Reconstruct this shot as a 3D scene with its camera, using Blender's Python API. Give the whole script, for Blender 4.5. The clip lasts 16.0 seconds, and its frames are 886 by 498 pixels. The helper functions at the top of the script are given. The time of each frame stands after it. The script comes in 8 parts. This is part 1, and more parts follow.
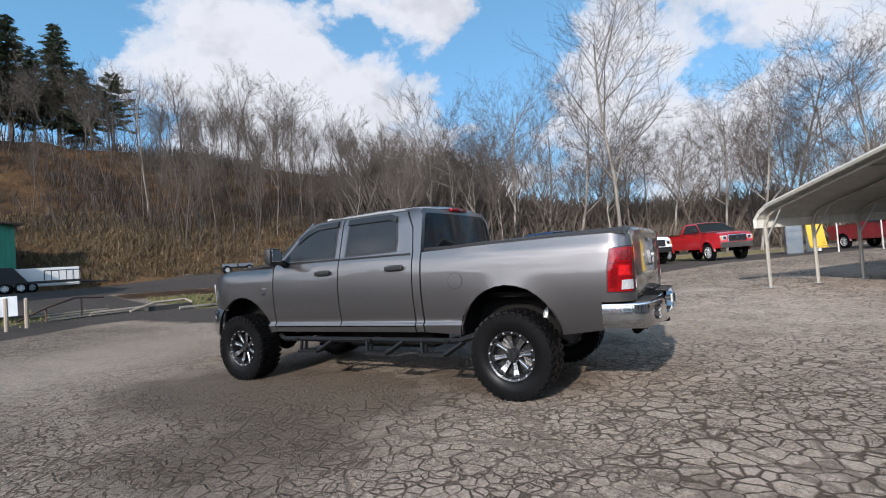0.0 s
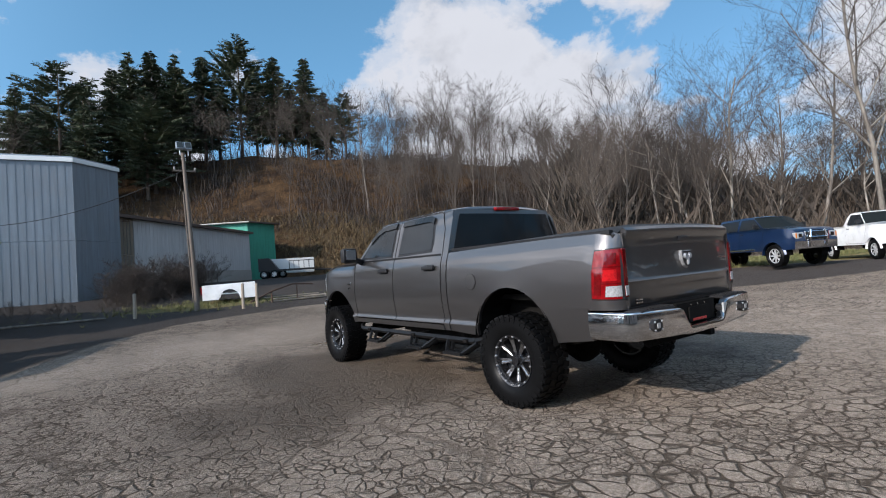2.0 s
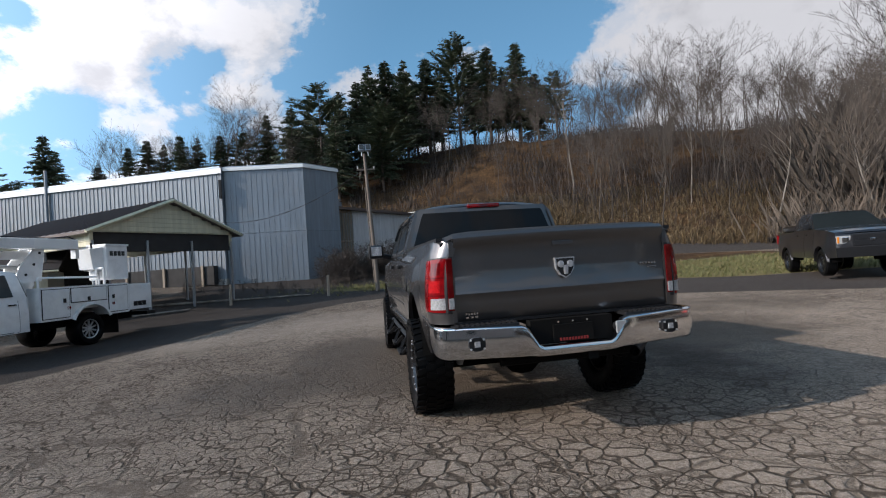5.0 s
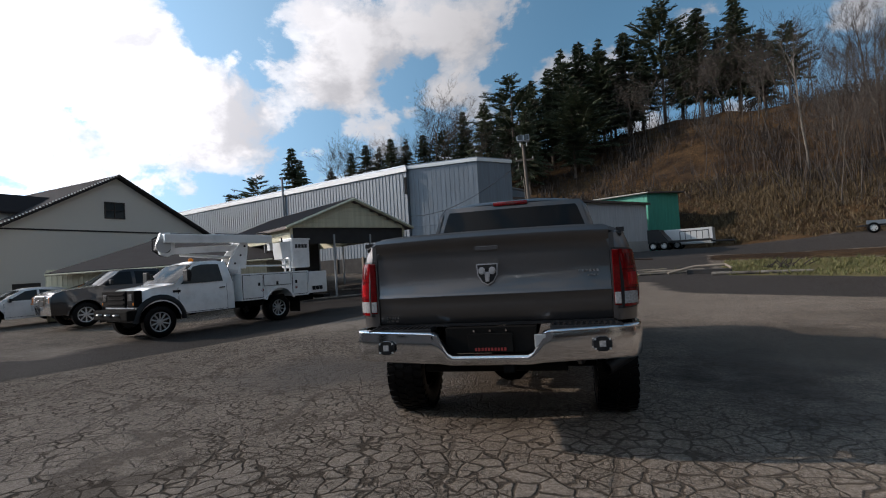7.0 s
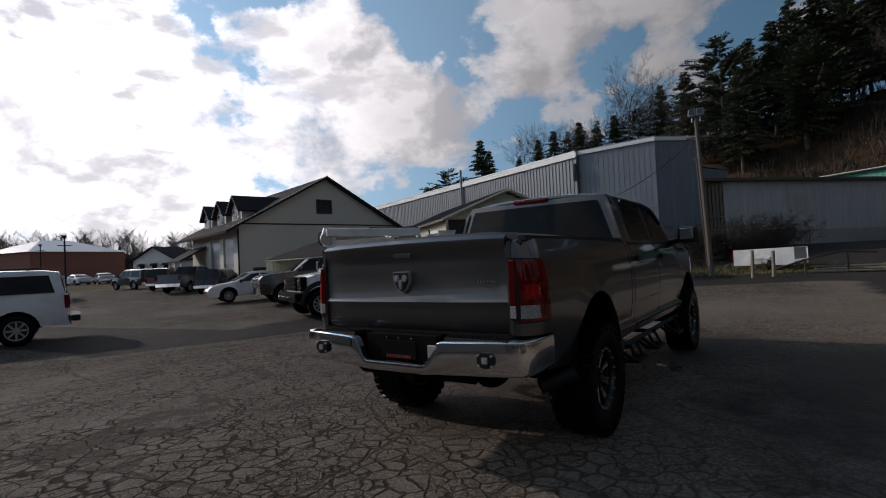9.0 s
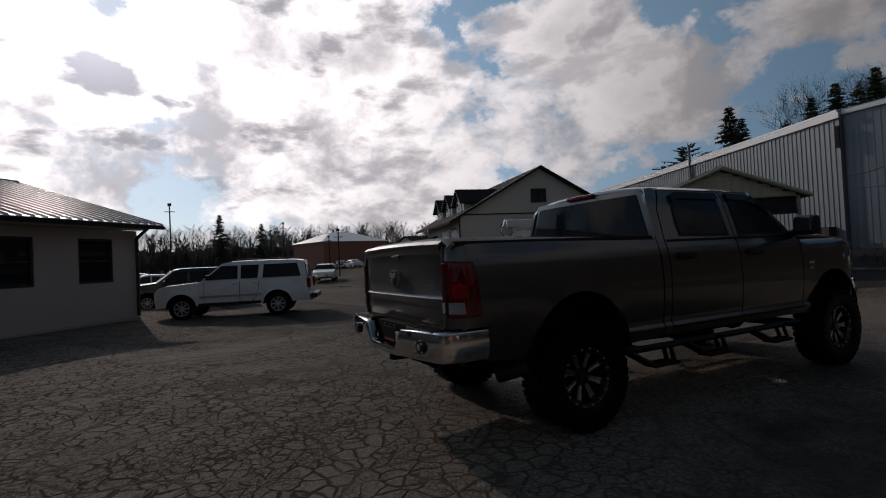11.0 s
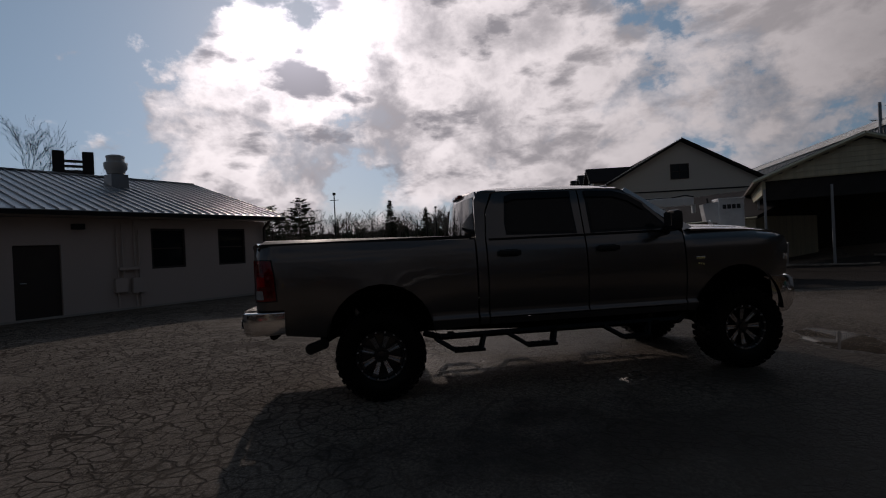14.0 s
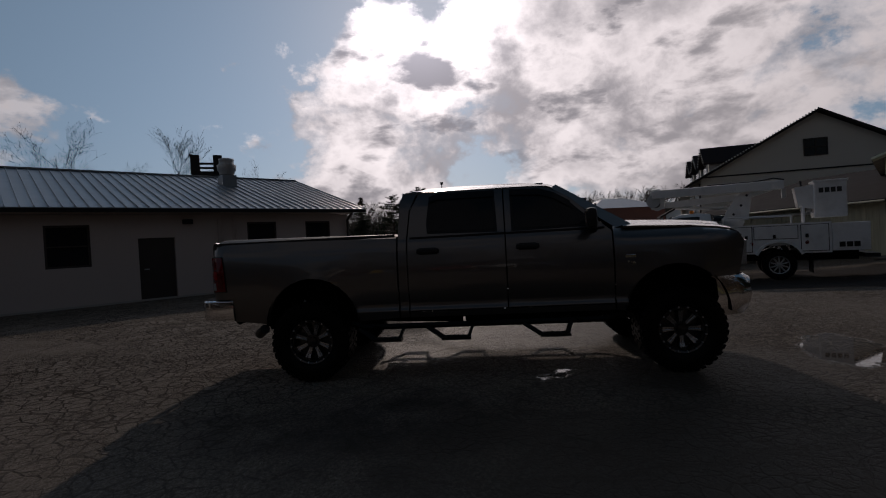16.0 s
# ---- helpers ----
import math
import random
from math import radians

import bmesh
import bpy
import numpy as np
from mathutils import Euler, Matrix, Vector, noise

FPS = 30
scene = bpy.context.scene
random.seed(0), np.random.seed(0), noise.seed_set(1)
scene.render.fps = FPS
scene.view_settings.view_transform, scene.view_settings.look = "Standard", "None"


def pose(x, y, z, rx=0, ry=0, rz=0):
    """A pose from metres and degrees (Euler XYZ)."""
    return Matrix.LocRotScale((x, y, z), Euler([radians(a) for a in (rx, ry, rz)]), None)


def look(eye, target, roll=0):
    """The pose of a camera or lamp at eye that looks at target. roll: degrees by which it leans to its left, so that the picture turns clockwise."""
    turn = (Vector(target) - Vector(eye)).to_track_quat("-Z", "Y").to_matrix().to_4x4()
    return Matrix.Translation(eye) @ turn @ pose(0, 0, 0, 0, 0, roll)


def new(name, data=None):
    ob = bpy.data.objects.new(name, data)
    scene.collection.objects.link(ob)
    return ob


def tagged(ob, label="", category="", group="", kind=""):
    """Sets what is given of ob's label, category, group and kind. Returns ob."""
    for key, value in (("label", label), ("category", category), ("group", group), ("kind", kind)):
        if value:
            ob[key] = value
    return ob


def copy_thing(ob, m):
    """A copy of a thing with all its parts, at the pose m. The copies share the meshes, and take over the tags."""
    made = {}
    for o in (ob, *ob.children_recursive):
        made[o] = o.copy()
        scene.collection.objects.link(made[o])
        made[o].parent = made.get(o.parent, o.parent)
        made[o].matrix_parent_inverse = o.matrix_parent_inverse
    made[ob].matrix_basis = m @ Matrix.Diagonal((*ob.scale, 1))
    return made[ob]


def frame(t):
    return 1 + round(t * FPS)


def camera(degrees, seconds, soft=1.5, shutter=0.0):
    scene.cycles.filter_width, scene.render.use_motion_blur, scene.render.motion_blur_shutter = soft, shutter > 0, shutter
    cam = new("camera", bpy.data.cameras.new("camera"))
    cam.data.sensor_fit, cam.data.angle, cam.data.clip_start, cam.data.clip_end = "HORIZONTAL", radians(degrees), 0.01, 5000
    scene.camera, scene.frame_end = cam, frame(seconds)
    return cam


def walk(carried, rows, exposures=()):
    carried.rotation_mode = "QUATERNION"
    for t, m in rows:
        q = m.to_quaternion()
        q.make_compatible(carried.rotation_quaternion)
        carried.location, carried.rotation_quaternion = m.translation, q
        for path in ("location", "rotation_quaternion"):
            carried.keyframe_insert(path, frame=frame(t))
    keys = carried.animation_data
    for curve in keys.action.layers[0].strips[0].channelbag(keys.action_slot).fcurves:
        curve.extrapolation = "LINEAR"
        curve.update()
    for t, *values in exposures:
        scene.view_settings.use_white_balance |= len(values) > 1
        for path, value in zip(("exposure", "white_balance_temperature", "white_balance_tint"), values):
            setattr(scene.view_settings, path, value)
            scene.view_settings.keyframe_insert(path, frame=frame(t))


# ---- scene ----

cam = camera(83.0, 16.0, soft=1.1)
PATH = [
    (0, (-5.384, -1.863, 1.344), (-3.65, -0.867, 1.398), -4.3),
    (0.5, (-5.166, -2.263, 1.313), (-3.519, -1.13, 1.369), -4.3),
    (1, (-4.912, -2.691, 1.313), (-3.388, -1.397, 1.375), -4.3),
    (1.5, (-4.576, -3.033, 1.307), (-3.203, -1.58, 1.373), -4.1),
    (2, (-4.196, -3.381, 1.318), (-3.011, -1.771, 1.391), -4.1),
    (2.5, (-3.807, -3.719, 1.339), (-2.758, -2.017, 1.411), -4.1),
    (3, (-3.353, -3.937, 1.317), (-2.41, -2.175, 1.388), -4.1),
    (3.2, (-3.172, -4.02, 1.326), (-2.281, -2.23, 1.39), -4.2),
    (5.3, (-1.205, -4.613, 1.337), (-0.986, -2.626, 1.397), -3.9),
    (5.5, (-0.997, -4.625, 1.35), (-0.88, -2.629, 1.412), -3.9),
    (6, (-0.471, -4.698, 1.338), (-0.569, -2.702, 1.405), -3.6),
    (6.5, (0.017, -4.646, 1.319), (-0.232, -2.662, 1.382), -3.4),
    (7, (0.484, -4.595, 1.331), (0.037, -2.646, 1.392), -3.4),
    (7.5, (0.927, -4.458, 1.315), (0.285, -2.565, 1.375), -3.2),
    (8, (1.374, -4.271, 1.346), (0.529, -2.459, 1.406), -3.1),
    (8.5, (1.874, -4.075, 1.355), (0.893, -2.333, 1.411), -3.0),
    (9, (2.278, -3.848, 1.371), (1.119, -2.219, 1.423), -2.8),
    (9.5, (2.78, -3.658, 1.364), (1.417, -2.196, 1.414), -2.5),
    (10, (3.235, -3.436, 1.358), (1.714, -2.139, 1.405), -2.5),
    (10.2, (3.397, -3.318, 1.382), (1.807, -2.106, 1.428), -2.6),
    (12.5, (4.984, -1.513, 1.398), (3.095, -0.856, 1.413), -2.7),
    (13, (5.302, -1.073, 1.408), (3.388, -0.491, 1.41), -2.8),
    (13.5, (5.523, -0.615, 1.398), (3.571, -0.18, 1.399), -2.8),
    (14, (5.736, -0.082, 1.4), (3.758, 0.216, 1.396), -2.8),
    (14.5, (5.909, 0.412, 1.399), (3.914, 0.557, 1.388), -2.9),
    (15, (6.017, 0.93, 1.407), (4.017, 0.931, 1.389), -2.9),
    (15.5, (6.135, 1.451, 1.411), (4.136, 1.369, 1.385), -2.9),
    (16, (6.149, 1.95, 1.42), (4.159, 1.758, 1.387), -3.0),
]
walk(cam, [(t, look(e, a, r)) for t, e, a, r in PATH],
     exposures=[(0, 0.32, 6150, 14), (2.5, 0.11, 6150, 14), (5.5, -0.09, 6400, 15), (6.5, -0.39, 6500, 15), (8, -0.86, 6600, 17), (9.5, -1.56, 6700, 18),
                (10, -1.72, 6750, 18), (12.5, -2.49, 6850, 21), (16, -2.64, 6950, 23)])

# ---- world and sun ----
SUN_AZ, SUN_EL = radians(-97), radians(26)
SUN_DIR = Vector((math.sin(SUN_AZ) * math.cos(SUN_EL), math.cos(SUN_AZ) * math.cos(SUN_EL), math.sin(SUN_EL)))


def nd(tree, kind, **values):
    """A node with its properties and the defaults of its inputs."""
    n = tree.nodes.new(kind)
    for key, value in values.items():
        if key.startswith("i_"):
            n.inputs[key[2:].replace("_", " ")].default_value = value
        elif key.startswith("n") and key[1:].isdigit():
            n.inputs[int(key[1:])].default_value = value
        elif key == "op":
            n.operation = value
        elif key == "dims":
            n.noise_dimensions = value
        elif key == "feature":
            n.feature = value
        elif key == "blend":
            n.blend_type = value
        elif key == "data":
            n.data_type = value
        elif key == "clamp":
            n.use_clamp = value
    return n


def math_node(tree, op, a, b=None, clamp=False):
    n = nd(tree, "ShaderNodeMath", op=op, clamp=clamp)
    for i, v in enumerate((a, b)):
        if v is None:
            continue
        if isinstance(v, (int, float)):
            n.inputs[i].default_value = v
        else:
            tree.links.new(v, n.inputs[i])
    return n.outputs[0]


def ramp(tree, source, stops, ease="LINEAR"):
    n = tree.nodes.new("ShaderNodeValToRGB")
    n.color_ramp.interpolation = ease
    els = n.color_ramp.elements
    while len(els) < len(stops):
        els.new(0.5)
    for e, (p, c) in zip(els, stops):
        e.position = p
        e.color = (*c, 1) if isinstance(c, tuple) else (c, c, c, 1)
    tree.links.new(source, n.inputs[0])
    return n.outputs[0]


def mix(tree, fac, a, b, blend="MIX"):
    n = tree.nodes.new("ShaderNodeMix")
    n.data_type, n.blend_type = "RGBA", blend
    for i, v in ((0, fac), (6, a), (7, b)):
        if isinstance(v, (int, float)):
            n.inputs[i].default_value = v if i == 0 else (v, v, v, 1)
        elif isinstance(v, tuple):
            n.inputs[i].default_value = (*v, 1)
        else:
            tree.links.new(v, n.inputs[i])
    return n.outputs[2]


world = bpy.data.worlds.new("sky")
scene.world = world
world.use_nodes = True
wt = world.node_tree
wt.nodes.clear()
sky = wt.nodes.new("ShaderNodeTexSky")
sky.sky_type, sky.sun_disc = "NISHITA", False
sky.sun_elevation, sky.sun_rotation = SUN_EL, SUN_AZ
sky.air_density, sky.dust_density, sky.ozone_density = 1.0, 0.6, 2.0
way = wt.nodes.new("ShaderNodeTexCoord").outputs["Generated"]
sep = wt.nodes.new("ShaderNodeSeparateXYZ")
wt.links.new(way, sep.inputs[0])
up = math_node(wt, "MAXIMUM", sep.outputs[2], 0.0)
tall_ = nd(wt, "ShaderNodeMapping")
tall_.inputs["Scale"].default_value = (1.0, 1.0, 1.35)
wt.links.new(way, tall_.inputs[0])
big = nd(wt, "ShaderNodeTexNoise", i_Scale=4.7, i_Detail=11.0, i_Roughness=0.60, i_Distortion=0.10)
wt.links.new(tall_.outputs[0], big.inputs["Vector"])
# the clouds that stand in the sky: a direction, a breadth and a weight each
cover = big.outputs[0]
for az, el, tight, weight in ((41, 21, 40, 0.20), (51, 18, 60, 0.15), (36, 27, 60, 0.12), (61, 27, 110, 0.19), (90, 18, 120, -0.10), (63, 8, 60, 0.14), (75, 7, 60, 0.12), (88, 8, 60, 0.12), (46, 29, 200, -0.16), (52, 25.5, 200, -0.20), (57.5, 23, 200, -0.20), (64, 20, 160, -0.16),
                              (71, 24, 50, -0.12), (24, 24, 40, -0.15), (15, 27, 30, -0.13), (3, 25, 25, -0.17), (-9, 24, 150, 0.12), (-9, 18, 200, 0.11), (-19, 26, 90, 0.15), (-24, 19, 300, 0.14),
                              (-11, 19, 200, 0.08), (-16, 20, 320, -0.10), (29, 20, 100, 0.07), (-33, 25, 90, -0.12), (-42, 17, 40, 0.15), (-33, 16, 90, 0.12), (-46, 23, 130, 0.15), (-54, 21, 220, -0.06),
                              (-37.5, 23, 260, -0.12), (-68, 16, 12, 0.18), (-86, 17, 30, 0.14), (-88, 25, 50, 0.14), (-75, 25, 60, 0.08), (-62, 24, 200, -0.09), (-110, 22, 140, -0.12), (-127, 22, 12, -0.22), (-118, 19, 420, 0.12), (-106, 11, 110, 0.10), (95, 32, 12, 0.06),
                              (-100.5, 18.8, 110, 0.20), (-74, 17.5, 130, 0.09), (-84, 20, 160, 0.05), (-75, 11.5, 160, 0.06), (-57, 15, 90, 0.11), (-99, 9, 60, 0.14), (-107, 13, 160, 0.08)):
    d = Vector((math.sin(radians(az)) * math.cos(radians(el)), math.cos(radians(az)) * math.cos(radians(el)), math.sin(radians(el))))
    dot = nd(wt, "ShaderNodeVectorMath", op="DOT_PRODUCT", n1=tuple(d))
    wt.links.new(way, dot.inputs[0])
    bump_ = math_node(wt, "POWER", math_node(wt, "MAXIMUM", dot.outputs["Value"], 0.0), tight * 3.0)
    cover = math_node(wt, "ADD", cover, math_node(wt, "MULTIPLY", bump_, weight))
# the sky clears towards the zenith
cover = math_node(wt, "SUBTRACT", cover, math_node(wt, "MULTIPLY", math_node(wt, "MAXIMUM", math_node(wt, "SUBTRACT", up, 0.58), 0.0), 0.5))
mask = ramp(wt, cover, ((0.47, 0.0), (0.54, 0.78), (0.61, 1.0)), "EASE")
sdot = nd(wt, "ShaderNodeVectorMath", op="DOT_PRODUCT", n1=tuple(SUN_DIR))
wt.links.new(way, sdot.inputs[0])
toward = math_node(wt, "MAXIMUM", sdot.outputs["Value"], 0.0)
glow = math_node(wt, "ADD", math_node(wt, "MULTIPLY", math_node(wt, "POWER", toward, 2.0), 6.6),
                 math_node(wt, "ADD", math_node(wt, "MULTIPLY", math_node(wt, "POWER", toward, 7.0), 2.4),
                           math_node(wt, "MULTIPLY", math_node(wt, "POWER", toward, 120.0), 22.0)))
# thick cores stand grey against the light, all else is white
inner = math_node(wt, "ADD", math_node(wt, "MULTIPLY", big.outputs[0], 0.62), math_node(wt, "MULTIPLY", cover, 0.38))
core = math_node(wt, "MULTIPLY", ramp(wt, inner, ((0.52, 0.0), (0.80, 1.0)), "EASE"), math_node(wt, "ADD", math_node(wt, "MULTIPLY", math_node(wt, "POWER", toward, 2.4), 0.82), 0.04))
lit = nd(wt, "ShaderNodeVectorMath", op="ADD", n1=tuple(SUN_DIR * 0.085))
wt.links.new(tall_.outputs[0], lit.inputs[0])
beyond = nd(wt, "ShaderNodeTexNoise", i_Scale=4.7, i_Detail=7.0, i_Roughness=0.53, i_Distortion=0.12)
wt.links.new(lit.outputs[0], beyond.inputs["Vector"])
# cloud that has more cloud between it and the sun lies in its shade
shade = ramp(wt, math_node(wt, "ADD", math_node(wt, "MULTIPLY", math_node(wt, "SUBTRACT", beyond.outputs[0], big.outputs[0]), 2.6), 0.42), ((0.25, 0.0), (0.85, 1.0)), "EASE")
depth = math_node(wt, "MAXIMUM", math_node(wt, "MULTIPLY", core, 0.92), math_node(wt, "MULTIPLY", shade, math_node(wt, "ADD", math_node(wt, "MULTIPLY", toward, 0.52), 0.26)))
flat = nd(wt, "ShaderNodeMapping")
flat.inputs["Scale"].default_value = (1.0, 1.0, 2.3)
wt.links.new(way, flat.inputs[0])
belly = nd(wt, "ShaderNodeTexNoise", i_Scale=7.0, i_Detail=8.0, i_Roughness=0.55, i_Distortion=0.1)
wt.links.new(flat.outputs[0], belly.inputs["Vector"])
lump = math_node(wt, "MULTIPLY", ramp(wt, belly.outputs[0], ((0.46, 0.0), (0.64, 1.0)), "EASE"), math_node(wt, "MULTIPLY", math_node(wt, "POWER", toward, 2.0), 0.95))
depth = math_node(wt, "MAXIMUM", depth, lump)
tone = mix(wt, depth, (1.12, 1.14, 1.16), (0.19, 0.205, 0.24))
vm = nd(wt, "ShaderNodeVectorMath", op="SCALE")
wt.links.new(tone, vm.inputs[0])
wt.links.new(math_node(wt, "ADD", glow, 1.06), vm.inputs["Scale"])
sk = nd(wt, "ShaderNodeVectorMath", op="SCALE")
wt.links.new(math_node(wt, "ADD", math_node(wt, "MULTIPLY", math_node(wt, "POWER", toward, 4.0), 0.28), 0.22), sk.inputs["Scale"])
wt.links.new(sky.outputs[0], sk.inputs[0])
air = nd(wt, "ShaderNodeVectorMath", op="SCALE", )
wt.links.new(mix(wt, math_node(wt, "MULTIPLY", toward, 1.8, True), (0.25, 0.72, 1.15), (0.44, 0.79, 1.10)), air.inputs[0])
wt.links.new(math_node(wt, "MULTIPLY", math_node(wt, "ADD", math_node(wt, "MULTIPLY", math_node(wt, "POWER", toward, 1.6), 4.7), 1.12), math_node(wt, "SUBTRACT", 1.35, up)), air.inputs["Scale"])
haze = mix(wt, 0.55, sk.outputs[0], air.outputs[0])
both = mix(wt, mask, haze, vm.outputs[0])
bg = wt.nodes.new("ShaderNodeBackground")
wt.links.new(both, bg.inputs[0])
bg.inputs[1].default_value = 0.56
wo = wt.nodes.new("ShaderNodeOutputWorld")
wt.links.new(bg.outputs[0], wo.inputs[0])

sun_data = bpy.data.lights.new("sun", "SUN")
sun_data.energy, sun_data.angle, sun_data.color = 5.0, radians(0.7), (1.0, 0.92, 0.80)
sun = new("sun", sun_data)
sun.matrix_world = look(SUN_DIR * 200, (0, 0, 0))

# ---- materials ----
def base_mat(name):
    m = bpy.data.materials.new(name)
    m.use_nodes = True
    t = m.node_tree
    return m, t, t.nodes["Principled BSDF"]


def coords(t, scale=1.0):
    c = t.nodes.new("ShaderNodeTexCoord").outputs["Object"]
    if scale == 1.0:
        return c
    v = nd(t, "ShaderNodeVectorMath", op="SCALE")
    v.inputs["Scale"].default_value = scale
    t.links.new(c, v.inputs[0])
    return v.outputs[0]


def noise_of(t, scale, detail=4.0, rough=0.55, vector=None, distortion=0.0):
    n = nd(t, "ShaderNodeTexNoise", i_Scale=scale, i_Detail=detail, i_Roughness=rough, i_Distortion=distortion)
    t.links.new(vector if vector else coords(t), n.inputs["Vector"])
    return n.outputs[0]


def bump(t, b, height, strength=0.3, distance=0.01):
    n = nd(t, "ShaderNodeBump", i_Strength=strength, i_Distance=distance)
    t.links.new(height, n.inputs["Height"])
    t.links.new(n.outputs[0], b.inputs["Normal"])


def plain(name, colour, rough=0.5, metal=0.0, vary=0.12, grain=60.0, stain=2.5, relief=0.1, coat=0.0, spec=0.5):
    """Paint, rubber, plastic or metal with grain and blotches at two scales."""
    m, t, b = base_mat(name)
    fine, wide = noise_of(t, grain, 3), noise_of(t, stain, 4)
    dark = tuple(c * (1 - vary) for c in colour)
    lite = tuple(min(1, c * (1 + vary)) for c in colour)
    t.links.new(mix(t, 0.35, mix(t, wide, dark, lite), mix(t, fine, dark, lite)), b.inputs["Base Color"])
    t.links.new(ramp(t, wide, ((0.3, max(0.02, rough * 0.85)), (0.7, min(1, rough * 1.15)))), b.inputs["Roughness"])
    b.inputs["Metallic"].default_value = metal
    b.inputs["Coat Weight"].default_value = coat
    b.inputs["Coat Roughness"].default_value = 0.04
    b.inputs["Specular IOR Level"].default_value = spec
    if relief:
        bump(t, b, fine, relief, 0.003)
    return m


def car_paint(name, colour, metal=0.0, rough=0.32, dirt=(0.16, 0.14, 0.12), amount=0.35):
    """Clear-coated paint with flakes and road film that thickens by chance."""
    m, t, b = base_mat(name)
    flake = noise_of(t, 700, 1)
    film = ramp(t, noise_of(t, 3.0, 6, 0.65), ((0.46, 0.0), (0.75, amount)))
    colour_ = mix(t, flake, tuple(c * 0.93 for c in colour), tuple(min(1, c * 1.07) for c in colour))
    t.links.new(mix(t, film, colour_, dirt), b.inputs["Base Color"])
    b.inputs["Metallic"].default_value = metal
    t.links.new(ramp(t, film, ((0.0, rough), (0.5, min(1, rough + 0.3)))), b.inputs["Roughness"])
    b.inputs["Coat Weight"].default_value = 1.0
    t.links.new(ramp(t, film, ((0.0, 0.03), (0.5, 0.30))), b.inputs["Coat Roughness"])
    return m


def dark_glass(name, colour=(0.012, 0.014, 0.016), rough=0.03):
    m, t, b = base_mat(name)
    smear = noise_of(t, 6, 5)
    t.links.new(mix(t, smear, colour, tuple(c * 1.6 for c in colour)), b.inputs["Base Color"])
    t.links.new(ramp(t, smear, ((0.35, rough), (0.75, rough + 0.06))), b.inputs["Roughness"])
    b.inputs["Specular IOR Level"].default_value = 0.13
    return m


def lamp_glass(name, colour, rough=0.06, cells=70.0):
    """A lamp's coloured lens with moulded flutes under a clear skin."""
    m, t, b = base_mat(name)
    v = nd(t, "ShaderNodeTexVoronoi", i_Scale=cells)
    t.links.new(coords(t), v.inputs["Vector"])
    t.links.new(mix(t, v.outputs["Distance"], tuple(c * 0.55 for c in colour), colour), b.inputs["Base Color"])
    b.inputs["Roughness"].default_value = rough
    b.inputs["Coat Weight"].default_value = 0.5
    b.inputs["Coat Roughness"].default_value = 0.02
    b.inputs["Specular IOR Level"].default_value = 0.2
    bump(t, b, v.outputs["Distance"], 0.05, 0.004)
    return m


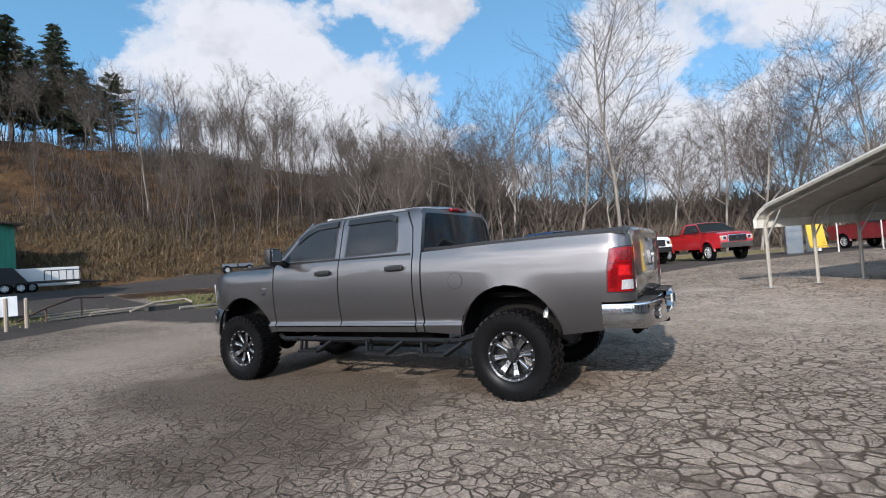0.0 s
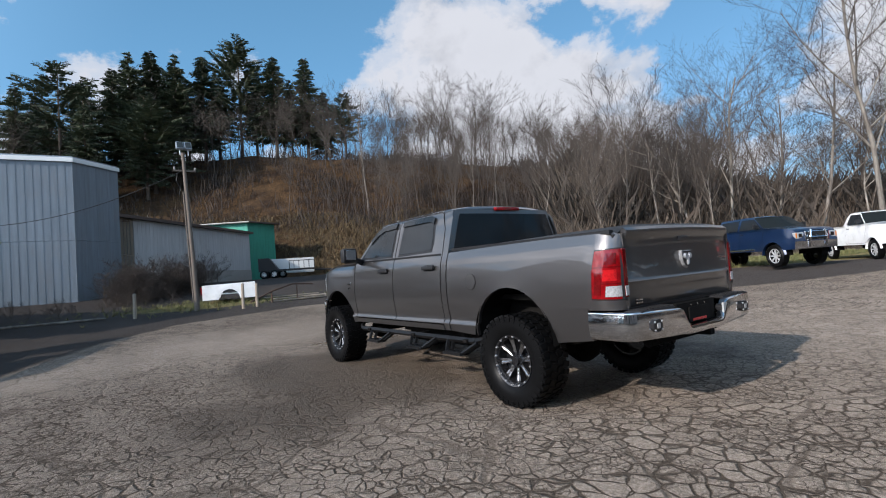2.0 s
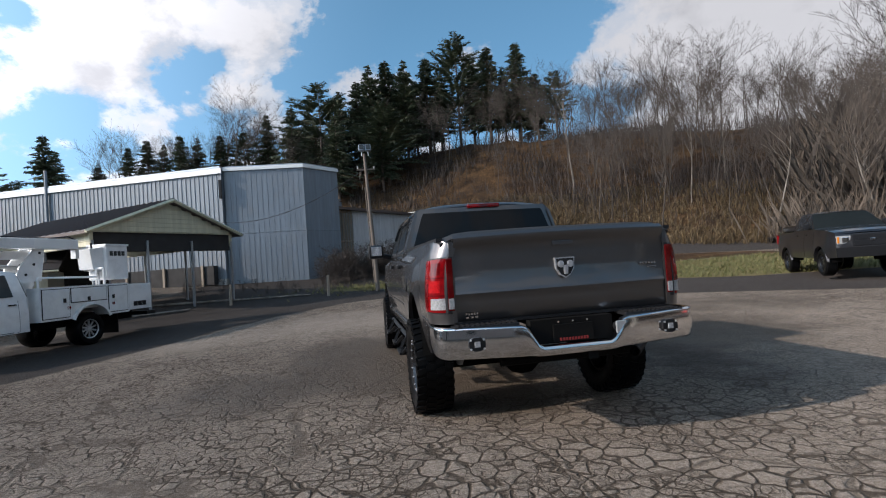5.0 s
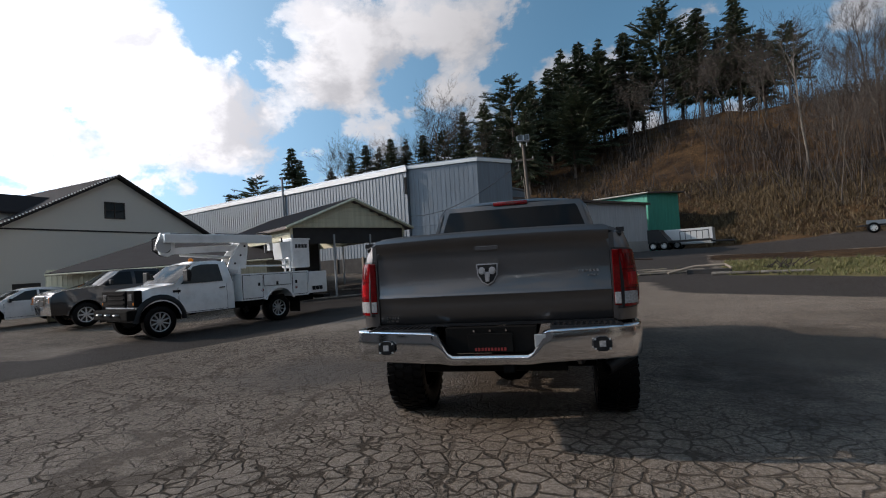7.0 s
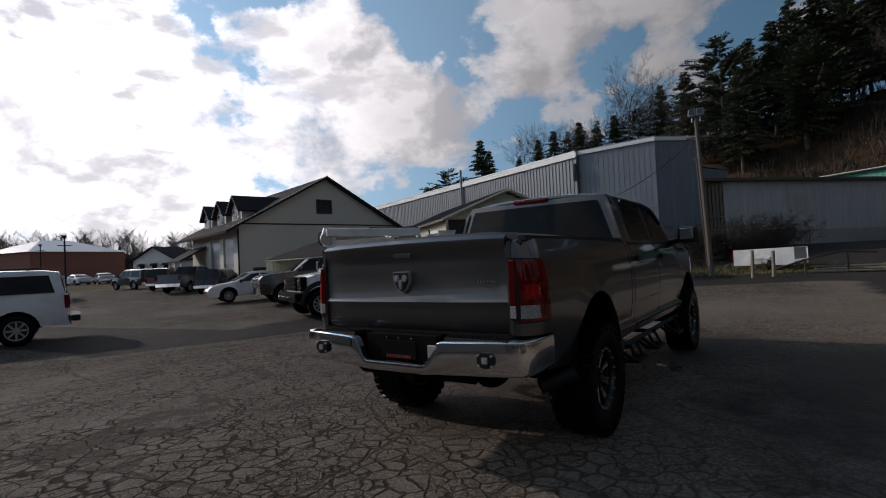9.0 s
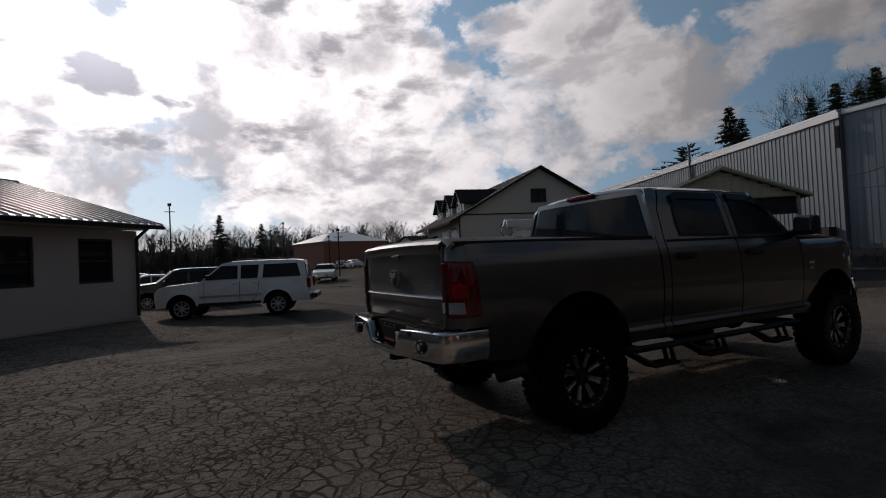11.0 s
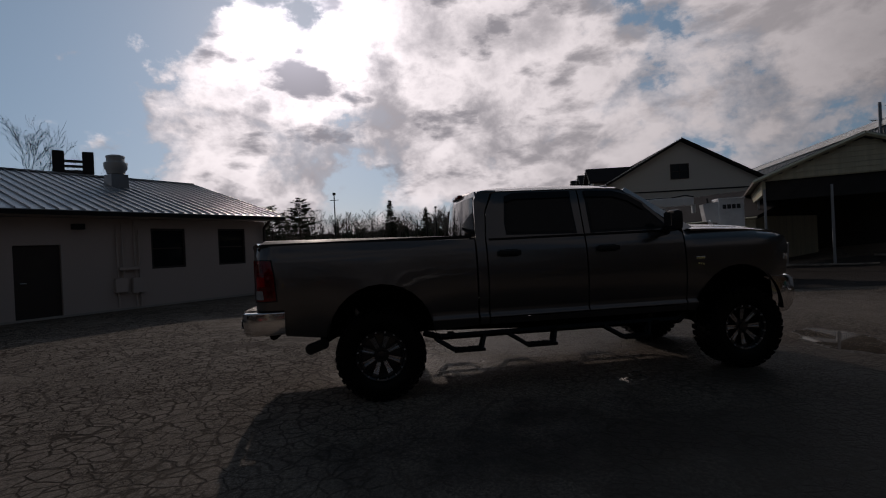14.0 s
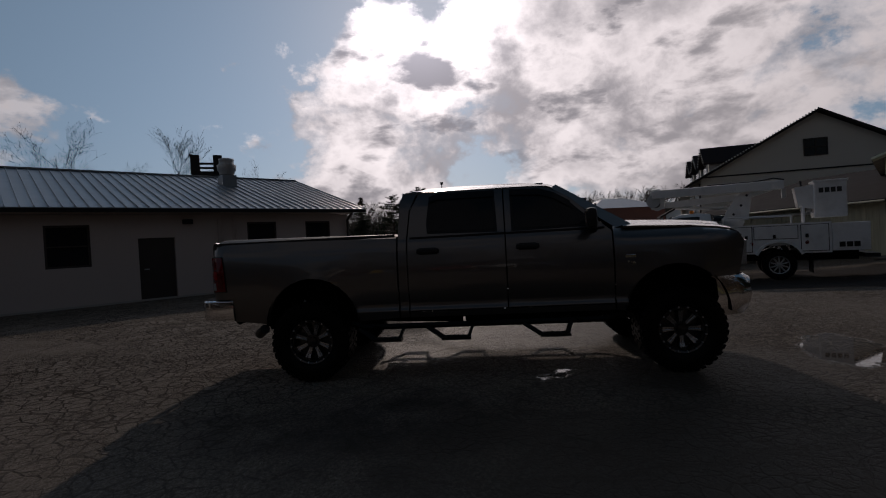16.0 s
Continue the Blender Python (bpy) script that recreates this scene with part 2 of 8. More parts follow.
def ground_material():
    m, t, b = base_mat("ground_cover")
    p = coords(t)

    def attr(name):
        a = t.nodes.new("ShaderNodeAttribute")
        a.attribute_name = name
        return a.outputs["Fac"]
    q = None
    for scale, reach in ((2.2, 0.16), (9.0, 0.045), (34.0, 0.011), (110.0, 0.004)):
        wob = nd(t, "ShaderNodeTexNoise", i_Scale=scale, i_Detail=2.0)
        t.links.new(p, wob.inputs["Vector"])
        shift = nd(t, "ShaderNodeVectorMath", op="SCALE")
        shift.inputs["Scale"].default_value = reach
        t.links.new(wob.outputs["Color"], shift.inputs[0])
        add = nd(t, "ShaderNodeVectorMath", op="ADD")
        t.links.new(q.outputs[0] if q else p, add.inputs[0])
        t.links.new(shift.outputs[0], add.inputs[1])
        q = add
    # alligator cracks: small cells, splits within them, and a wider net over them
    small = nd(t, "ShaderNodeTexVoronoi", feature="DISTANCE_TO_EDGE", i_Scale=6.4)
    tiny = nd(t, "ShaderNodeTexVoronoi", feature="DISTANCE_TO_EDGE", i_Scale=19.0)
    wide = nd(t, "ShaderNodeTexVoronoi", feature="DISTANCE_TO_EDGE", i_Scale=0.75)
    cell = nd(t, "ShaderNodeTexVoronoi", feature="F1", i_Scale=6.4)
    for n in (small, tiny, wide, cell):
        t.links.new(q.outputs[0], n.inputs["Vector"])
    large = noise_of(t, 0.22, 5, 0.6, p)
    mid = noise_of(t, 1.3, 6, 0.65, p)
    patchy = noise_of(t, 2.6, 4, 0.6, p)
    fine = noise_of(t, 34, 6, 0.8, p)
    grit = noise_of(t, 170, 3, 0.7, p)

    def net(n, width):
        return math_node(t, "SUBTRACT", 1.0, math_node(t, "DIVIDE", n.outputs["Distance"], width, True), True)
    gap = math_node(t, "MAXIMUM", math_node(t, "ADD", math_node(t, "MULTIPLY", patchy, 0.34), -0.095), 0.034)
    close = nd(t, "ShaderNodeTexVoronoi", feature="DISTANCE_TO_EDGE", i_Scale=10.0)
    t.links.new(q.outputs[0], close.inputs["Vector"])
    coarse = ramp(t, math_node(t, "ADD", math_node(t, "MULTIPLY", attr("pale"), 0.5), noise_of(t, 0.5, 4, 0.6, p)), ((0.54, 0.0), (0.60, 1.0)))
    c_small = ramp(t, mix(t, coarse, net(close, math_node(t, "MULTIPLY", gap, 1.25)), net(small, gap)), ((0.0, 0.0), (0.65, 1.0)))
    c_tiny = math_node(t, "MULTIPLY", ramp(t, net(tiny, 0.075), ((0.0, 0.0), (0.7, 1.0))), ramp(t, noise_of(t, 1.9, 4, 0.6, p), ((0.47, 0.0), (0.57, 0.85))))
    c_wide = ramp(t, net(wide, 0.020), ((0.0, 0.0), (0.6, 1.0)))
    cracked = math_node(t, "MULTIPLY", ramp(t, math_node(t, "ADD", large, math_node(t, "MULTIPLY", mid, 0.35)), ((0.52, 0.12), (0.66, 1.0))), attr("cracked"))
    crack = math_node(t, "MAXIMUM", math_node(t, "MULTIPLY", math_node(t, "MAXIMUM", c_small, c_tiny), cracked), math_node(t, "MULTIPLY", c_wide, math_node(t, "MULTIPLY", attr("cracked"), 0.6)))
    # worn asphalt: pale where the stone is bare, dark where the binder holds it
    asphalt = mix(t, ramp(t, mid, ((0.3, 0.0), (0.7, 1.0))), (0.124, 0.098, 0.076), (0.212, 0.172, 0.136))
    asphalt = mix(t, math_node(t, "MULTIPLY", cell.outputs["Color"], 0.30), asphalt, (0.096, 0.073, 0.054))
    asphalt = mix(t, ramp(t, fine, ((0.45, 0.0), (0.58, 0.90))), asphalt, (0.345, 0.285, 0.232))
    asphalt = mix(t, ramp(t, grit, ((0.34, 0.85), (0.52, 0.0))), asphalt, (0.040, 0.032, 0.026))
    asphalt = mix(t, math_node(t, "MULTIPLY", attr("pale"), ramp(t, mid, ((0.3, 0.15), (0.65, 0.75)))), asphalt, (0.37, 0.312, 0.258))
    tar_and_shade = mix(t, fine, (0.024, 0.021, 0.020), (0.054, 0.047, 0.043))
    asphalt = mix(t, ramp(t, math_node(t, "ADD", attr("tar_and_shade"), math_node(t, "MULTIPLY", math_node(t, "SUBTRACT", mid, 0.5), 0.5)), ((0.4, 0.0), (0.6, 0.96))), asphalt, tar_and_shade)
    damp = ramp(t, math_node(t, "ADD", attr("damp"), math_node(t, "MULTIPLY", math_node(t, "SUBTRACT", mid, 0.5), 0.7)), ((0.35, 0.0), (0.65, 1.0)))
    asphalt = mix(t, math_node(t, "MULTIPLY", damp, 0.82), asphalt, (0.062, 0.045, 0.031))
    asphalt = mix(t, math_node(t, "MULTIPLY", crack, 0.86), asphalt, (0.034, 0.0255, 0.019))
    # grass and leaf litter
    turf = mix(t, ramp(t, mid, ((0.4, 0.0), (0.6, 1.0))), (0.075, 0.085, 0.030), (0.125, 0.100, 0.045))
    turf = mix(t, fine, turf, (0.16, 0.125, 0.06))
    litter = mix(t, ramp(t, noise_of(t, 0.35, 6, 0.7, p), ((0.40, 0.0), (0.60, 1.0))), (0.036, 0.022, 0.014), (0.112, 0.064, 0.029))
    litter = mix(t, ramp(t, noise_of(t, 4.0, 5, 0.7, p), ((0.35, 0.0), (0.7, 0.8))), litter, (0.028, 0.018, 0.012))
    jitter = math_node(t, "MULTIPLY", math_node(t, "SUBTRACT", mid, 0.5), 0.6)
    g = ramp(t, math_node(t, "ADD", attr("turf"), jitter), ((0.45, 0.0), (0.55, 1.0)))
    h = ramp(t, math_node(t, "ADD", attr("litter"), jitter), ((0.45, 0.0), (0.55, 1.0)))
    col = mix(t, h, mix(t, g, asphalt, turf), litter)
    t.links.new(col, b.inputs["Base Color"])
    soil = math_node(t, "MAXIMUM", g, h)
    puddle = ramp(t, math_node(t, "ADD", attr("puddle"), math_node(t, "MULTIPLY", math_node(t, "SUBTRACT", noise_of(t, 3.5, 6, 0.7, p), 0.5), 0.55)), ((0.52, 0.0), (0.58, 1.0)))
    dry = mix(t, damp, 0.86, 0.58)
    b.inputs["Diffuse Roughness"].default_value = 0.45
    rough = mix(t, puddle, mix(t, soil, dry, 0.95), 0.03)
    t.links.new(rough, b.inputs["Roughness"])
    t.links.new(math_node(t, "MULTIPLY", mix(t, puddle, mix(t, damp, 0.11, 0.22), 0.45), math_node(t, "SUBTRACT", 1.0, math_node(t, "MULTIPLY", crack, 0.8))), b.inputs["Specular IOR Level"])
    high = math_node(t, "SUBTRACT", math_node(t, "ADD", math_node(t, "MULTIPLY", fine, 0.45), math_node(t, "MULTIPLY", grit, 0.35)), math_node(t, "MULTIPLY", crack, 1.3))
    high = math_node(t, "MULTIPLY", high, math_node(t, "SUBTRACT", 1.0, puddle))
    bump(t, b, high, 0.85, 0.022)
    return m


def siding(name, colour, pitch, axis="H", rust=0.25, rough=0.5, metal=0.0):
    """Ribbed sheet's own colour: streaks and patches of wear; the ribs are built."""
    m, t, b = base_mat(name)
    p = coords(t)
    st = nd(t, "ShaderNodeMapping")
    st.inputs["Scale"].default_value = (3.0, 3.0, 0.18)
    t.links.new(p, st.inputs[0])
    streak = noise_of(t, 2.0, 6, 0.7, st.outputs[0])
    wide = noise_of(t, 0.35, 5, 0.6, p)
    col = mix(t, ramp(t, streak, ((0.35, 0.0), (0.7, 1.0))), tuple(c * 0.78 for c in colour), tuple(min(1, c * 1.08) for c in colour))
    col = mix(t, ramp(t, wide, ((0.52, 0.0), (0.72, rust))), col, (0.20, 0.15, 0.11))
    t.links.new(col, b.inputs["Base Color"])
    b.inputs["Roughness"].default_value = rough
    b.inputs["Metallic"].default_value = metal
    bump(t, b, noise_of(t, 25, 3, 0.5, p), 0.15, 0.004)
    return m


def bark(name, a, c, scale=6.0):
    m, t, b = base_mat(name)
    p = coords(t)
    st = nd(t, "ShaderNodeMapping")
    st.inputs["Scale"].default_value = (1, 1, 0.3)
    t.links.new(p, st.inputs[0])
    n = noise_of(t, scale, 5, 0.7, st.outputs[0])
    info = t.nodes.new("ShaderNodeObjectInfo").outputs["Random"]
    col = mix(t, ramp(t, n, ((0.38, 0.0), (0.62, 1.0))), a, c)
    t.links.new(mix(t, math_node(t, "MULTIPLY", info, 0.45), col, tuple(x * 0.45 for x in a)), b.inputs["Base Color"])
    b.inputs["Roughness"].default_value = 0.9
    return m


def needles(name, a, c):
    m, t, b = base_mat(name)
    r = t.nodes.new("ShaderNodeNewGeometry").outputs["Random Per Island"]
    info = t.nodes.new("ShaderNodeObjectInfo").outputs["Random"]
    col = mix(t, r, a, c)
    t.links.new(mix(t, math_node(t, "MULTIPLY", info, 0.5), col, tuple(x * 0.6 for x in a)), b.inputs["Base Color"])
    b.inputs["Roughness"].default_value = 0.8
    return m


M = {}
M["ground"] = ground_material()
M["paint_grey"] = car_paint("grey_paint", (0.089, 0.084, 0.083), 0.80, 0.34, amount=0.010)
M["trim_black"] = plain("black_trim", (0.012, 0.012, 0.013), 0.45, relief=0.2, spec=0.25)
M["rubber"] = plain("rubber", (0.0040, 0.0040, 0.0042), 0.38, vary=0.35, grain=35, relief=0.3, spec=0.09)
M["step_black"] = plain("black_powder_coat", (0.008, 0.008, 0.0085), 0.42, vary=0.2, relief=0.15, spec=0.2)
M["chrome"] = plain("chrome", (0.72, 0.72, 0.73), 0.10, 1.0, vary=0.05, relief=0.02)
M["alloy"] = plain("machined_alloy", (0.44, 0.44, 0.45), 0.26, 1.0, vary=0.1, relief=0.05)
M["rim_black"] = plain("black_rim_paint", (0.012, 0.012, 0.013), 0.25, 0.2, coat=0.5)
M["glass"] = dark_glass("tinted_glass")
M["glass_rear"] = dark_glass("deep_tinted_glass", (0.006, 0.007, 0.008), 0.03)
M["glass_rear"].node_tree.nodes["Principled BSDF"].inputs["Specular IOR Level"].default_value = 0.14
M["glass_screen"] = dark_glass("smoky_windshield_glass", (0.010, 0.012, 0.012), 0.04)
M["glass_screen"].node_tree.nodes["Principled BSDF"].inputs["Specular IOR Level"].default_value = 0.4
M["glass_screen"].node_tree.nodes["Principled BSDF"].inputs["IOR"].default_value = 1.13
M["badge"] = plain("bright_badge_plating", (0.50, 0.50, 0.51), 0.26, 0.6, vary=0.05, relief=0.02)
M["glass_pale"] = dark_glass("car_glass", (0.03, 0.036, 0.038), 0.03)
M["red_lens"] = lamp_glass("red_lens", (0.20, 0.003, 0.005), cells=26.0)
M["red_cell"] = lamp_glass("bright_red_lens", (0.42, 0.010, 0.012), cells=60.0)
M["red_dark"] = lamp_glass("dark_red_lens", (0.12, 0.003, 0.004), cells=40.0)
M["clear_lens"] = lamp_glass("clear_lens", (0.36, 0.36, 0.36))
M["lamp_smoke"] = lamp_glass("smoked_lens", (0.10, 0.10, 0.10))
M["amber_lens"] = lamp_glass("amber_lens", (0.65, 0.20, 0.02))
M["vinyl"] = plain("black_vinyl", (0.02, 0.02, 0.021), 0.62, relief=0.4, grain=140)
M["under"] = plain("underbody", (0.009, 0.0085, 0.008), 0.85, vary=0.4, relief=0.3, spec=0.04)
M["white_paint"] = car_paint("white_paint", (0.78, 0.78, 0.77), 0.0, 0.35, amount=0.25)
M["black_paint"] = car_paint("black_paint", (0.012, 0.011, 0.012), 0.2, 0.3, amount=0.03)
M["red_paint"] = car_paint("red_paint", (0.30, 0.006, 0.008), 0.1, 0.3, amount=0.02)
M["blue_paint"] = car_paint("blue_paint", (0.004, 0.016, 0.050), 0.3, 0.3, amount=0.04)
M["silver_paint"] = car_paint("silver_paint", (0.38, 0.39, 0.40), 0.6, 0.3, amount=0.2)
M["maroon_paint"] = car_paint("maroon_paint", (0.16, 0.012, 0.016), 0.2, 0.3, amount=0.2)
M["orange_paint"] = car_paint("orange_paint", (0.62, 0.22, 0.05), 0.1, 0.3, amount=0.2)
M["wheel_silver"] = plain("silver_wheel_paint", (0.42, 0.42, 0.42), 0.35, 0.3, vary=0.15, coat=0.4)
M["slate_paint"] = car_paint("slate_paint", (0.075, 0.095, 0.115), 0.3, 0.35, amount=0.4)
M["silver_sheet"] = plain("dull_white_sheet", (0.46, 0.46, 0.45), 0.5, vary=0.15, stain=1.0)
M["steel"] = plain("galvanised_steel", (0.45, 0.46, 0.46), 0.45, 0.7, vary=0.2)
M["siding_blue"] = siding("blue_grey_sheet", (0.165, 0.195, 0.225), 0.3)
M["siding_white"] = siding("white_sheet", (0.52, 0.52, 0.52), 0.3, rust=0.35)
M["siding_green"] = siding("green_sheet", (0.05, 0.30, 0.21), 0.3, rust=0.15)
M["siding_cream"] = siding("cream_siding", (0.56, 0.53, 0.38), 0.2, rust=0.2)
M["stucco"] = plain("beige_stucco", (0.60, 0.565, 0.50), 0.85, vary=0.07, grain=40, stain=0.4, relief=0.3)
M["stucco_tan"] = plain("tan_wall_paint", (0.47, 0.405, 0.372), 0.8, vary=0.08, grain=40, stain=0.5, relief=0.2)
M["roof_dark"] = plain("dark_shingles", (0.036, 0.032, 0.032), 0.92, vary=0.4, grain=9, relief=0.5, spec=0.08)
M["roof_metal"] = plain("standing_seam_sheet", (0.30, 0.325, 0.35), 0.40, 0.70, vary=0.12, grain=12)
M["roof_brown"] = plain("brown_sheet_roof", (0.085, 0.060, 0.050), 0.55, vary=0.3, grain=6)
M["white_trim"] = plain("white_trim_paint", (0.74, 0.74, 0.72), 0.5, vary=0.08)
M["brick"] = plain("red_brick", (0.30, 0.13, 0.095), 0.85, vary=0.3, grain=14)
M["post_zinc"] = plain("weathered_zinc_tube", (0.30, 0.275, 0.235), 0.6, 0.3, vary=0.2)
M["concrete"] = plain("concrete", (0.36, 0.34, 0.31), 0.9, vary=0.25, grain=30, relief=0.4)
# near-black that stands in for the shade within openings and sheds
M["inside_shade"] = plain("interior_shade", (0.025, 0.023, 0.022), 0.9)
M["door_brown"] = plain("brown_door", (0.035, 0.026, 0.022), 0.6)
M["wood"] = plain("weathered_wood", (0.26, 0.21, 0.16), 0.88, vary=0.35, grain=18, relief=0.4)
M["pole_wood"] = plain("pole_wood", (0.13, 0.105, 0.085), 0.9, vary=0.35, grain=15, relief=0.5)
M["bark_grey"] = bark("grey_bark", (0.045, 0.035, 0.027), (0.108, 0.085, 0.067))
M["bark_pale"] = bark("pale_bark", (0.10, 0.083, 0.068), (0.27, 0.238, 0.20), 2.5)
M["bark_fir"] = bark("fir_bark", (0.085, 0.062, 0.048), (0.14, 0.105, 0.08))
M["twig"] = bark("twigs", (0.044, 0.033, 0.026), (0.086, 0.067, 0.053), 3)
M["needle"] = needles("needles", (0.036, 0.054, 0.030), (0.105, 0.120, 0.064))
M["straw"] = needles("dead_grass", (0.044, 0.027, 0.013), (0.165, 0.110, 0.046))
M["turf"] = needles("grass_blades", (0.06, 0.075, 0.02), (0.22, 0.19, 0.07))
M["brush"] = needles("brush_twigs", (0.016, 0.0105, 0.0078), (0.038, 0.026, 0.0185))
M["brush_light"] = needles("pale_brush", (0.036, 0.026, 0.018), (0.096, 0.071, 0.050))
M["rust"] = plain("rusty_pipe", (0.075, 0.042, 0.028), 0.85, vary=0.4, grain=25, relief=0.4)
M["carport_sheet"] = siding("carport_sheet", (0.46, 0.44, 0.39), 0.3, rust=0.15)
M["yellow"] = plain("yellow_plastic", (0.42, 0.26, 0.02), 0.5)
M["plow_red"] = plain("plow_red", (0.45, 0.06, 0.06), 0.5, vary=0.25)
M["soot"] = plain("black_marking", (0.03, 0.03, 0.03), 0.7)
M["red_mark"] = plain("red_marking", (0.20, 0.012, 0.010), 0.6)


# ---- building helpers ----
def finish(bm, name, material, smooth=None, recalc=True):
    me = bpy.data.meshes.new(name)
    if recalc:
        bmesh.ops.recalc_face_normals(bm, faces=bm.faces)
    bm.to_mesh(me)
    bm.free()
    me.materials.append(material)
    if smooth is not None:
        me.polygons.foreach_set("use_smooth", [True] * len(me.polygons))
        me.set_sharp_from_angle(angle=radians(smooth))
    return me


def part(name, bm, material, parent=None, label="", smooth=None, at=None, recalc=True):
    """One mesh object from a bmesh, under its thing."""
    ob = new(name, finish(bm, name, material, smooth, recalc))
    if parent is not None:
        ob.parent = parent
    if at is not None:
        ob.matrix_basis = at
    if label:
        ob["label"] = label
    return ob


def empty(name, m, label, category, group="", kind=""):
    ob = new(name)
    ob.empty_display_size = 0.2
    ob.matrix_basis = m
    return tagged(ob, label, category, group, kind)


def box(bm, c, s, m=None, bevel=0.0):
    r = bmesh.ops.create_cube(bm, size=1.0)["verts"]
    mat = Matrix.Translation(c) @ Matrix.Diagonal((*s, 1))
    bmesh.ops.transform(bm, matrix=(m @ mat) if m is not None else mat, verts=r)
    if bevel:
        es = list({e for v in r for e in v.link_edges})
        bmesh.ops.bevel(bm, geom=es, offset=bevel, segments=2, affect="EDGES", profile=0.6)
    return bm


def B():
    return bmesh.new()


def rod(bm, a, b, r0, r1=None, seg=8, caps=True):
    a, b = Vector(a), Vector(b)
    r1 = r0 if r1 is None else r1
    d = b - a
    q = d.to_track_quat("Z", "Y").to_matrix()
    rings = []
    for p, r in ((a, r0), (b, r1)):
        rings.append([bm.verts.new(p + q @ Vector((r * math.cos(2 * math.pi * i / seg), r * math.sin(2 * math.pi * i / seg), 0))) for i in range(seg)])
    for i in range(seg):
        j = (i + 1) % seg
        bm.faces.new((rings[0][i], rings[0][j], rings[1][j], rings[1][i]))
    if caps:
        bm.faces.new(rings[0][::-1])
        bm.faces.new(rings[1])
    return bm


def pipe(bm, pts, r, seg=8):
    for a, b in zip(pts, pts[1:]):
        rod(bm, a, b, r, seg=seg)
    return bm


def prism(bm, outline, lo, hi, axis="x"):
    """A flat outline drawn out along an axis. The outline's pairs are the other two coordinates, in order."""
    def at(p, d):
        return {"x": (d, p[0], p[1]), "y": (p[0], d, p[1]), "z": (p[0], p[1], d)}[axis]
    a = [bm.verts.new(at(p, lo)) for p in outline]
    b = [bm.verts.new(at(p, hi)) for p in outline]
    bm.faces.new(a)
    bm.faces.new(b[::-1])
    n = len(a)
    for i in range(n):
        j = (i + 1) % n
        bm.faces.new((a[i], b[i], b[j], a[j]))
    return bm


def lathe(bm, profile, seg=32, axis="x"):
    """A profile of (along, radius) turned round an axis."""
    rings = []
    for d, r in profile:
        ring = []
        for i in range(seg):
            a = 2 * math.pi * i / seg
            c, s = r * math.cos(a), r * math.sin(a)
            ring.append(bm.verts.new({"x": (d, c, s), "y": (c, d, s), "z": (c, s, d)}[axis]))
        rings.append(ring)
    for p, q in zip(rings, rings[1:]):
        for i in range(seg):
            j = (i + 1) % seg
            bm.faces.new((p[i], p[j], q[j], q[i]))
    for ring in (rings[0], rings[-1]):
        try:
            bm.faces.new(ring)
        except ValueError:
            pass
    return bm


def grid_sheet(bm, rows):
    """Faces between rows of points."""
    vs = [[bm.verts.new(p) for p in row] for row in rows]
    for a, b in zip(vs, vs[1:]):
        for i in range(len(a) - 1):
            bm.faces.new((a[i], a[i + 1], b[i + 1], b[i]))
    return vs


def thicken(bm, d):
    bmesh.ops.recalc_face_normals(bm, faces=bm.faces)
    bmesh.ops.solidify(bm, geom=bm.faces[:], thickness=d)
    return bm

# ---- ground ----
def lerp_table(x, table):
    for (a, u), (b, v) in zip(table, table[1:]):
        if x <= b:
            f = min(1, max(0, (x - a) / (b - a)))
            f = f * f * (3 - 2 * f)
            return u + (v - u) * f
    return table[-1][1]


TOE = ((-180, 75), (-115, 140), (-60, 150), (-42, 75), (-25, 54), (0, 50), (15, 46), (25, 43), (40, 40), (55, 42), (70, 47), (90, 52), (110, 60), (180, 75))
CREST = ((-180, 7), (-120, 9), (-60, 10), (-42, 9), (-25, 13), (0, 19), (15, 19.5), (30, 18), (45, 15), (60, 9), (75, 4.5), (95, 3), (120, 6), (180, 7))
RUN = ((-180, 50), (-60, 90), (-40, 45), (-20, 36), (15, 34), (60, 34), (90, 40), (180, 50))


def smooth01(f):
    f = min(1.0, max(0.0, f))
    return f * f * (3 - 2 * f)


def hill_part(x, y):
    az, r = math.degrees(math.atan2(x, y)), math.hypot(x, y)
    f = min(1.0, max(0.0, (r - lerp_table(az, TOE)) / lerp_table(az, RUN)))
    return lerp_table(az, CREST) * (0.82 * f + 0.18 * smooth01(f))


def height(x, y):
    az = math.degrees(math.atan2(x, y))
    lift = min(1.4, 0.0018 * max(0.0, y - 4) ** 2) * lerp_table(abs(az), ((0, 1), (28, 1), (45, 0.72), (90, 0.4), (180, 0.4)))
    lift += 0.008 * max(0.0, min(40.0, -x - 34))
    lift += 0.36 * smooth01((x - 12) / 9)
    lift -= 0.17 * smooth01((-x - 4) / 4) * smooth01((40 + x) / 9) * smooth01((17 - y) / 5) * smooth01((y + 5) / 3)
    h = hill_part(x, y)
    rough = 0.0
    if h > 0:
        rough = (noise.noise(Vector((x * 0.13, y * 0.13, 0))) * 0.7 + noise.noise(Vector((x * 0.5, y * 0.5, 4))) * 0.18) * min(1, h / 2)
    return lift + h + rough + 0.012 * noise.noise(Vector((x * 0.35, y * 0.35, 9)))


def blob(x, y, cx, cy, rx, ry, turn=0.0):
    c, s = math.cos(radians(turn)), math.sin(radians(turn))
    u, v = (x - cx) * c + (y - cy) * s, -(x - cx) * s + (y - cy) * c
    return math.exp(-(u / rx) ** 2 - (v / ry) ** 2)


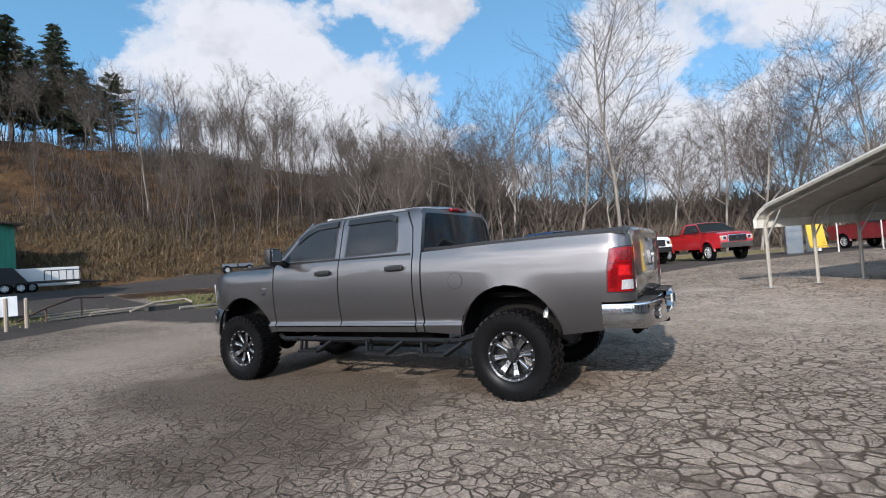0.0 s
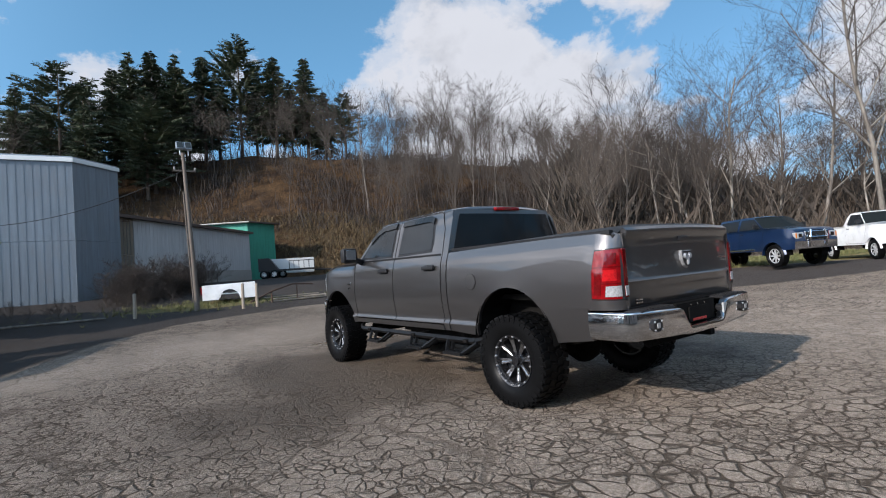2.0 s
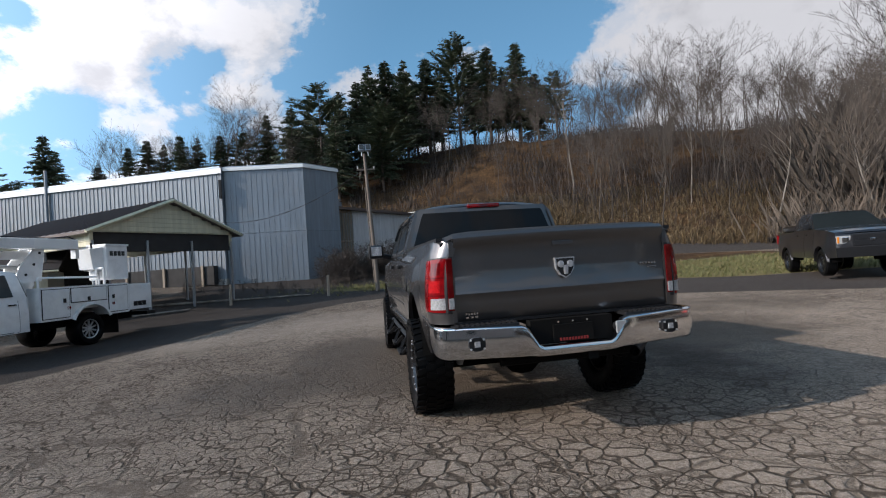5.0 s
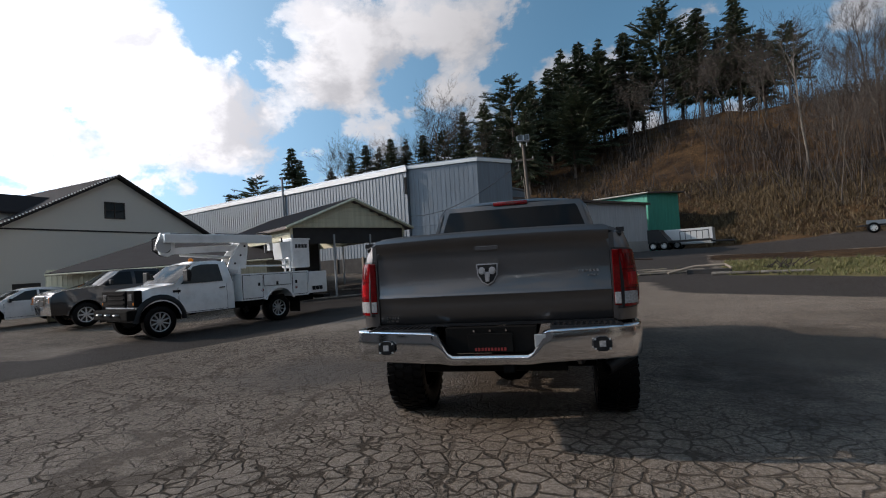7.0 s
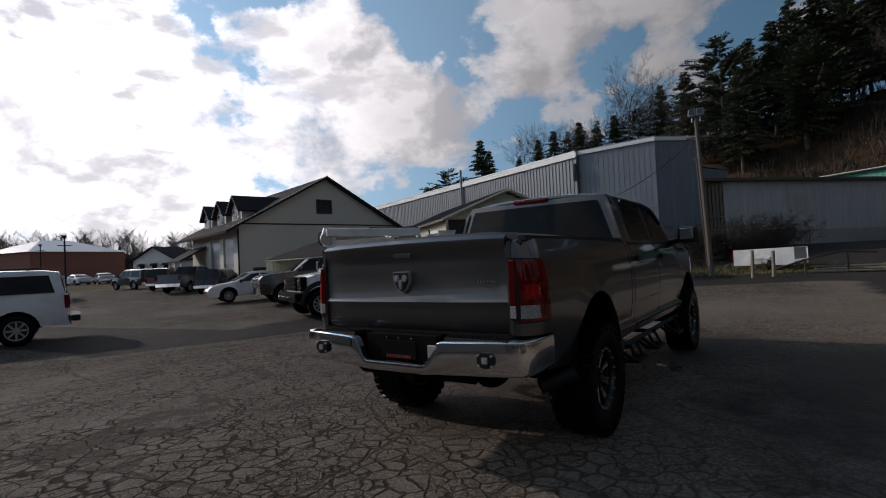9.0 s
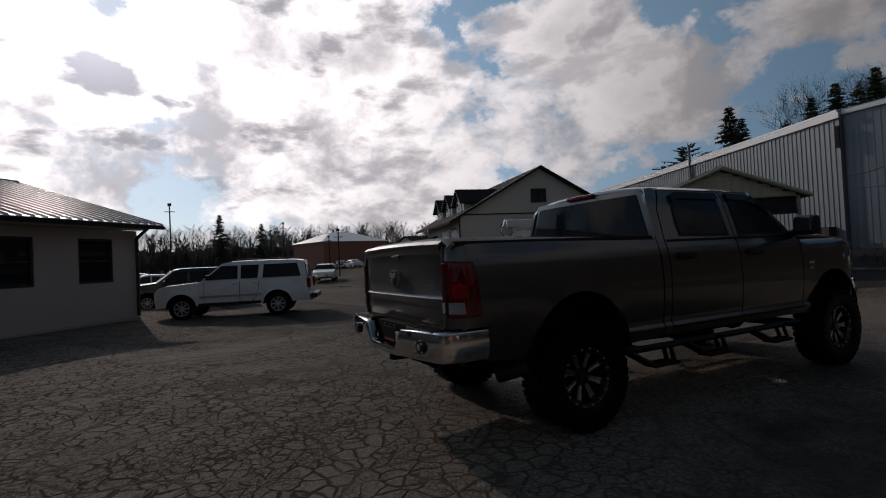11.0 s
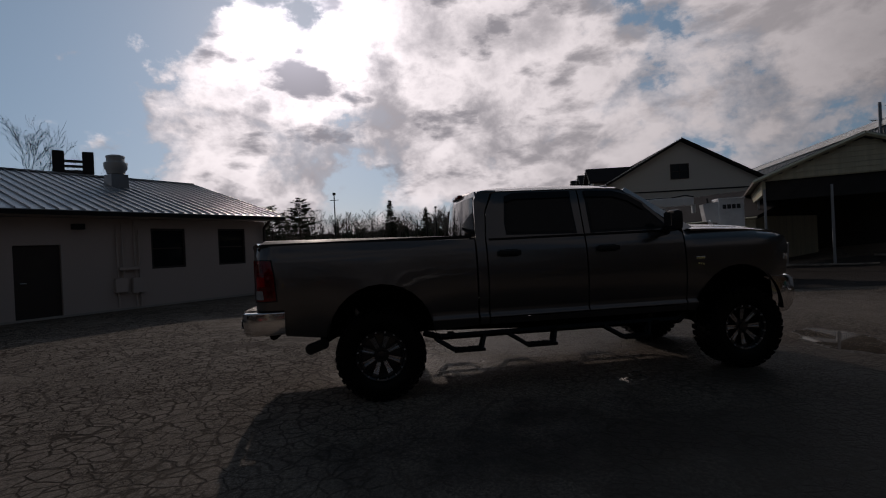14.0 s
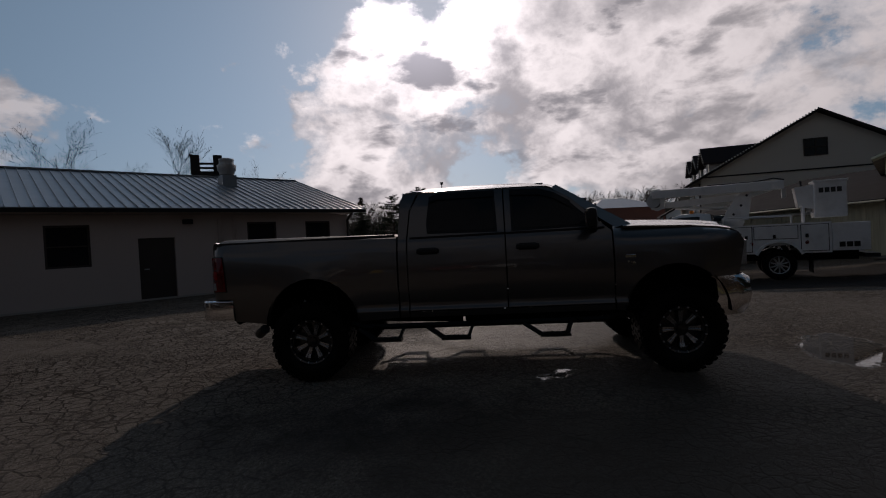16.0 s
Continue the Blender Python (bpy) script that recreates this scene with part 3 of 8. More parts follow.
def side_of(x, y, a, b):
    """How far a place lies to the left of the line from a to b."""
    dx, dy = b[0] - a[0], b[1] - a[1]
    n = math.hypot(dx, dy)
    return (dx * (y - a[1]) - dy * (x - a[0])) / n


def turf_at(x, y):
    edge = -side_of(x, y, (6.0, 16.8), (17.5, 8.6)) * -1
    far = -side_of(x, y, (7.0, 24.0), (36.0, 13.0))
    inside = min(edge, far, -side_of(x, y, (5.6, 14.0), (9.5, 26.0)))
    if x > 26:
        inside = min(inside, 45 - x)
    patch = max(blob(x, y, 0.3, 19.6, 3.2, 1.6, 10), blob(x, y, -24, 42, 4, 4))
    lawn = min(8 - abs(x + 62), 7 - abs(y - 22)) * 0.5
    return max(smooth01(0.5 + inside * 0.6), patch * 1.2, smooth01(0.5 + lawn))


APRON = ((-30.0, -4.0), (-9.0, 0.0), (-7.6, 4.0), (-5.6, 7.2), (-3.7, 11.0), (-1.8, 13.4), (2.5, 15.2), (6.0, 14.8))


def tar_and_shade_at(x, y):
    """The newer, darker asphalt: the apron by the sheds, the road and the lane under the hill; also the pickup's
    painted shade.
    """
    d = 99.0
    for a, b in zip(APRON, APRON[1:]):
        if min(a[0], b[0]) - 0.01 <= x <= max(a[0], b[0]) + 0.01:
            d = side_of(x, y, a, b)
    apron = smooth01(0.5 + d * 0.9) * smooth01((6.0 - x) / 1.0) * smooth01((x + 34) / 8) if d < 90 else 0.0
    strip = smooth01(0.5 + (1.8 - abs(d - 2.2)) * 1.2)
    road = smooth01(0.5 + (6.6 - abs(side_of(x, y, (3.0, 35.6), (36, 26.1)))) * 0.5) * smooth01((x + 2) / 4)
    ramp_ = smooth01(0.5 + (2.6 - abs(side_of(x, y, (3.4, 15.5), (8.0, 34)))) * 0.6) * smooth01((y - 14) / 3) * smooth01((38 - y) / 3)
    side = smooth01(0.5 + (3.2 - abs(side_of(x, y, (17.0, 5.0), (5.5, 13.8)))) * 0.6) * smooth01((x - 2) / 3) * smooth01((60 - x) / 9)
    # ground in the pickup's shadow, darkened in the asphalt colour itself
    truck_shade = 0.56 * blob(x, y, 2.3, 1.2, 1.8, 3.4)
    return min(1.0, max(apron * (0.15 + 0.62 * max(strip, smooth01((x + 12) / 3))), truck_shade, road, ramp_ * 0.9, side * 0.85))


def spaced(near, step, grow, far):
    out, d = [0.0], step
    while out[-1] < far:
        if out[-1] > near:
            d *= grow
        out.append(out[-1] + d)
    return [-v for v in out[:0:-1]] + out


def make_ground():
    xs, ys = spaced(8, 0.2, 1.045, 1500), spaced(8, 0.2, 1.045, 1500)
    nx, ny = len(xs), len(ys)
    verts = [(x, y, height(x, y)) for y in ys for x in xs]
    faces = [(j * nx + i, j * nx + i + 1, (j + 1) * nx + i + 1, (j + 1) * nx + i) for j in range(ny - 1) for i in range(nx - 1)]
    me = bpy.data.meshes.new("ground")
    me.from_pydata(verts, [], faces)
    me.materials.append(M["ground"])
    layers = {k: [] for k in ("turf", "litter", "tar_and_shade", "damp", "puddle", "cracked", "pale")}
    for x, y, z in verts:
        h = hill_part(x, y)
        turf, tar_and_shade = turf_at(x, y), tar_and_shade_at(x, y)
        # bare brown soil along the lane under the hill
        soil = 0.9 * smooth01((y - 16.0) / 2.5) * smooth01((x + 4) / 3) * smooth01((26 - x) / 6) * (1 - tar_and_shade) * max(0.0, 1 - 1.4 * turf) if y < 60 else 0.0
        layers["litter"].append(max(smooth01(h / 0.5), soil))
        layers["turf"].append(turf)
        layers["tar_and_shade"].append(tar_and_shade)
        damp = max(0.95 * blob(x, y, -1.3, 2.9, 1.6, 3.0, 6), 0.72 * blob(x, y, -2.6, 1.6, 1.8, 1.6), 0.8 * blob(x, y, 1.0, 4.3, 1.6, 2.0),
                   0.75 * blob(x, y, 3.5, 3.0, 3.0, 3.0), 0.8 * blob(x, y, -0.2, 0.6, 1.0, 1.6), 0.55 * blob(x, y, 6.5, 5.5, 4.5, 3.0, -20))
        layers["damp"].append(damp)
        layers["pale"].append(max(0.9 * blob(x, y, 8.0, -3.5, 7.0, 5.0), 0.5 * blob(x, y, -3.2, 7.6, 3.2, 2.0, 20), 0.5 * blob(x, y, -3.5, -3.5, 4.0, 3.5)) * (1 - tar_and_shade))
        layers["puddle"].append(max(0.80 * blob(x, y, 1.0, 2.52, 0.62, 0.20, -44), 0.95 * blob(x, y, 0.25, 5.75, 1.15, 0.55, -22), 0.8 * blob(x, y, -30, 7.2, 2.2, 0.7)))
        layers["cracked"].append((1 - 0.7 * tar_and_shade) * (1 - 0.5 * damp) * (1 - 0.8 * blob(x, y, -0.5, 8.5, 4.5, 2.4, 15)) * (1 - 0.40 * smooth01((x - 1.6) / 2.0) * smooth01((y + 5.5) / 2.5) * smooth01((9 - x) / 3)))
    for name, values in layers.items():
        me.attributes.new(name, "FLOAT", "POINT").data.foreach_set("value", values)
    me.polygons.foreach_set("use_smooth", [True] * len(me.polygons))
    ob = new("ground", me)
    tagged(ob, "cracked grey asphalt yard rising to a leaf-covered hillside", "ground", kind="structure")


make_ground()


# ---- buildings ----


def wall_cells(bm, x0, x1, z0, z1, holes, y0, y1):
    """A wall with openings through it, as one skin."""
    xs = sorted({x0, x1, *[h[0] for h in holes], *[h[1] for h in holes]})
    zs = sorted({z0, z1, *[h[2] for h in holes], *[h[3] for h in holes]})
    vs = {}

    def v(i, k, y):
        if (i, k, y) not in vs:
            vs[i, k, y] = bm.verts.new((xs[i], y, zs[k]))
        return vs[i, k, y]

    def solid(i, k):
        if not (0 <= i < len(xs) - 1 and 0 <= k < len(zs) - 1):
            return False
        cx, cz = (xs[i] + xs[i + 1]) / 2, (zs[k] + zs[k + 1]) / 2
        return not any(h[0] < cx < h[1] and h[2] < cz < h[3] for h in holes)
    for i in range(len(xs) - 1):
        for k in range(len(zs) - 1):
            if not solid(i, k):
                continue
            for y in (y0, y1):
                bm.faces.new((v(i, k, y), v(i + 1, k, y), v(i + 1, k + 1, y), v(i, k + 1, y)))
            for di, dk, a, c in ((-1, 0, (i, k), (i, k + 1)), (1, 0, (i + 1, k), (i + 1, k + 1)), (0, -1, (i, k), (i + 1, k)), (0, 1, (i, k + 1), (i + 1, k + 1))):
                if not solid(i + di, k + dk):
                    bm.faces.new((v(*a, y0), v(*c, y0), v(*c, y1), v(*a, y1)))
    return bm


def ribs(parent, material, a, b, z0, z1, pitch, depth=0.03, wide=0.05, name="rib"):
    """Upright ribs on a wall's face from a to b, one object each on one mesh."""
    a, b = Vector((*a, 0)), Vector((*b, 0))
    n = max(1, int((b - a).length / pitch))
    ang = math.degrees(math.atan2(b.y - a.y, b.x - a.x))
    me = finish(box(B(), (0, 0, 0), (wide, depth * 2, z1 - z0)), name, material)
    for i in range(n + 1):
        p = a.lerp(b, i / n)
        o = new(name, me)
        o.parent = parent
        o.matrix_basis = pose(p.x, p.y, (z0 + z1) / 2, 0, 0, ang)


def slope_roof(bm, quad, thick):
    """A roof slab over four corners, drawn down by its thickness."""
    up_ = [bm.verts.new(p) for p in quad]
    low = [bm.verts.new((p[0], p[1], p[2] - thick)) for p in quad]
    bm.faces.new(up_)
    bm.faces.new(low[::-1])
    for i in range(4):
        j = (i + 1) % 4
        bm.faces.new((up_[i], low[i], low[j], up_[j]))
    return bm


def window_in(parent, x0, x1, z0, z1, y, frame_mat, pane_mat, bars=1, cross=0, sill=True):
    """A window set in an opening of a wall that faces -y: frame, panes and sill."""
    w = empty("window", pose(0, 0, 0), "", "")
    for key in ("label", "category"):
        if key in w:
            del w[key]
    w.parent = parent
    b = B()
    for c, s in ((((x0 + x1) / 2, y, z0 + 0.03), (x1 - x0, 0.07, 0.06)), (((x0 + x1) / 2, y, z1 - 0.03), (x1 - x0, 0.07, 0.06)),
                 ((x0 + 0.03, y, (z0 + z1) / 2), (0.06, 0.07, z1 - z0 - 0.12)), ((x1 - 0.03, y, (z0 + z1) / 2), (0.06, 0.07, z1 - z0 - 0.12))):
        box(b, c, s)
    for i in range(1, bars + 1):
        box(b, (x0 + (x1 - x0) * i / (bars + 1), y, (z0 + z1) / 2), (0.045, 0.06, z1 - z0 - 0.12))
    for i in range(1, cross + 1):
        box(b, ((x0 + x1) / 2, y, z0 + (z1 - z0) * i / (cross + 1)), (x1 - x0 - 0.12, 0.055, 0.04))
    part("frame", b, frame_mat, w)
    n = bars + 1
    for i in range(n):
        a, c = x0 + (x1 - x0) * i / n, x0 + (x1 - x0) * (i + 1) / n
        part("pane", box(B(), ((a + c) / 2, y + 0.03, (z0 + z1) / 2), (c - a - 0.05, 0.012, z1 - z0 - 0.1)), pane_mat, w)
    if sill:
        part("sill", box(B(), ((x0 + x1) / 2, y - 0.06, z0 - 0.03), (x1 - x0 + 0.12, 0.16, 0.05)), frame_mat, w)
    return w


def office():
    e = empty("office_building", pose(-14.5, -4.0, 0, 0, 0, 138.65), "low tan office building with a grey standing-seam metal roof", "building")
    L, D = 22.0, 11.4
    holes = [(-1.97, -0.88, 1.19, 2.47), (-4.28, -3.17, 1.19, 2.47), (-7.76, -6.70, 0.03, 2.0), (-10.1, -9.0, 1.19, 2.44), (-14.6, -13.5, 1.19, 2.44)]
    part("wall", wall_cells(B(), -L, 0, -0.25, 2.75, holes, 0, 0.22), M["stucco_tan"], e)
    part("wall", box(B(), (-0.11, D / 2, 1.25), (0.22, D - 0.46, 3.0)), M["stucco_tan"], e)
    part("gable", prism(B(), ((0.22, 2.75), (D - 0.22, 2.75), (D / 2, 4.60)), -0.22, 0, "x"), M["stucco_tan"], e)
    part("wall", box(B(), (-L + 0.11, D / 2, 1.25), (0.22, D - 0.46, 3.0)), M["stucco_tan"], e)
    part("wall", box(B(), (-L / 2, D - 0.11, 1.25), (L, 0.22, 3.0)), M["stucco_tan"], e)
    for h in (holes[0], holes[1], holes[3], holes[4]):
        window_in(e, h[0], h[1], h[2], h[3], 0.06, M["door_brown"], M["glass"], 0, 1, False)
    d = part("door", box(B(), (-7.23, 0.10, 1.015), (1.04, 0.06, 1.95), bevel=0.01), M["door_brown"], e, "dark brown flush steel door")
    part("door_handle", rod(B(), (-7.62, 0.05, 1.0), (-7.48, 0.05, 1.0), 0.018), M["steel"], d)
    part("footing", box(B(), (-L / 2, -0.03, -0.02), (L, 0.06, 0.16)), M["concrete"], e)
    # roof: two sheets with seams
    run, rise = D / 2 + 0.5, 4.87 - 2.93
    for s in (0, 1):
        b = B()
        q = [(-L - 0.5, -0.5, 2.93), (0.58, -0.5, 2.93), (0.58, D / 2, 4.87), (-L - 0.5, D / 2, 4.87)]
        if s:
            q = [(x, D - y, z) for x, y, z in q][::-1]
        slope_roof(b, q, 0.09)
        n = int((L + 1.0) / 0.31)
        sl = math.atan2(rise, run)
        ro = part("roof", b, M["roof_metal"], e)
        me = finish(box(B(), (0, 0, 0), (0.02, run / math.cos(sl), 0.05)), "seam", M["roof_metal"])
        ym = (-0.5 + D / 2) / 2
        for i in range(n + 1):
            o = new("seam", me)
            o.parent = ro
            o.matrix_basis = Matrix.Translation((0.56 - i * 0.31, (D - ym) if s else ym, 3.92)) @ Matrix.Rotation(-sl if s else sl, 4, "X")
    part("ridge_cap", box(B(), (-L / 2 + 0.04, D / 2, 4.88), (L + 1.08, 0.3, 0.05)), M["roof_metal"], e)
    g = B()
    box(g, (-L / 2, -0.56, 2.84), (L + 1.0, 0.12, 0.11))
    part("gutter", g, M["trim_black"], e)
    part("soffit", box(B(), (-L / 2, -0.25, 2.78), (L, 0.48, 0.04)), M["stucco_tan"], e)
    part("downpipe", pipe(B(), ((-0.08, -0.5, 2.8), (-0.08, -0.08, 2.5), (-0.08, -0.08, 0.1)), 0.05), M["door_brown"], e)
    # meters and conduits
    for x, z0, z1 in ((-5.3, 0.1, 2.6), (-5.15, 0.6, 2.7), (-4.8, 0.1, 2.7), (-4.68, 0.1, 2.4)):
        part("conduit", rod(B(), (x, -0.05, z0), (x, -0.05, z1), 0.03), M["stucco_tan"], e)
    for x, z, w, h in ((-5.25, 0.75, 0.34, 0.42), (-4.75, 0.72, 0.36, 0.46), (-5.0, 1.25, 0.62, 0.10)):
        part("meter_box", box(B(), (x, -0.09, z), (w, 0.14, h), bevel=0.015), M["stucco_tan"], e)
    part("wall_lamp", box(B(), (-6.3, -0.1, 2.5), (0.3, 0.18, 0.16), bevel=0.02), M["trim_black"], e)
    # roof fan on a curb
    f = empty("roof_fan", pose(0, 0, 0), "", "")
    f.parent = e
    for key in ("label", "category"):
        if key in f:
            del f[key]
    b = B()
    box(b, (-3.5, 3.75, 4.28), (0.58, 0.58, 0.8))
    part("curb", b, M["roof_metal"], f)
    b = B()
    lathe(b, ((4.66, 0.20), (4.72, 0.29), (4.84, 0.32), (4.90, 0.37), (5.08, 0.385), (5.12, 0.385), (5.15, 0.30), (5.30, 0.29), (5.33, 0.31), (5.38, 0.30), (5.41, 0.20), (5.42, 0.02)), 24, "z")
    bmesh.ops.translate(b, verts=b.verts, vec=(-3.5, 3.75, 0))
    part("hood", b, M["steel"], f, smooth=40)
    return e


office()


def dark_frame():
    """The louvred black unit that stands beyond the roof's ridge."""
    e = empty("air_unit", pose(-22.65, -14.86, 0, 0, 0, 117.6), "black louvred air unit on a roof beyond the office ridge", "air unit")
    part("stand", box(B(), (0, 0, 3.1), (1.5, 0.5, 6.2)), M["trim_black"], e)
    for x in (-0.62, 0.62):
        sd = part("side", box(B(), (x, 0, 6.72), (0.5, 0.5, 1.15), bevel=0.03), M["trim_black"], e)
        for i in range(5):
            part("louvre", box(B(), (x, 0.26, 6.30 + i * 0.2), (0.46, 0.04, 0.05)), M["trim_black"], sd)
    for i in range(3):
        part("slat", box(B(), (0, 0, 6.28 + i * 0.26), (0.80, 0.4, 0.08)), M["trim_black"], e)


dark_frame()


def metal_hall():
    """The long blue-grey sheet-metal hall with its tower."""
    e = empty("metal_hall", pose(0, 0, 0), "long blue-grey ribbed metal industrial hall with a square tower", "building")
    a, c = Vector((-8.9, 26.8)), Vector((-46.0, 41.6))
    w = (c - a).normalized()
    inn = Vector((-w.y, w.x)) * -1
    if inn.y < 0:
        inn = -inn
    b = B()
    quad = [a, c, c + inn * 18, a + inn * 18]
    prism(b, [(p.x, p.y) for p in quad], 1.3, 7.75, "z")
    ribs(part("wall", b, M["siding_blue"], e), M["siding_blue"], a, a + (c - a) * 0.92, 1.32, 7.54, 0.30)
    part("plinth", prism(B(), [(p.x, p.y) for p in (a - inn * 0.02, c - inn * 0.02, c + inn * 0.3, a + inn * 0.3)], 0.0, 1.3, "z"), M["concrete"], e)
    b = B()
    for d0, d1, z0, z1 in ((-0.12, 0.1, 7.55, 7.85),):
        prism(b, [(p.x, p.y) for p in (a - inn * 0.12 - w * 0.1, c - inn * 0.12, c + inn * 0.1, a + inn * 0.1)], z0, z1, "z")
    part("fascia", b, M["white_trim"], e)
    part("downpipe", rod(B(), (*(a + w * 12.5 - inn * 0.12), 2.0), (*(a + w * 12.5 - inn * 0.12), 9.0), 0.09), M["siding_blue"], e)
    b = B()
    prism(b, [(p.x, p.y) for p in (a - inn * 0.1, c - inn * 0.1, c + inn * 18, a + inn * 18)], 7.86, 7.98, "z")
    part("roof", b, M["roof_metal"], e)
    t = [(-8.75, 26.95), (-4.15, 26.5), (-2.2, 28.4), (-2.9, 35.0), (-8.2, 35.0)]
    b = prism(B(), t, 0.75, 7.75, "z")
    tw = part("tower", b, M["siding_blue"], e, "weathered ribbed sheet-metal tower")
    ribs(tw, M["siding_blue"], t[0], t[1], 0.9, 7.69, 0.30, 0.010, 0.035)
    ribs(tw, M["siding_blue"], t[1], t[2], 0.9, 7.69, 0.6, 0.006, 0.03)
    for p, q in ((t[0], t[1]), (t[1], t[2])):
        part("sheet_lap", rod(B(), (*p, 3.9), (*q, 3.9), 0.018, seg=4), M["siding_blue"], tw)
    b = B()
    for p, q in ((t[0], t[1]), (t[1], t[2])):
        p, q = Vector(p), Vector(q)
        d = (q - p).normalized()
        nrm = Vector((d.y, -d.x))
        prism(b, [tuple(v) for v in (p + nrm * 0.1 - d * 0.05, q + nrm * 0.1 + d * 0.05, q - nrm * 0.05, p - nrm * 0.05)], 7.70, 7.90, "z")
    part("fascia", b, M["white_trim"], tw)
    part("roof", prism(B(), t, 7.9, 7.98, "z"), M["roof_metal"], tw)
    part("plinth", prism(B(), [(-8.8, 26.85), (-4.1, 26.4), (-2.1, 28.4), (-3, 34.9), (-8.2, 34.9)], 0.2, 0.75, "z"), M["concrete"], tw)
    part("vent_slot", box(B(), (-8.95, 26.72, 6.6), (0.16, 0.1, 1.1)), M["inside_shade"], e)


metal_hall()


def loading_opening():
    """The dark low opening along the hall's foot, behind the open shed; its shade is a solid black box."""
    e = empty("loading_bay", pose(-8.9, 26.8, 0, 0, 0, -21.7), "dark open loading bay under the metal hall wall", "loading bay")
    part("canopy_shadow_box", box(B(), (-7.0, -0.25, 1.55), (13.0, 0.4, 1.1)), M["inside_shade"], e)
    for i in range(5):
        part("post", box(B(), (-1.2 - i * 2.6, -0.5, 1.5), (0.14, 0.1, 1.3)), M["wood"], e)


loading_opening()


def white_hall():
    e = empty("storage_hall", pose(0, 0, 0), "long low off-white metal storage hall with stained sheet walls", "building")
    a, c = Vector((-1.34, 31.1)), Vector((8.2, 42.1))
    w = (c - a).normalized()
    inn = Vector((-w.y, w.x))
    b = prism(B(), [(p.x, p.y) for p in (a, c, c + inn * 9, a + inn * 9)], 0.6, 5.45, "z")
    ribs(part("wall", b, M["siding_white"], e), M["siding_white"], a, c, 2.31, 5.43, 0.35, 0.012, 0.04)
    part("roof", prism(B(), [(p.x, p.y) for p in (a - inn * 0.35 - w * 1.9, c - inn * 0.35 + w * 0.2, c + inn * 9, a + inn * 9 - w * 1.9)], 5.45, 5.63, "z"), M["roof_brown"], e)
    part("plinth", prism(B(), [(p.x, p.y) for p in (a - inn * 0.06, c - inn * 0.06, c + inn, a + inn)], 0.6, 2.3, "z"), M["concrete"], e)
    for i in range(7):
        p = a - w * (0.2 + i * 0.27)
        part("slat", box(B(), (p.x, p.y, 3.85), (0.14, 0.05, 3.2), None), M["wood"], e)
    for z in (2.5, 3.3, 5.3):
        p, q = a - w * 0.05, a - w * 1.95
        part("rail", rod(B(), (p.x, p.y, z), (q.x, q.y, z), 0.05, seg=4), M["wood"], e)
    g = empty("green_shed", pose(0, 0, 0), "flat-roofed green metal shed beside the hillside road", "shed")
    k = [(8.75, 44.4), (11.75, 46.2), (9.0, 53.0), (3.4, 48.0)]
    b = prism(B(), k, 1.4, 6.72, "z")
    gw = part("wall", b, M["siding_green"], g)
    ribs(gw, M["siding_green"], k[0], k[1], 2.0, 6.68, 0.35, 0.02)
    ribs(gw, M["siding_green"], k[3], k[0], 4.6, 6.68, 0.35, 0.02)
    part("roof", prism(B(), [(8.75, 43.95), (12.3, 45.9), (9.3, 53.4), (2.9, 48.0)], 6.72, 6.84, "z"), M["roof_brown"], g)
    part("fascia", rod(B(), (2.9, 47.9, 6.76), (8.75, 43.88, 6.76), 0.06, seg=4), M["carport_sheet"], g)


white_hall()


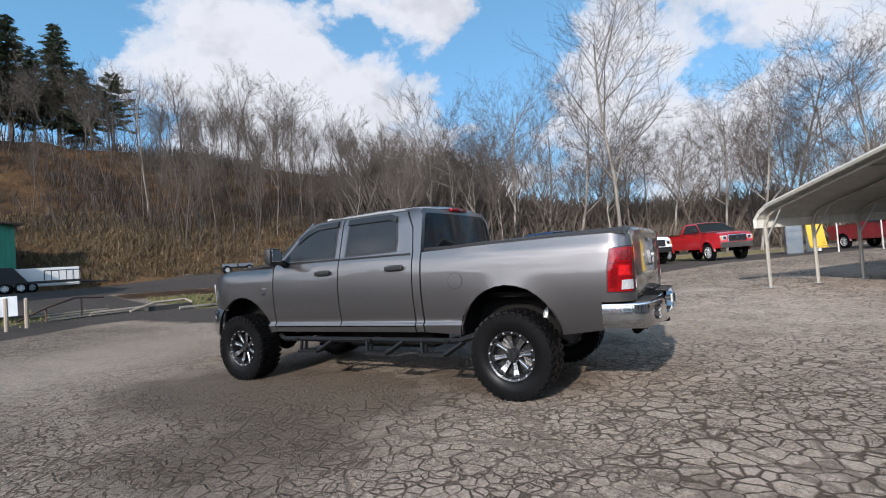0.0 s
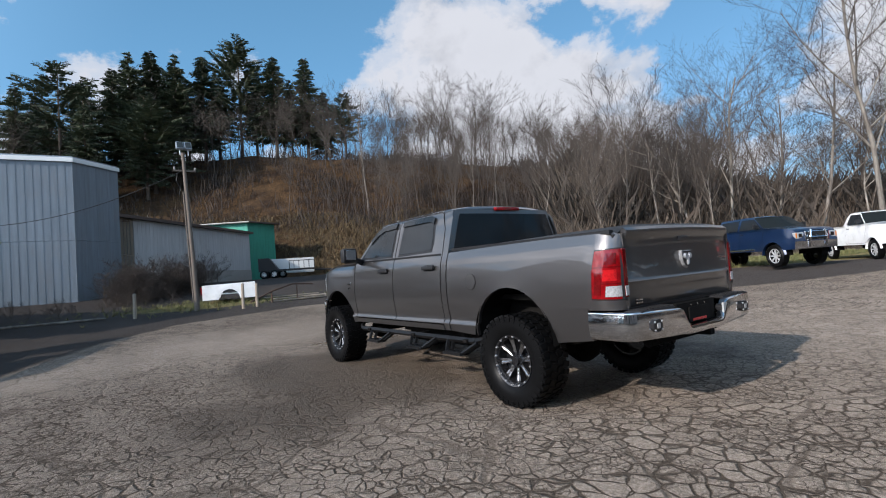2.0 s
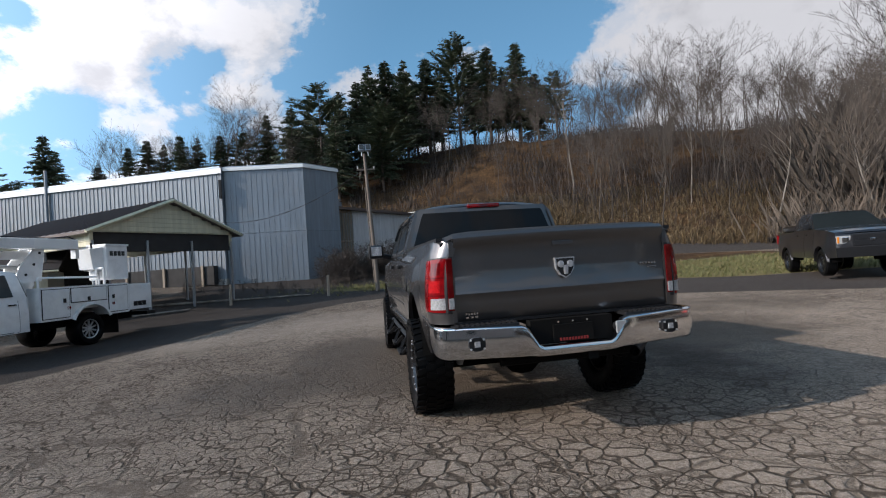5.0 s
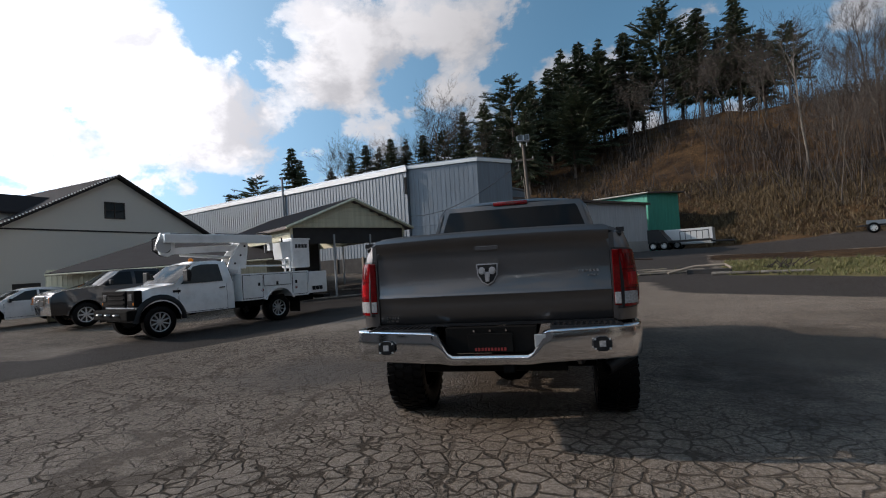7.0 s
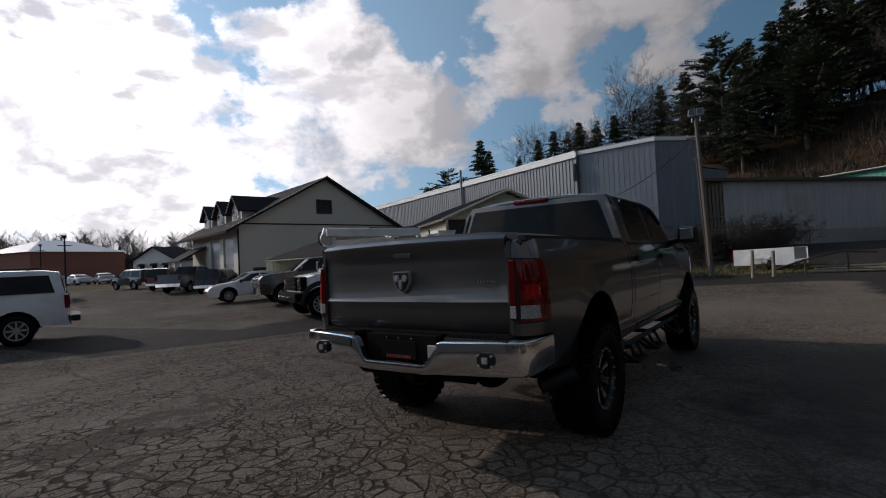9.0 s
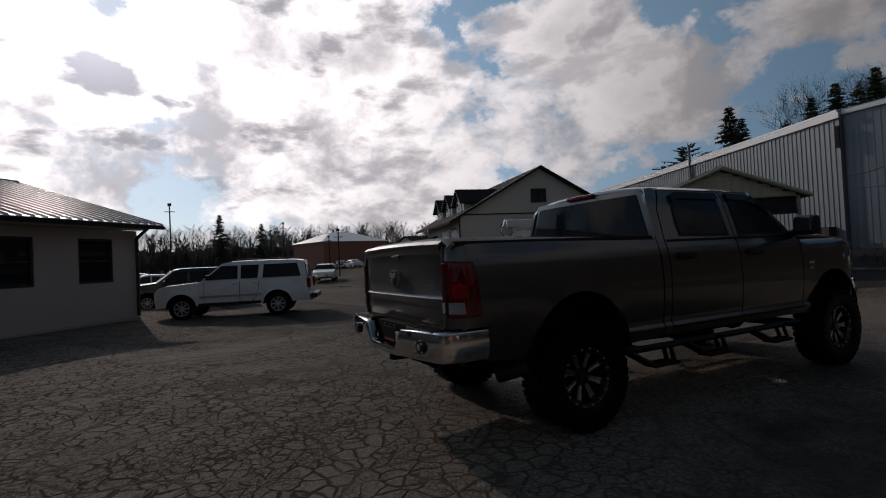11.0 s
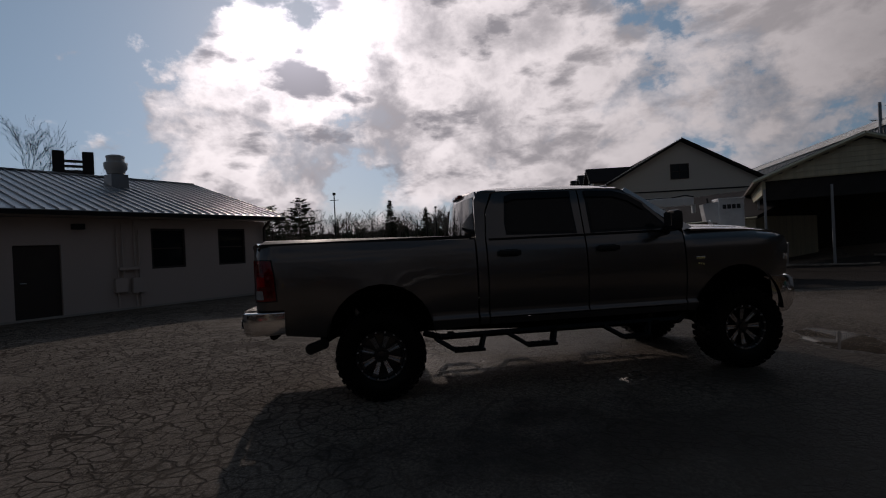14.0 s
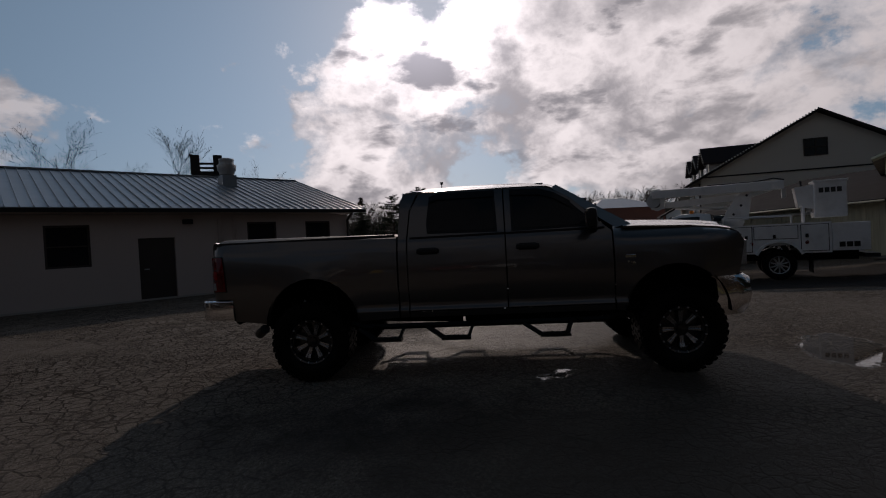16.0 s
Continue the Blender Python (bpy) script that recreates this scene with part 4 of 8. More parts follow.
def open_shed():
    z0 = height(-9.98, 13.8)
    e = empty("open_shed", pose(-9.98, 13.8, 0, 0, 0, 52.7), "open-sided shed with cream gable siding and brown metal roof", "shed")
    W, D, eave, peak = 5.53, 9.0, 3.3, 4.45
    for s in (0, 1):
        q = [(-0.35, -0.3, eave - 0.1), (W / 2, -0.3, peak), (W / 2, D, peak), (-0.35, D, eave - 0.1)]
        if s:
            q = [(W - x, y, z) for x, y, z in q][::-1]
        ro = part("roof", slope_roof(B(), q, 0.1), M["roof_brown"], e)
        n = 22
        for i in range(n + 1):
            y = -0.28 + i * (D + 0.26) / n
            pa, pb = Vector((-0.3, y, eave - 0.06)), Vector((W / 2, y, peak + 0.03))
            if s:
                pa.x, pb.x = W - pa.x, W - pb.x
            part("rib", rod(B(), pa, pb, 0.025, seg=4), M["roof_brown"], ro)
    g = part("gable", prism(B(), ((0.0, 3.18), (W, 3.18), (W / 2, peak - 0.14)), -0.05, 0.05, "y"), M["siding_cream"], e)
    for i in range(6):
        z = 3.22 + i * 0.17
        half = (W / 2) * (1 - (z - 3.18) / (peak - 0.2 - 3.18))
        if half > 0.2:
            part("lap_board", prism(B(), ((W / 2 - half, z), (W / 2 + half, z), (W / 2 + half, z + 0.16), (W / 2 - half, z + 0.16)), -0.085 + i * 0.001, -0.052, "y"), M["siding_cream"], g)
    part("barge_board", rod(B(), (-0.35, -0.33, eave - 0.15), (W / 2, -0.33, peak - 0.04), 0.07, seg=4), M["siding_cream"], e)
    part("barge_board", rod(B(), (W + 0.35, -0.33, eave - 0.15), (W / 2, -0.33, peak - 0.04), 0.07, seg=4), M["siding_cream"], e)
    part("lintel", box(B(), (W / 2, 0.12, 2.85), (W, 0.12, 0.68)), M["inside_shade"], e)
    for x in (0.0, W):
        f = part("side_band", box(B(), (x, D / 2, 2.95), (0.08, D, 0.52)), M["siding_cream"], e)
        for i in range(3):
            part("lap_board", box(B(), (x + (-0.055 if x == 0 else 0.055), D / 2, 2.78 + i * 0.17), (0.03, D, 0.15)), M["siding_cream"], f)
    for x, y in ((0, 0), (W, 0), (1.9, 0.05), (3.7, 0.05), (0, 3), (0, 6), (0, 9), (W, 3), (W, 6), (W, 9)):
        part("post", box(B(), (x, y, (z0 - 0.4 + 2.9) / 2), (0.075, 0.075, 3.3 - z0)), M["roof_metal"], e)
    # near-black wall paints the shade inside the shed
    part("back_wall", box(B(), (W / 2, D + 0.05, 1.6), (W, 0.08, 3.2)), M["inside_shade"], e)
    # low cream store beside it
    z1 = height(-20, 12.1)
    s = empty("cream_store", pose(-20.3, 12.0, z1, 0, 0, 21.5), "low cream store with vertical siding and dark sloping roof", "store")
    b = box(B(), (4.4, 2.5, 1.0), (8.8, 5.0, 2.3))
    ribs(part("wall", b, M["siding_cream"], s), M["siding_cream"], (0, 0), (8.8, 0), -0.1, 2.1, 0.2, 0.015, 0.03)
    part("roof", slope_roof(B(), [(0.3, -0.6, 2.0), (9.2, -0.6, 2.15), (9.2, 5.2, 3.7), (2.2, 5.2, 3.6)], 0.12), M["roof_dark"], s)
    part("fascia", rod(B(), (0.3, -0.63, 1.93), (9.2, -0.63, 2.08), 0.04, seg=4), M["siding_cream"], s)
    part("door_track", rod(B(), (3.8, -0.14, 1.8), (7.6, -0.14, 1.85), 0.06, seg=4), M["white_trim"], s)


open_shed()


def gable_house():
    z0 = 0.75
    e = empty("gable_house", pose(-29.4, 16.3, z0, 0, 0, 76.5), "large beige stucco service building with gable and dormers", "building")
    W, D, ev, pk = 13.5, 12.5, 4.05, 7.75
    b = wall_cells(B(), 0, W, -1.1, ev, [(0.9, 2.3, -0.65, 0.9)], 0, 0.25)
    part("wall", b, M["stucco"], e)
    part("gable", prism(B(), ((0, ev), (W, ev), (W / 2, pk - 0.15)), 0.002, 0.25, "y"), M["stucco"], e)
    part("belt_trim", box(B(), (W / 2, -0.02, ev - 0.05), (W, 0.05, 0.09)), M["roof_dark"], e)
    window_in(e, 5.95, 7.25, 4.85, 5.95, -0.035, M["door_brown"], M["glass_pale"], 1, 1, False)
    part("vent_door", box(B(), (1.6, 0.08, 0.12), (1.4, 0.06, 1.54)), M["door_brown"], e)
    side = wall_cells(B(), 1.2, D, -1.1, ev, [(2.2, 4.4, -0.7, 3.1), (5.2, 7.4, -0.7, 3.1)], 0, 0.25)
    bmesh.ops.rotate(side, verts=side.verts, cent=(0, 0, 0), matrix=Matrix.Rotation(radians(90), 3, "Z"))
    bmesh.ops.translate(side, verts=side.verts, vec=(0.25, -0.95, 0))
    part("wall", side, M["stucco"], e)
    for y0 in (1.25, 4.25):
        d = part("garage_door", box(B(), (0.16, y0 + 1.1, 1.2), (0.06, 2.2, 3.8)), M["roof_metal"], e)
        for k in range(6):
            part("panel", box(B(), (0.11, y0 + 1.1, -0.4 + k * 0.62), (0.04, 2.1, 0.57)), M["roof_metal"], d)
    part("wall", box(B(), (W - 0.12, D / 2 + 0.13, 1.5), (0.25, D - 0.26, 5.1)), M["stucco"], e)
    part("wall", box(B(), (W / 2, D, 1.5), (W - 0.5, 0.25, 5.1)), M["stucco"], e)
    for s in (0, 1):
        q = [(-1.0, -0.5, ev - 0.55), (W / 2, -0.5, pk), (W / 2, D + 0.5, pk), (-1.0, D + 0.5, ev - 0.55)]
        if s:
            q = [(W - x, y, z) for x, y, z in q][::-1]
        part("roof", slope_roof(B(), q, 0.18), M["roof_dark"], e)
    for k in range(46):
        f = (k + 0.5) / 46
        part("eave_light", box(B(), (-0.95 + f * (W / 2 + 0.95), -0.53, ev - 0.5 + f * (pk - ev + 0.53)), (0.07, 0.05, 0.07)), M["white_trim"], e)
    # dormers on the near slope
    for y in (2.5, 6.0, 9.5):
        d = part("dormer", prism(B(), ((y - 1.05, 3.7), (y + 1.05, 3.7), (y + 1.05, 5.25), (y, 6.1), (y - 1.05, 5.25)), 0.75, 4.6, "x"), M["stucco"], e)
        for s in (-1, 1):
            b = B()
            q = [(0.4, y, 6.32), (5.2, y, 6.32), (5.2, y + s * 1.3, 5.12), (0.4, y + s * 1.3, 5.12)]
            slope_roof(b, q if s > 0 else q[::-1], 0.12)
            part("dormer_roof", b, M["roof_dark"], d)
            for k in range(7):
                part("eave_light", box(B(), (0.37, y + s * 1.3 * (k + 0.5) / 7, 6.28 - 1.2 * (k + 0.5) / 7), (0.05, 0.07, 0.07)), M["white_trim"], d)
        part("dormer_window", box(B(), (0.73, y, 4.72), (0.06, 1.3, 1.05)), M["white_trim"], d)
        for k in (-0.42, 0, 0.42):
            for z in (4.48, 4.96):
                part("pane", box(B(), (0.69, y + k, z), (0.04, 0.36, 0.42)), M["glass_pale"], d)
    # porch roof by the doors
    part("porch_roof", slope_roof(B(), [(-2.0, 7.6, 1.75), (-2.0, 11.6, 1.75), (0.2, 11.6, 2.95), (0.2, 7.6, 2.95)][::-1], 0.15), M["roof_dark"], e)
    for y in (7.8, 9.6, 11.4):
        part("porch_post", box(B(), (-1.85, y, 0.4), (0.14, 0.14, 2.6)), M["white_trim"], e)
    part("downpipe", rod(B(), (-0.1, -0.1, -0.7), (-0.1, -0.1, 3.6), 0.06), M["trim_black"], e)


gable_house()


def far_buildings():
    e = empty("brick_hall", pose(-103, 28, 1.0, 0, 0, 105), "far red-brick hall with a pale hipped metal roof", "building")
    part("wall", box(B(), (0, 0, 2.5), (15.5, 13, 5.4)), M["brick"], e)
    b = B()
    lo = [b.verts.new(p) for p in ((-8.2, -6.9, 5.1), (8.2, -6.9, 5.1), (8.2, 6.9, 5.1), (-8.2, 6.9, 5.1))]
    hi = [b.verts.new(p) for p in ((-2.4, 0, 7.4), (2.4, 0, 7.4))]
    for f in ((lo[0], lo[1], hi[1], hi[0]), (lo[1], lo[2], hi[1]), (lo[2], lo[3], hi[0], hi[1]), (lo[3], lo[0], hi[0]), lo[::-1]):
        b.faces.new(f)
    part("roof", b, M["roof_metal"], e)
    part("sign_pillar", box(B(), (-4.4, 6.8, 3.4), (1.0, 0.4, 2.8)), M["blue_paint"], e)
    for x in (-6.2, -2.2, 2.5, 5.5):
        part("window", box(B(), (x, 6.52, 2.0), (1.3, 0.1, 1.3)), M["glass"], e)
    h = empty("white_house", pose(-80.4, 36.0, -0.1, 0, 0, 22) @ Matrix.Diagonal((0.95, 0.95, 0.95, 1)), "far white two-storey house with a dark gable roof", "house")
    part("wall", box(B(), (0, 0, 2.0), (8, 6, 4.4)), M["white_trim"], h)
    part("gable", prism(B(), ((-4, 4.2), (4, 4.2), (0, 6.2)), -2.95, 2.95, "y"), M["white_trim"], h)
    for s in (-1, 1):
        q = [(0, -3.4, 6.4), (0, 3.4, 6.4), (s * 4.5, 3.4, 4.1), (s * 4.5, -3.4, 4.1)]
        part("roof", slope_roof(B(), q if s < 0 else q[::-1], 0.15), M["roof_dark"], h)
    for x, z in ((-2.2, 2.9), (0.2, 2.9), (2.4, 2.9), (-2.2, 0.9), (2.4, 0.9)):
        w = part("window", box(B(), (x, -3.03, z), (0.9, 0.08, 1.1)), M["glass"], h)
        part("awning", slope_roof(B(), [(x - 0.6, -3.05, z + 0.75), (x + 0.6, -3.05, z + 0.75), (x + 0.6, -3.6, z + 0.4), (x - 0.6, -3.6, z + 0.4)], 0.05), M["roof_dark"], w)
    s = empty("low_shop", pose(-88, 42, 1.0, 0, 0, 70), "far low pale shop with a grey roof", "building")
    part("wall", box(B(), (0, 0, 1.4), (12, 8, 3.0)), M["siding_white"], s)
    part("roof", slope_roof(B(), [(-6.6, -4.6, 2.9), (6.6, -4.6, 2.9), (6.6, 4.6, 4.2), (-6.6, 4.6, 4.2)], 0.2), M["roof_metal"], s)


far_buildings()


def utility_pole():
    e = empty("utility_pole", pose(-0.5, 17.65, 0.3), "leaning weathered wooden utility pole with floodlights", "pole")
    b = B()
    pts = [(0, 0, -0.3), (-0.07, 0.0, 2.0), (-0.15, 0.0, 4.0), (-0.23, 0.0, 6.1)]
    for i, (p, q) in enumerate(zip(pts, pts[1:])):
        rod(b, p, q, 0.100 - i * 0.013, 0.087 - i * 0.013, 12)
    part("shaft", b, M["pole_wood"], e, smooth=50)
    part("crossarm", box(B(), (-0.2, 0.0, 5.4), (0.8, 0.06, 0.06)), M["pole_wood"], e)
    for x in (-0.34, -0.06):
        l = part("floodlight", box(B(), (0, 0, 0), (0.26, 0.14, 0.32), bevel=0.03), M["roof_metal"], e, at=pose(x, -0.08, 6.34, -25))
        part("lens", box(B(), (0, -0.075, 0), (0.20, 0.02, 0.25)), M["glass_pale"], l)
        part("yoke", rod(B(), (0, 0.05, -0.1), (0, 0.10, -0.36), 0.02), M["steel"], l)
    for x in (-0.55, 0.16):
        part("insulator", lathe(B(), ((0, 0.02), (0.03, 0.035), (0.06, 0.02), (0.09, 0.035), (0.12, 0.015)), 10, "z"), M["concrete"], e, at=pose(x, 0.0, 5.43))
    part("conduit", rod(B(), (-0.13, -0.03, 0.4), (-0.29, -0.02, 4.6), 0.022), M["pole_wood"], e)
    loop = [(-0.2, 0.0, 5.7), (-0.45, 0.0, 5.3), (-0.5, 0.0, 5.0), (-0.36, 0.0, 4.7), (-0.42, 0.0, 4.5)]
    part("cable_loop", pipe(B(), loop, 0.012, 5), M["trim_black"], e)
    b = B()
    p0, p1 = Vector((-0.7, 17.65, 5.75)), Vector((-8.9, 26.6, 4.6))
    pts = [p0.lerp(p1, k / 14) - Vector((0, 0, 0.7 * 4 * (k / 14) * (1 - k / 14))) for k in range(15)]
    rings = [[b.verts.new(p + Vector((0.010 * math.cos(a), 0.010 * math.cos(a), 0.014 * math.sin(a)))) for a in (0.3, 1.6, 2.8, 4.1, 5.3)] for p in pts]
    for r0, r1 in zip(rings, rings[1:]):
        for k in range(5):
            b.faces.new((r0[k], r0[k - 1], r1[k - 1], r1[k]))
    w = part("overhead_wire", b, M["trim_black"])
    tagged(w, "thin black overhead wire from pole to hall", "wire")


utility_pole()

# ---- the grey pickup ----
AX_R, AX_F, HUB = 0.0, 3.795, 0.43


def arch(cy, cz, r, zlow, n=14, flip=False):
    """Points along a wheel opening, from its front foot over the top to its rear foot."""
    a0 = math.asin(max(-1, min(1, (zlow - cz) / r)))
    pts = [(cy + r * math.cos(a0 + (math.pi - 2 * a0) * i / n), cz + r * math.sin(a0 + (math.pi - 2 * a0) * i / n)) for i in range(n + 1)]
    return pts[::-1] if flip else pts


def half_width(y, z):
    """Half the body's width: barrel sides, a flare at the foot, swollen arches, rounded ends."""
    w = 0.992 - 0.045 * ((z - 1.08) / 0.38) ** 2 if z < 1.46 else 0.947
    if z < 1.46 and z > 1.34:
        w -= 0.9 * (z - 1.34) ** 2
    if z >= 1.46:
        w = 0.934 - (z - 1.46) * 0.30
        if z > 1.86:
            w -= (z - 1.86) ** 2 * 3.2
    w += 0.034 * smooth01((0.752 - z) / 0.045) * smooth01((y - 0.3) / 0.3)
    for cy in (0.02, 3.77):
        r = math.hypot(y - cy, z - 0.59)
        if z > 0.45 and r < 0.9:
            w += 0.007 * math.exp(-((r - 0.50) / 0.05) ** 2)
    if y > 4.0:
        w -= 0.55 * (y - 4.0) ** 2
    if y > 3.2 and z > 1.36:
        w -= 0.9 * (z - 1.36)
    if y < -0.95:
        d = min(0.172, -0.95 - y) / 0.175
        w -= 0.13 * (1 - math.sqrt(1 - d * d)) + 0.012 * d
    return w


Z_CUTS = (0.705, 0.716, 0.73, 0.752, 1.34, 1.38, 1.42, 1.45)
Y_CUTS = (-0.97, -1.0, -1.03, -1.055, -1.075, -1.09, -1.105, -1.115)


def panel(outline, side, fn, step=0.10, lip=0.035, fine=False):
    """A sheet cut to a side-view outline and laid on the body's curve, with turned-in edges."""
    bm = B()
    f = bm.faces.new([bm.verts.new((0, y, z)) for y, z in outline])
    ys, zs = [p[0] for p in outline], [p[1] for p in outline]
    for axis, lo, hi in ((1, min(ys), max(ys)), (2, min(zs), max(zs))):
        k = lo + step
        while k < hi - step * 0.3:
            no, co = [0, 0, 0], [0, 0, 0]
            no[axis], co[axis] = 1, k
            bmesh.ops.bisect_plane(bm, geom=bm.verts[:] + bm.edges[:] + bm.faces[:], plane_co=co, plane_no=no, dist=1e-5)
            k += step
    if fine:
        for axis, cuts, vals in ((1, Y_CUTS, ys), (2, Z_CUTS, zs)):
            for k in cuts:
                if min(vals) + 0.004 < k < max(vals) - 0.004:
                    no, co = [0, 0, 0], [0, 0, 0]
                    no[axis], co[axis] = 1, k
                    bmesh.ops.bisect_plane(bm, geom=bm.verts[:] + bm.edges[:] + bm.faces[:], plane_co=co, plane_no=no, dist=1e-5)
    for v in bm.verts:
        v.co.x = side * fn(v.co.y, v.co.z)
    if lip:
        edge = [e for e in bm.edges if e.is_boundary]
        r = bmesh.ops.extrude_edge_only(bm, edges=edge)
        for v in (g for g in r["geom"] if isinstance(g, bmesh.types.BMVert)):
            v.co.x -= side * lip
    return bm


def inset(outline, d):
    """The outline moved inwards by d."""
    n = len(outline)
    area = sum(outline[i][0] * outline[(i + 1) % n][1] - outline[(i + 1) % n][0] * outline[i][1] for i in range(n))
    s = 1 if area > 0 else -1
    out = []
    for i in range(n):
        p, q, r = Vector(outline[i - 1]), Vector(outline[i]), Vector(outline[(i + 1) % n])
        a, b = (q - p).normalized(), (r - q).normalized()
        na, nb = Vector((-a.y, a.x)) * s, Vector((-b.y, b.x)) * s
        m = (na + nb).normalized()
        out.append(tuple(q + m * d / max(0.4, m.dot(na))))
    return out


def wheel_meshes(R, width, rim, spokes=8, lugs=36):
    """Meshes of a tyre with tread blocks, a barrel, split spokes, bolts and a hub, turned round x; the outer face is at +x."""
    h = width / 2
    bm = B()
    lathe(bm, ((-h * 0.72, rim * 0.98), (-h * 0.92, rim * 1.10), (-h, R * 0.80), (-h * 0.97, R * 0.93), (-h * 0.80, R * 0.972), (-h * 0.3, R * 0.978), (h * 0.3, R * 0.978),
               (h * 0.80, R * 0.972), (h * 0.97, R * 0.93), (h, R * 0.80), (h * 0.92, rim * 1.10), (h * 0.72, rim * 0.98)), 48)
    for f in [f for f in bm.faces if len(f.verts) > 8]:
        bm.faces.remove(f)
    tyre = finish(bm, "tyre", M["rubber"], 40)
    bm = B()
    for i in range(lugs):
        a = 2 * math.pi * i / lugs
        for j, (x0, x1, da) in enumerate(((-0.98, -0.55, 0.0), (-0.50, -0.06, 0.5), (0.02, 0.48, 0.0), (0.54, 0.98, 0.5))):
            aa = a + da * 2 * math.pi / lugs
            wd = R * 2 * math.pi / lugs * 0.62
            xm = (x0 + x1) / 2 * h
            box(bm, (0, 0, 0), ((x1 - x0) * h, wd, 0.022), Matrix.Rotation(aa, 4, "X") @ Matrix.Translation((xm, 0, R - 0.0125)) @ Matrix.Rotation(0.22 if j % 2 else -0.22, 4, "Z"))
        for s in (-1, 1):
            box(bm, (0, 0, 0), (0.012, R * 0.085 if i % 2 else R * 0.06, R * 0.11), Matrix.Rotation(a, 4, "X") @ Matrix.Translation((s * h * 0.985, 0, R * 0.905)))
    tread = finish(bm, "tread", M["rubber"])
    bm = B()
    lathe(bm, ((-h * 0.7, rim * 0.97), (-h * 0.7, rim * 0.90), (h * 0.25, rim * 0.80), (h * 0.62, rim * 0.88), (h * 0.80, rim * 0.93), (h * 0.84, rim * 1.0), (h * 0.72, rim * 1.02)), 40)
    for f in [f for f in bm.faces if len(f.verts) > 8]:
        bm.faces.remove(f)
    lathe(bm, ((h * 0.10, rim * 0.82), (h * 0.12, 0.02)), 24)
    barrel = finish(bm, "barrel", M["rim_black"], 40)
    bm = B()
    # one spoke with a machined face and black flanks
    ro, ri = rim * 0.88, rim * 0.30
    cols = [(-1.0, 0.0), (-0.86, 1.0), (-0.30, 1.0), (-0.12, 0.95), (0.12, 0.95), (0.30, 1.0), (0.86, 1.0), (1.0, 0.0)]
    grid_sheet(bm, [[(h * (0.16 + up_ * k), u * wd, r) for u, up_ in cols] for r, wd, k in ((ri, rim * 0.085, 0.30), ((ri + ro) / 2, rim * 0.105, 0.36), (ro * 0.88, rim * 0.135, 0.43), (ro, rim * 0.15, 0.46))])
    spoke = finish(bm, "spoke", M["rim_black"])
    spoke.materials.append(M["alloy"])
    for p in spoke.polygons:
        if 0 < p.index % 7 < 6 and p.index // 7 < 2:
            p.material_index = 1
    bolt = finish(rod(B(), (h * 0.76, 0, rim * 0.945), (h * 0.87, 0, rim * 0.945), 0.010, 0.008, 6), "rim_bolt", M["badge"])
    bm = B()
    lathe(bm, ((h * 0.1, rim * 0.34), (h * 0.42, rim * 0.33), (h * 0.46, rim * 0.30), (h * 0.46, rim * 0.2), (h * 0.62, rim * 0.18), (h * 0.64, 0.01)), 24)
    nut = finish(rod(B(), (h * 0.44, 0, rim * 0.28), (h * 0.58, 0, rim * 0.28), 0.012, 0.010, 6), "lug_nut", M["rim_black"])
    hub = finish(bm, "hub", M["rim_black"], 35)
    bm = B()
    lathe(bm, ((h * 0.52, rim * 0.90), (h * 0.66, rim * 0.89), (h * 0.66, rim * 0.86), (h * 0.50, rim * 0.85)), 40)
    for f in [f for f in bm.faces if len(f.verts) > 8]:
        bm.faces.remove(f)
    ring = finish(bm, "rim_ring", M["rim_black"], 40)
    turned = [("rim_ring", ring, 0)] + [("lug_nut", nut, 45 * i + 22.5) for i in range(8)] + [("spoke", spoke, 360 * i / spokes) for i in range(spokes)] + [("rim_bolt", bolt, 360 * i / 16 + 8) for i in range(16)]
    return [("tyre", tyre, 0), ("tread", tread, 0), ("barrel", barrel, 0), ("hub", hub, 0)] + turned


def put_wheel(meshes, parent, m, label=""):
    """A wheel under its vehicle: the tyre carries the rim's pieces."""
    w = None
    for name, me, spin in meshes:
        o = new("wheel" if name == "tyre" else name, me)
        if w is None:
            o.parent, o.matrix_basis, w = parent, m, o
            if label:
                o["label"] = label
        else:
            o.parent = w
            o.matrix_basis = pose(0, 0, 0, spin)
            if name == "tread":
                o["kind"] = "stuff"
    return w


def bar_text(bm, x0, z0, w, h, n, y):
    """Unreadable lettering as a row of plain bars."""
    for i in range(n):
        box(bm, (x0 + w * (i + 0.5) / n, y, z0), (w / n * 0.6, 0.004, h))


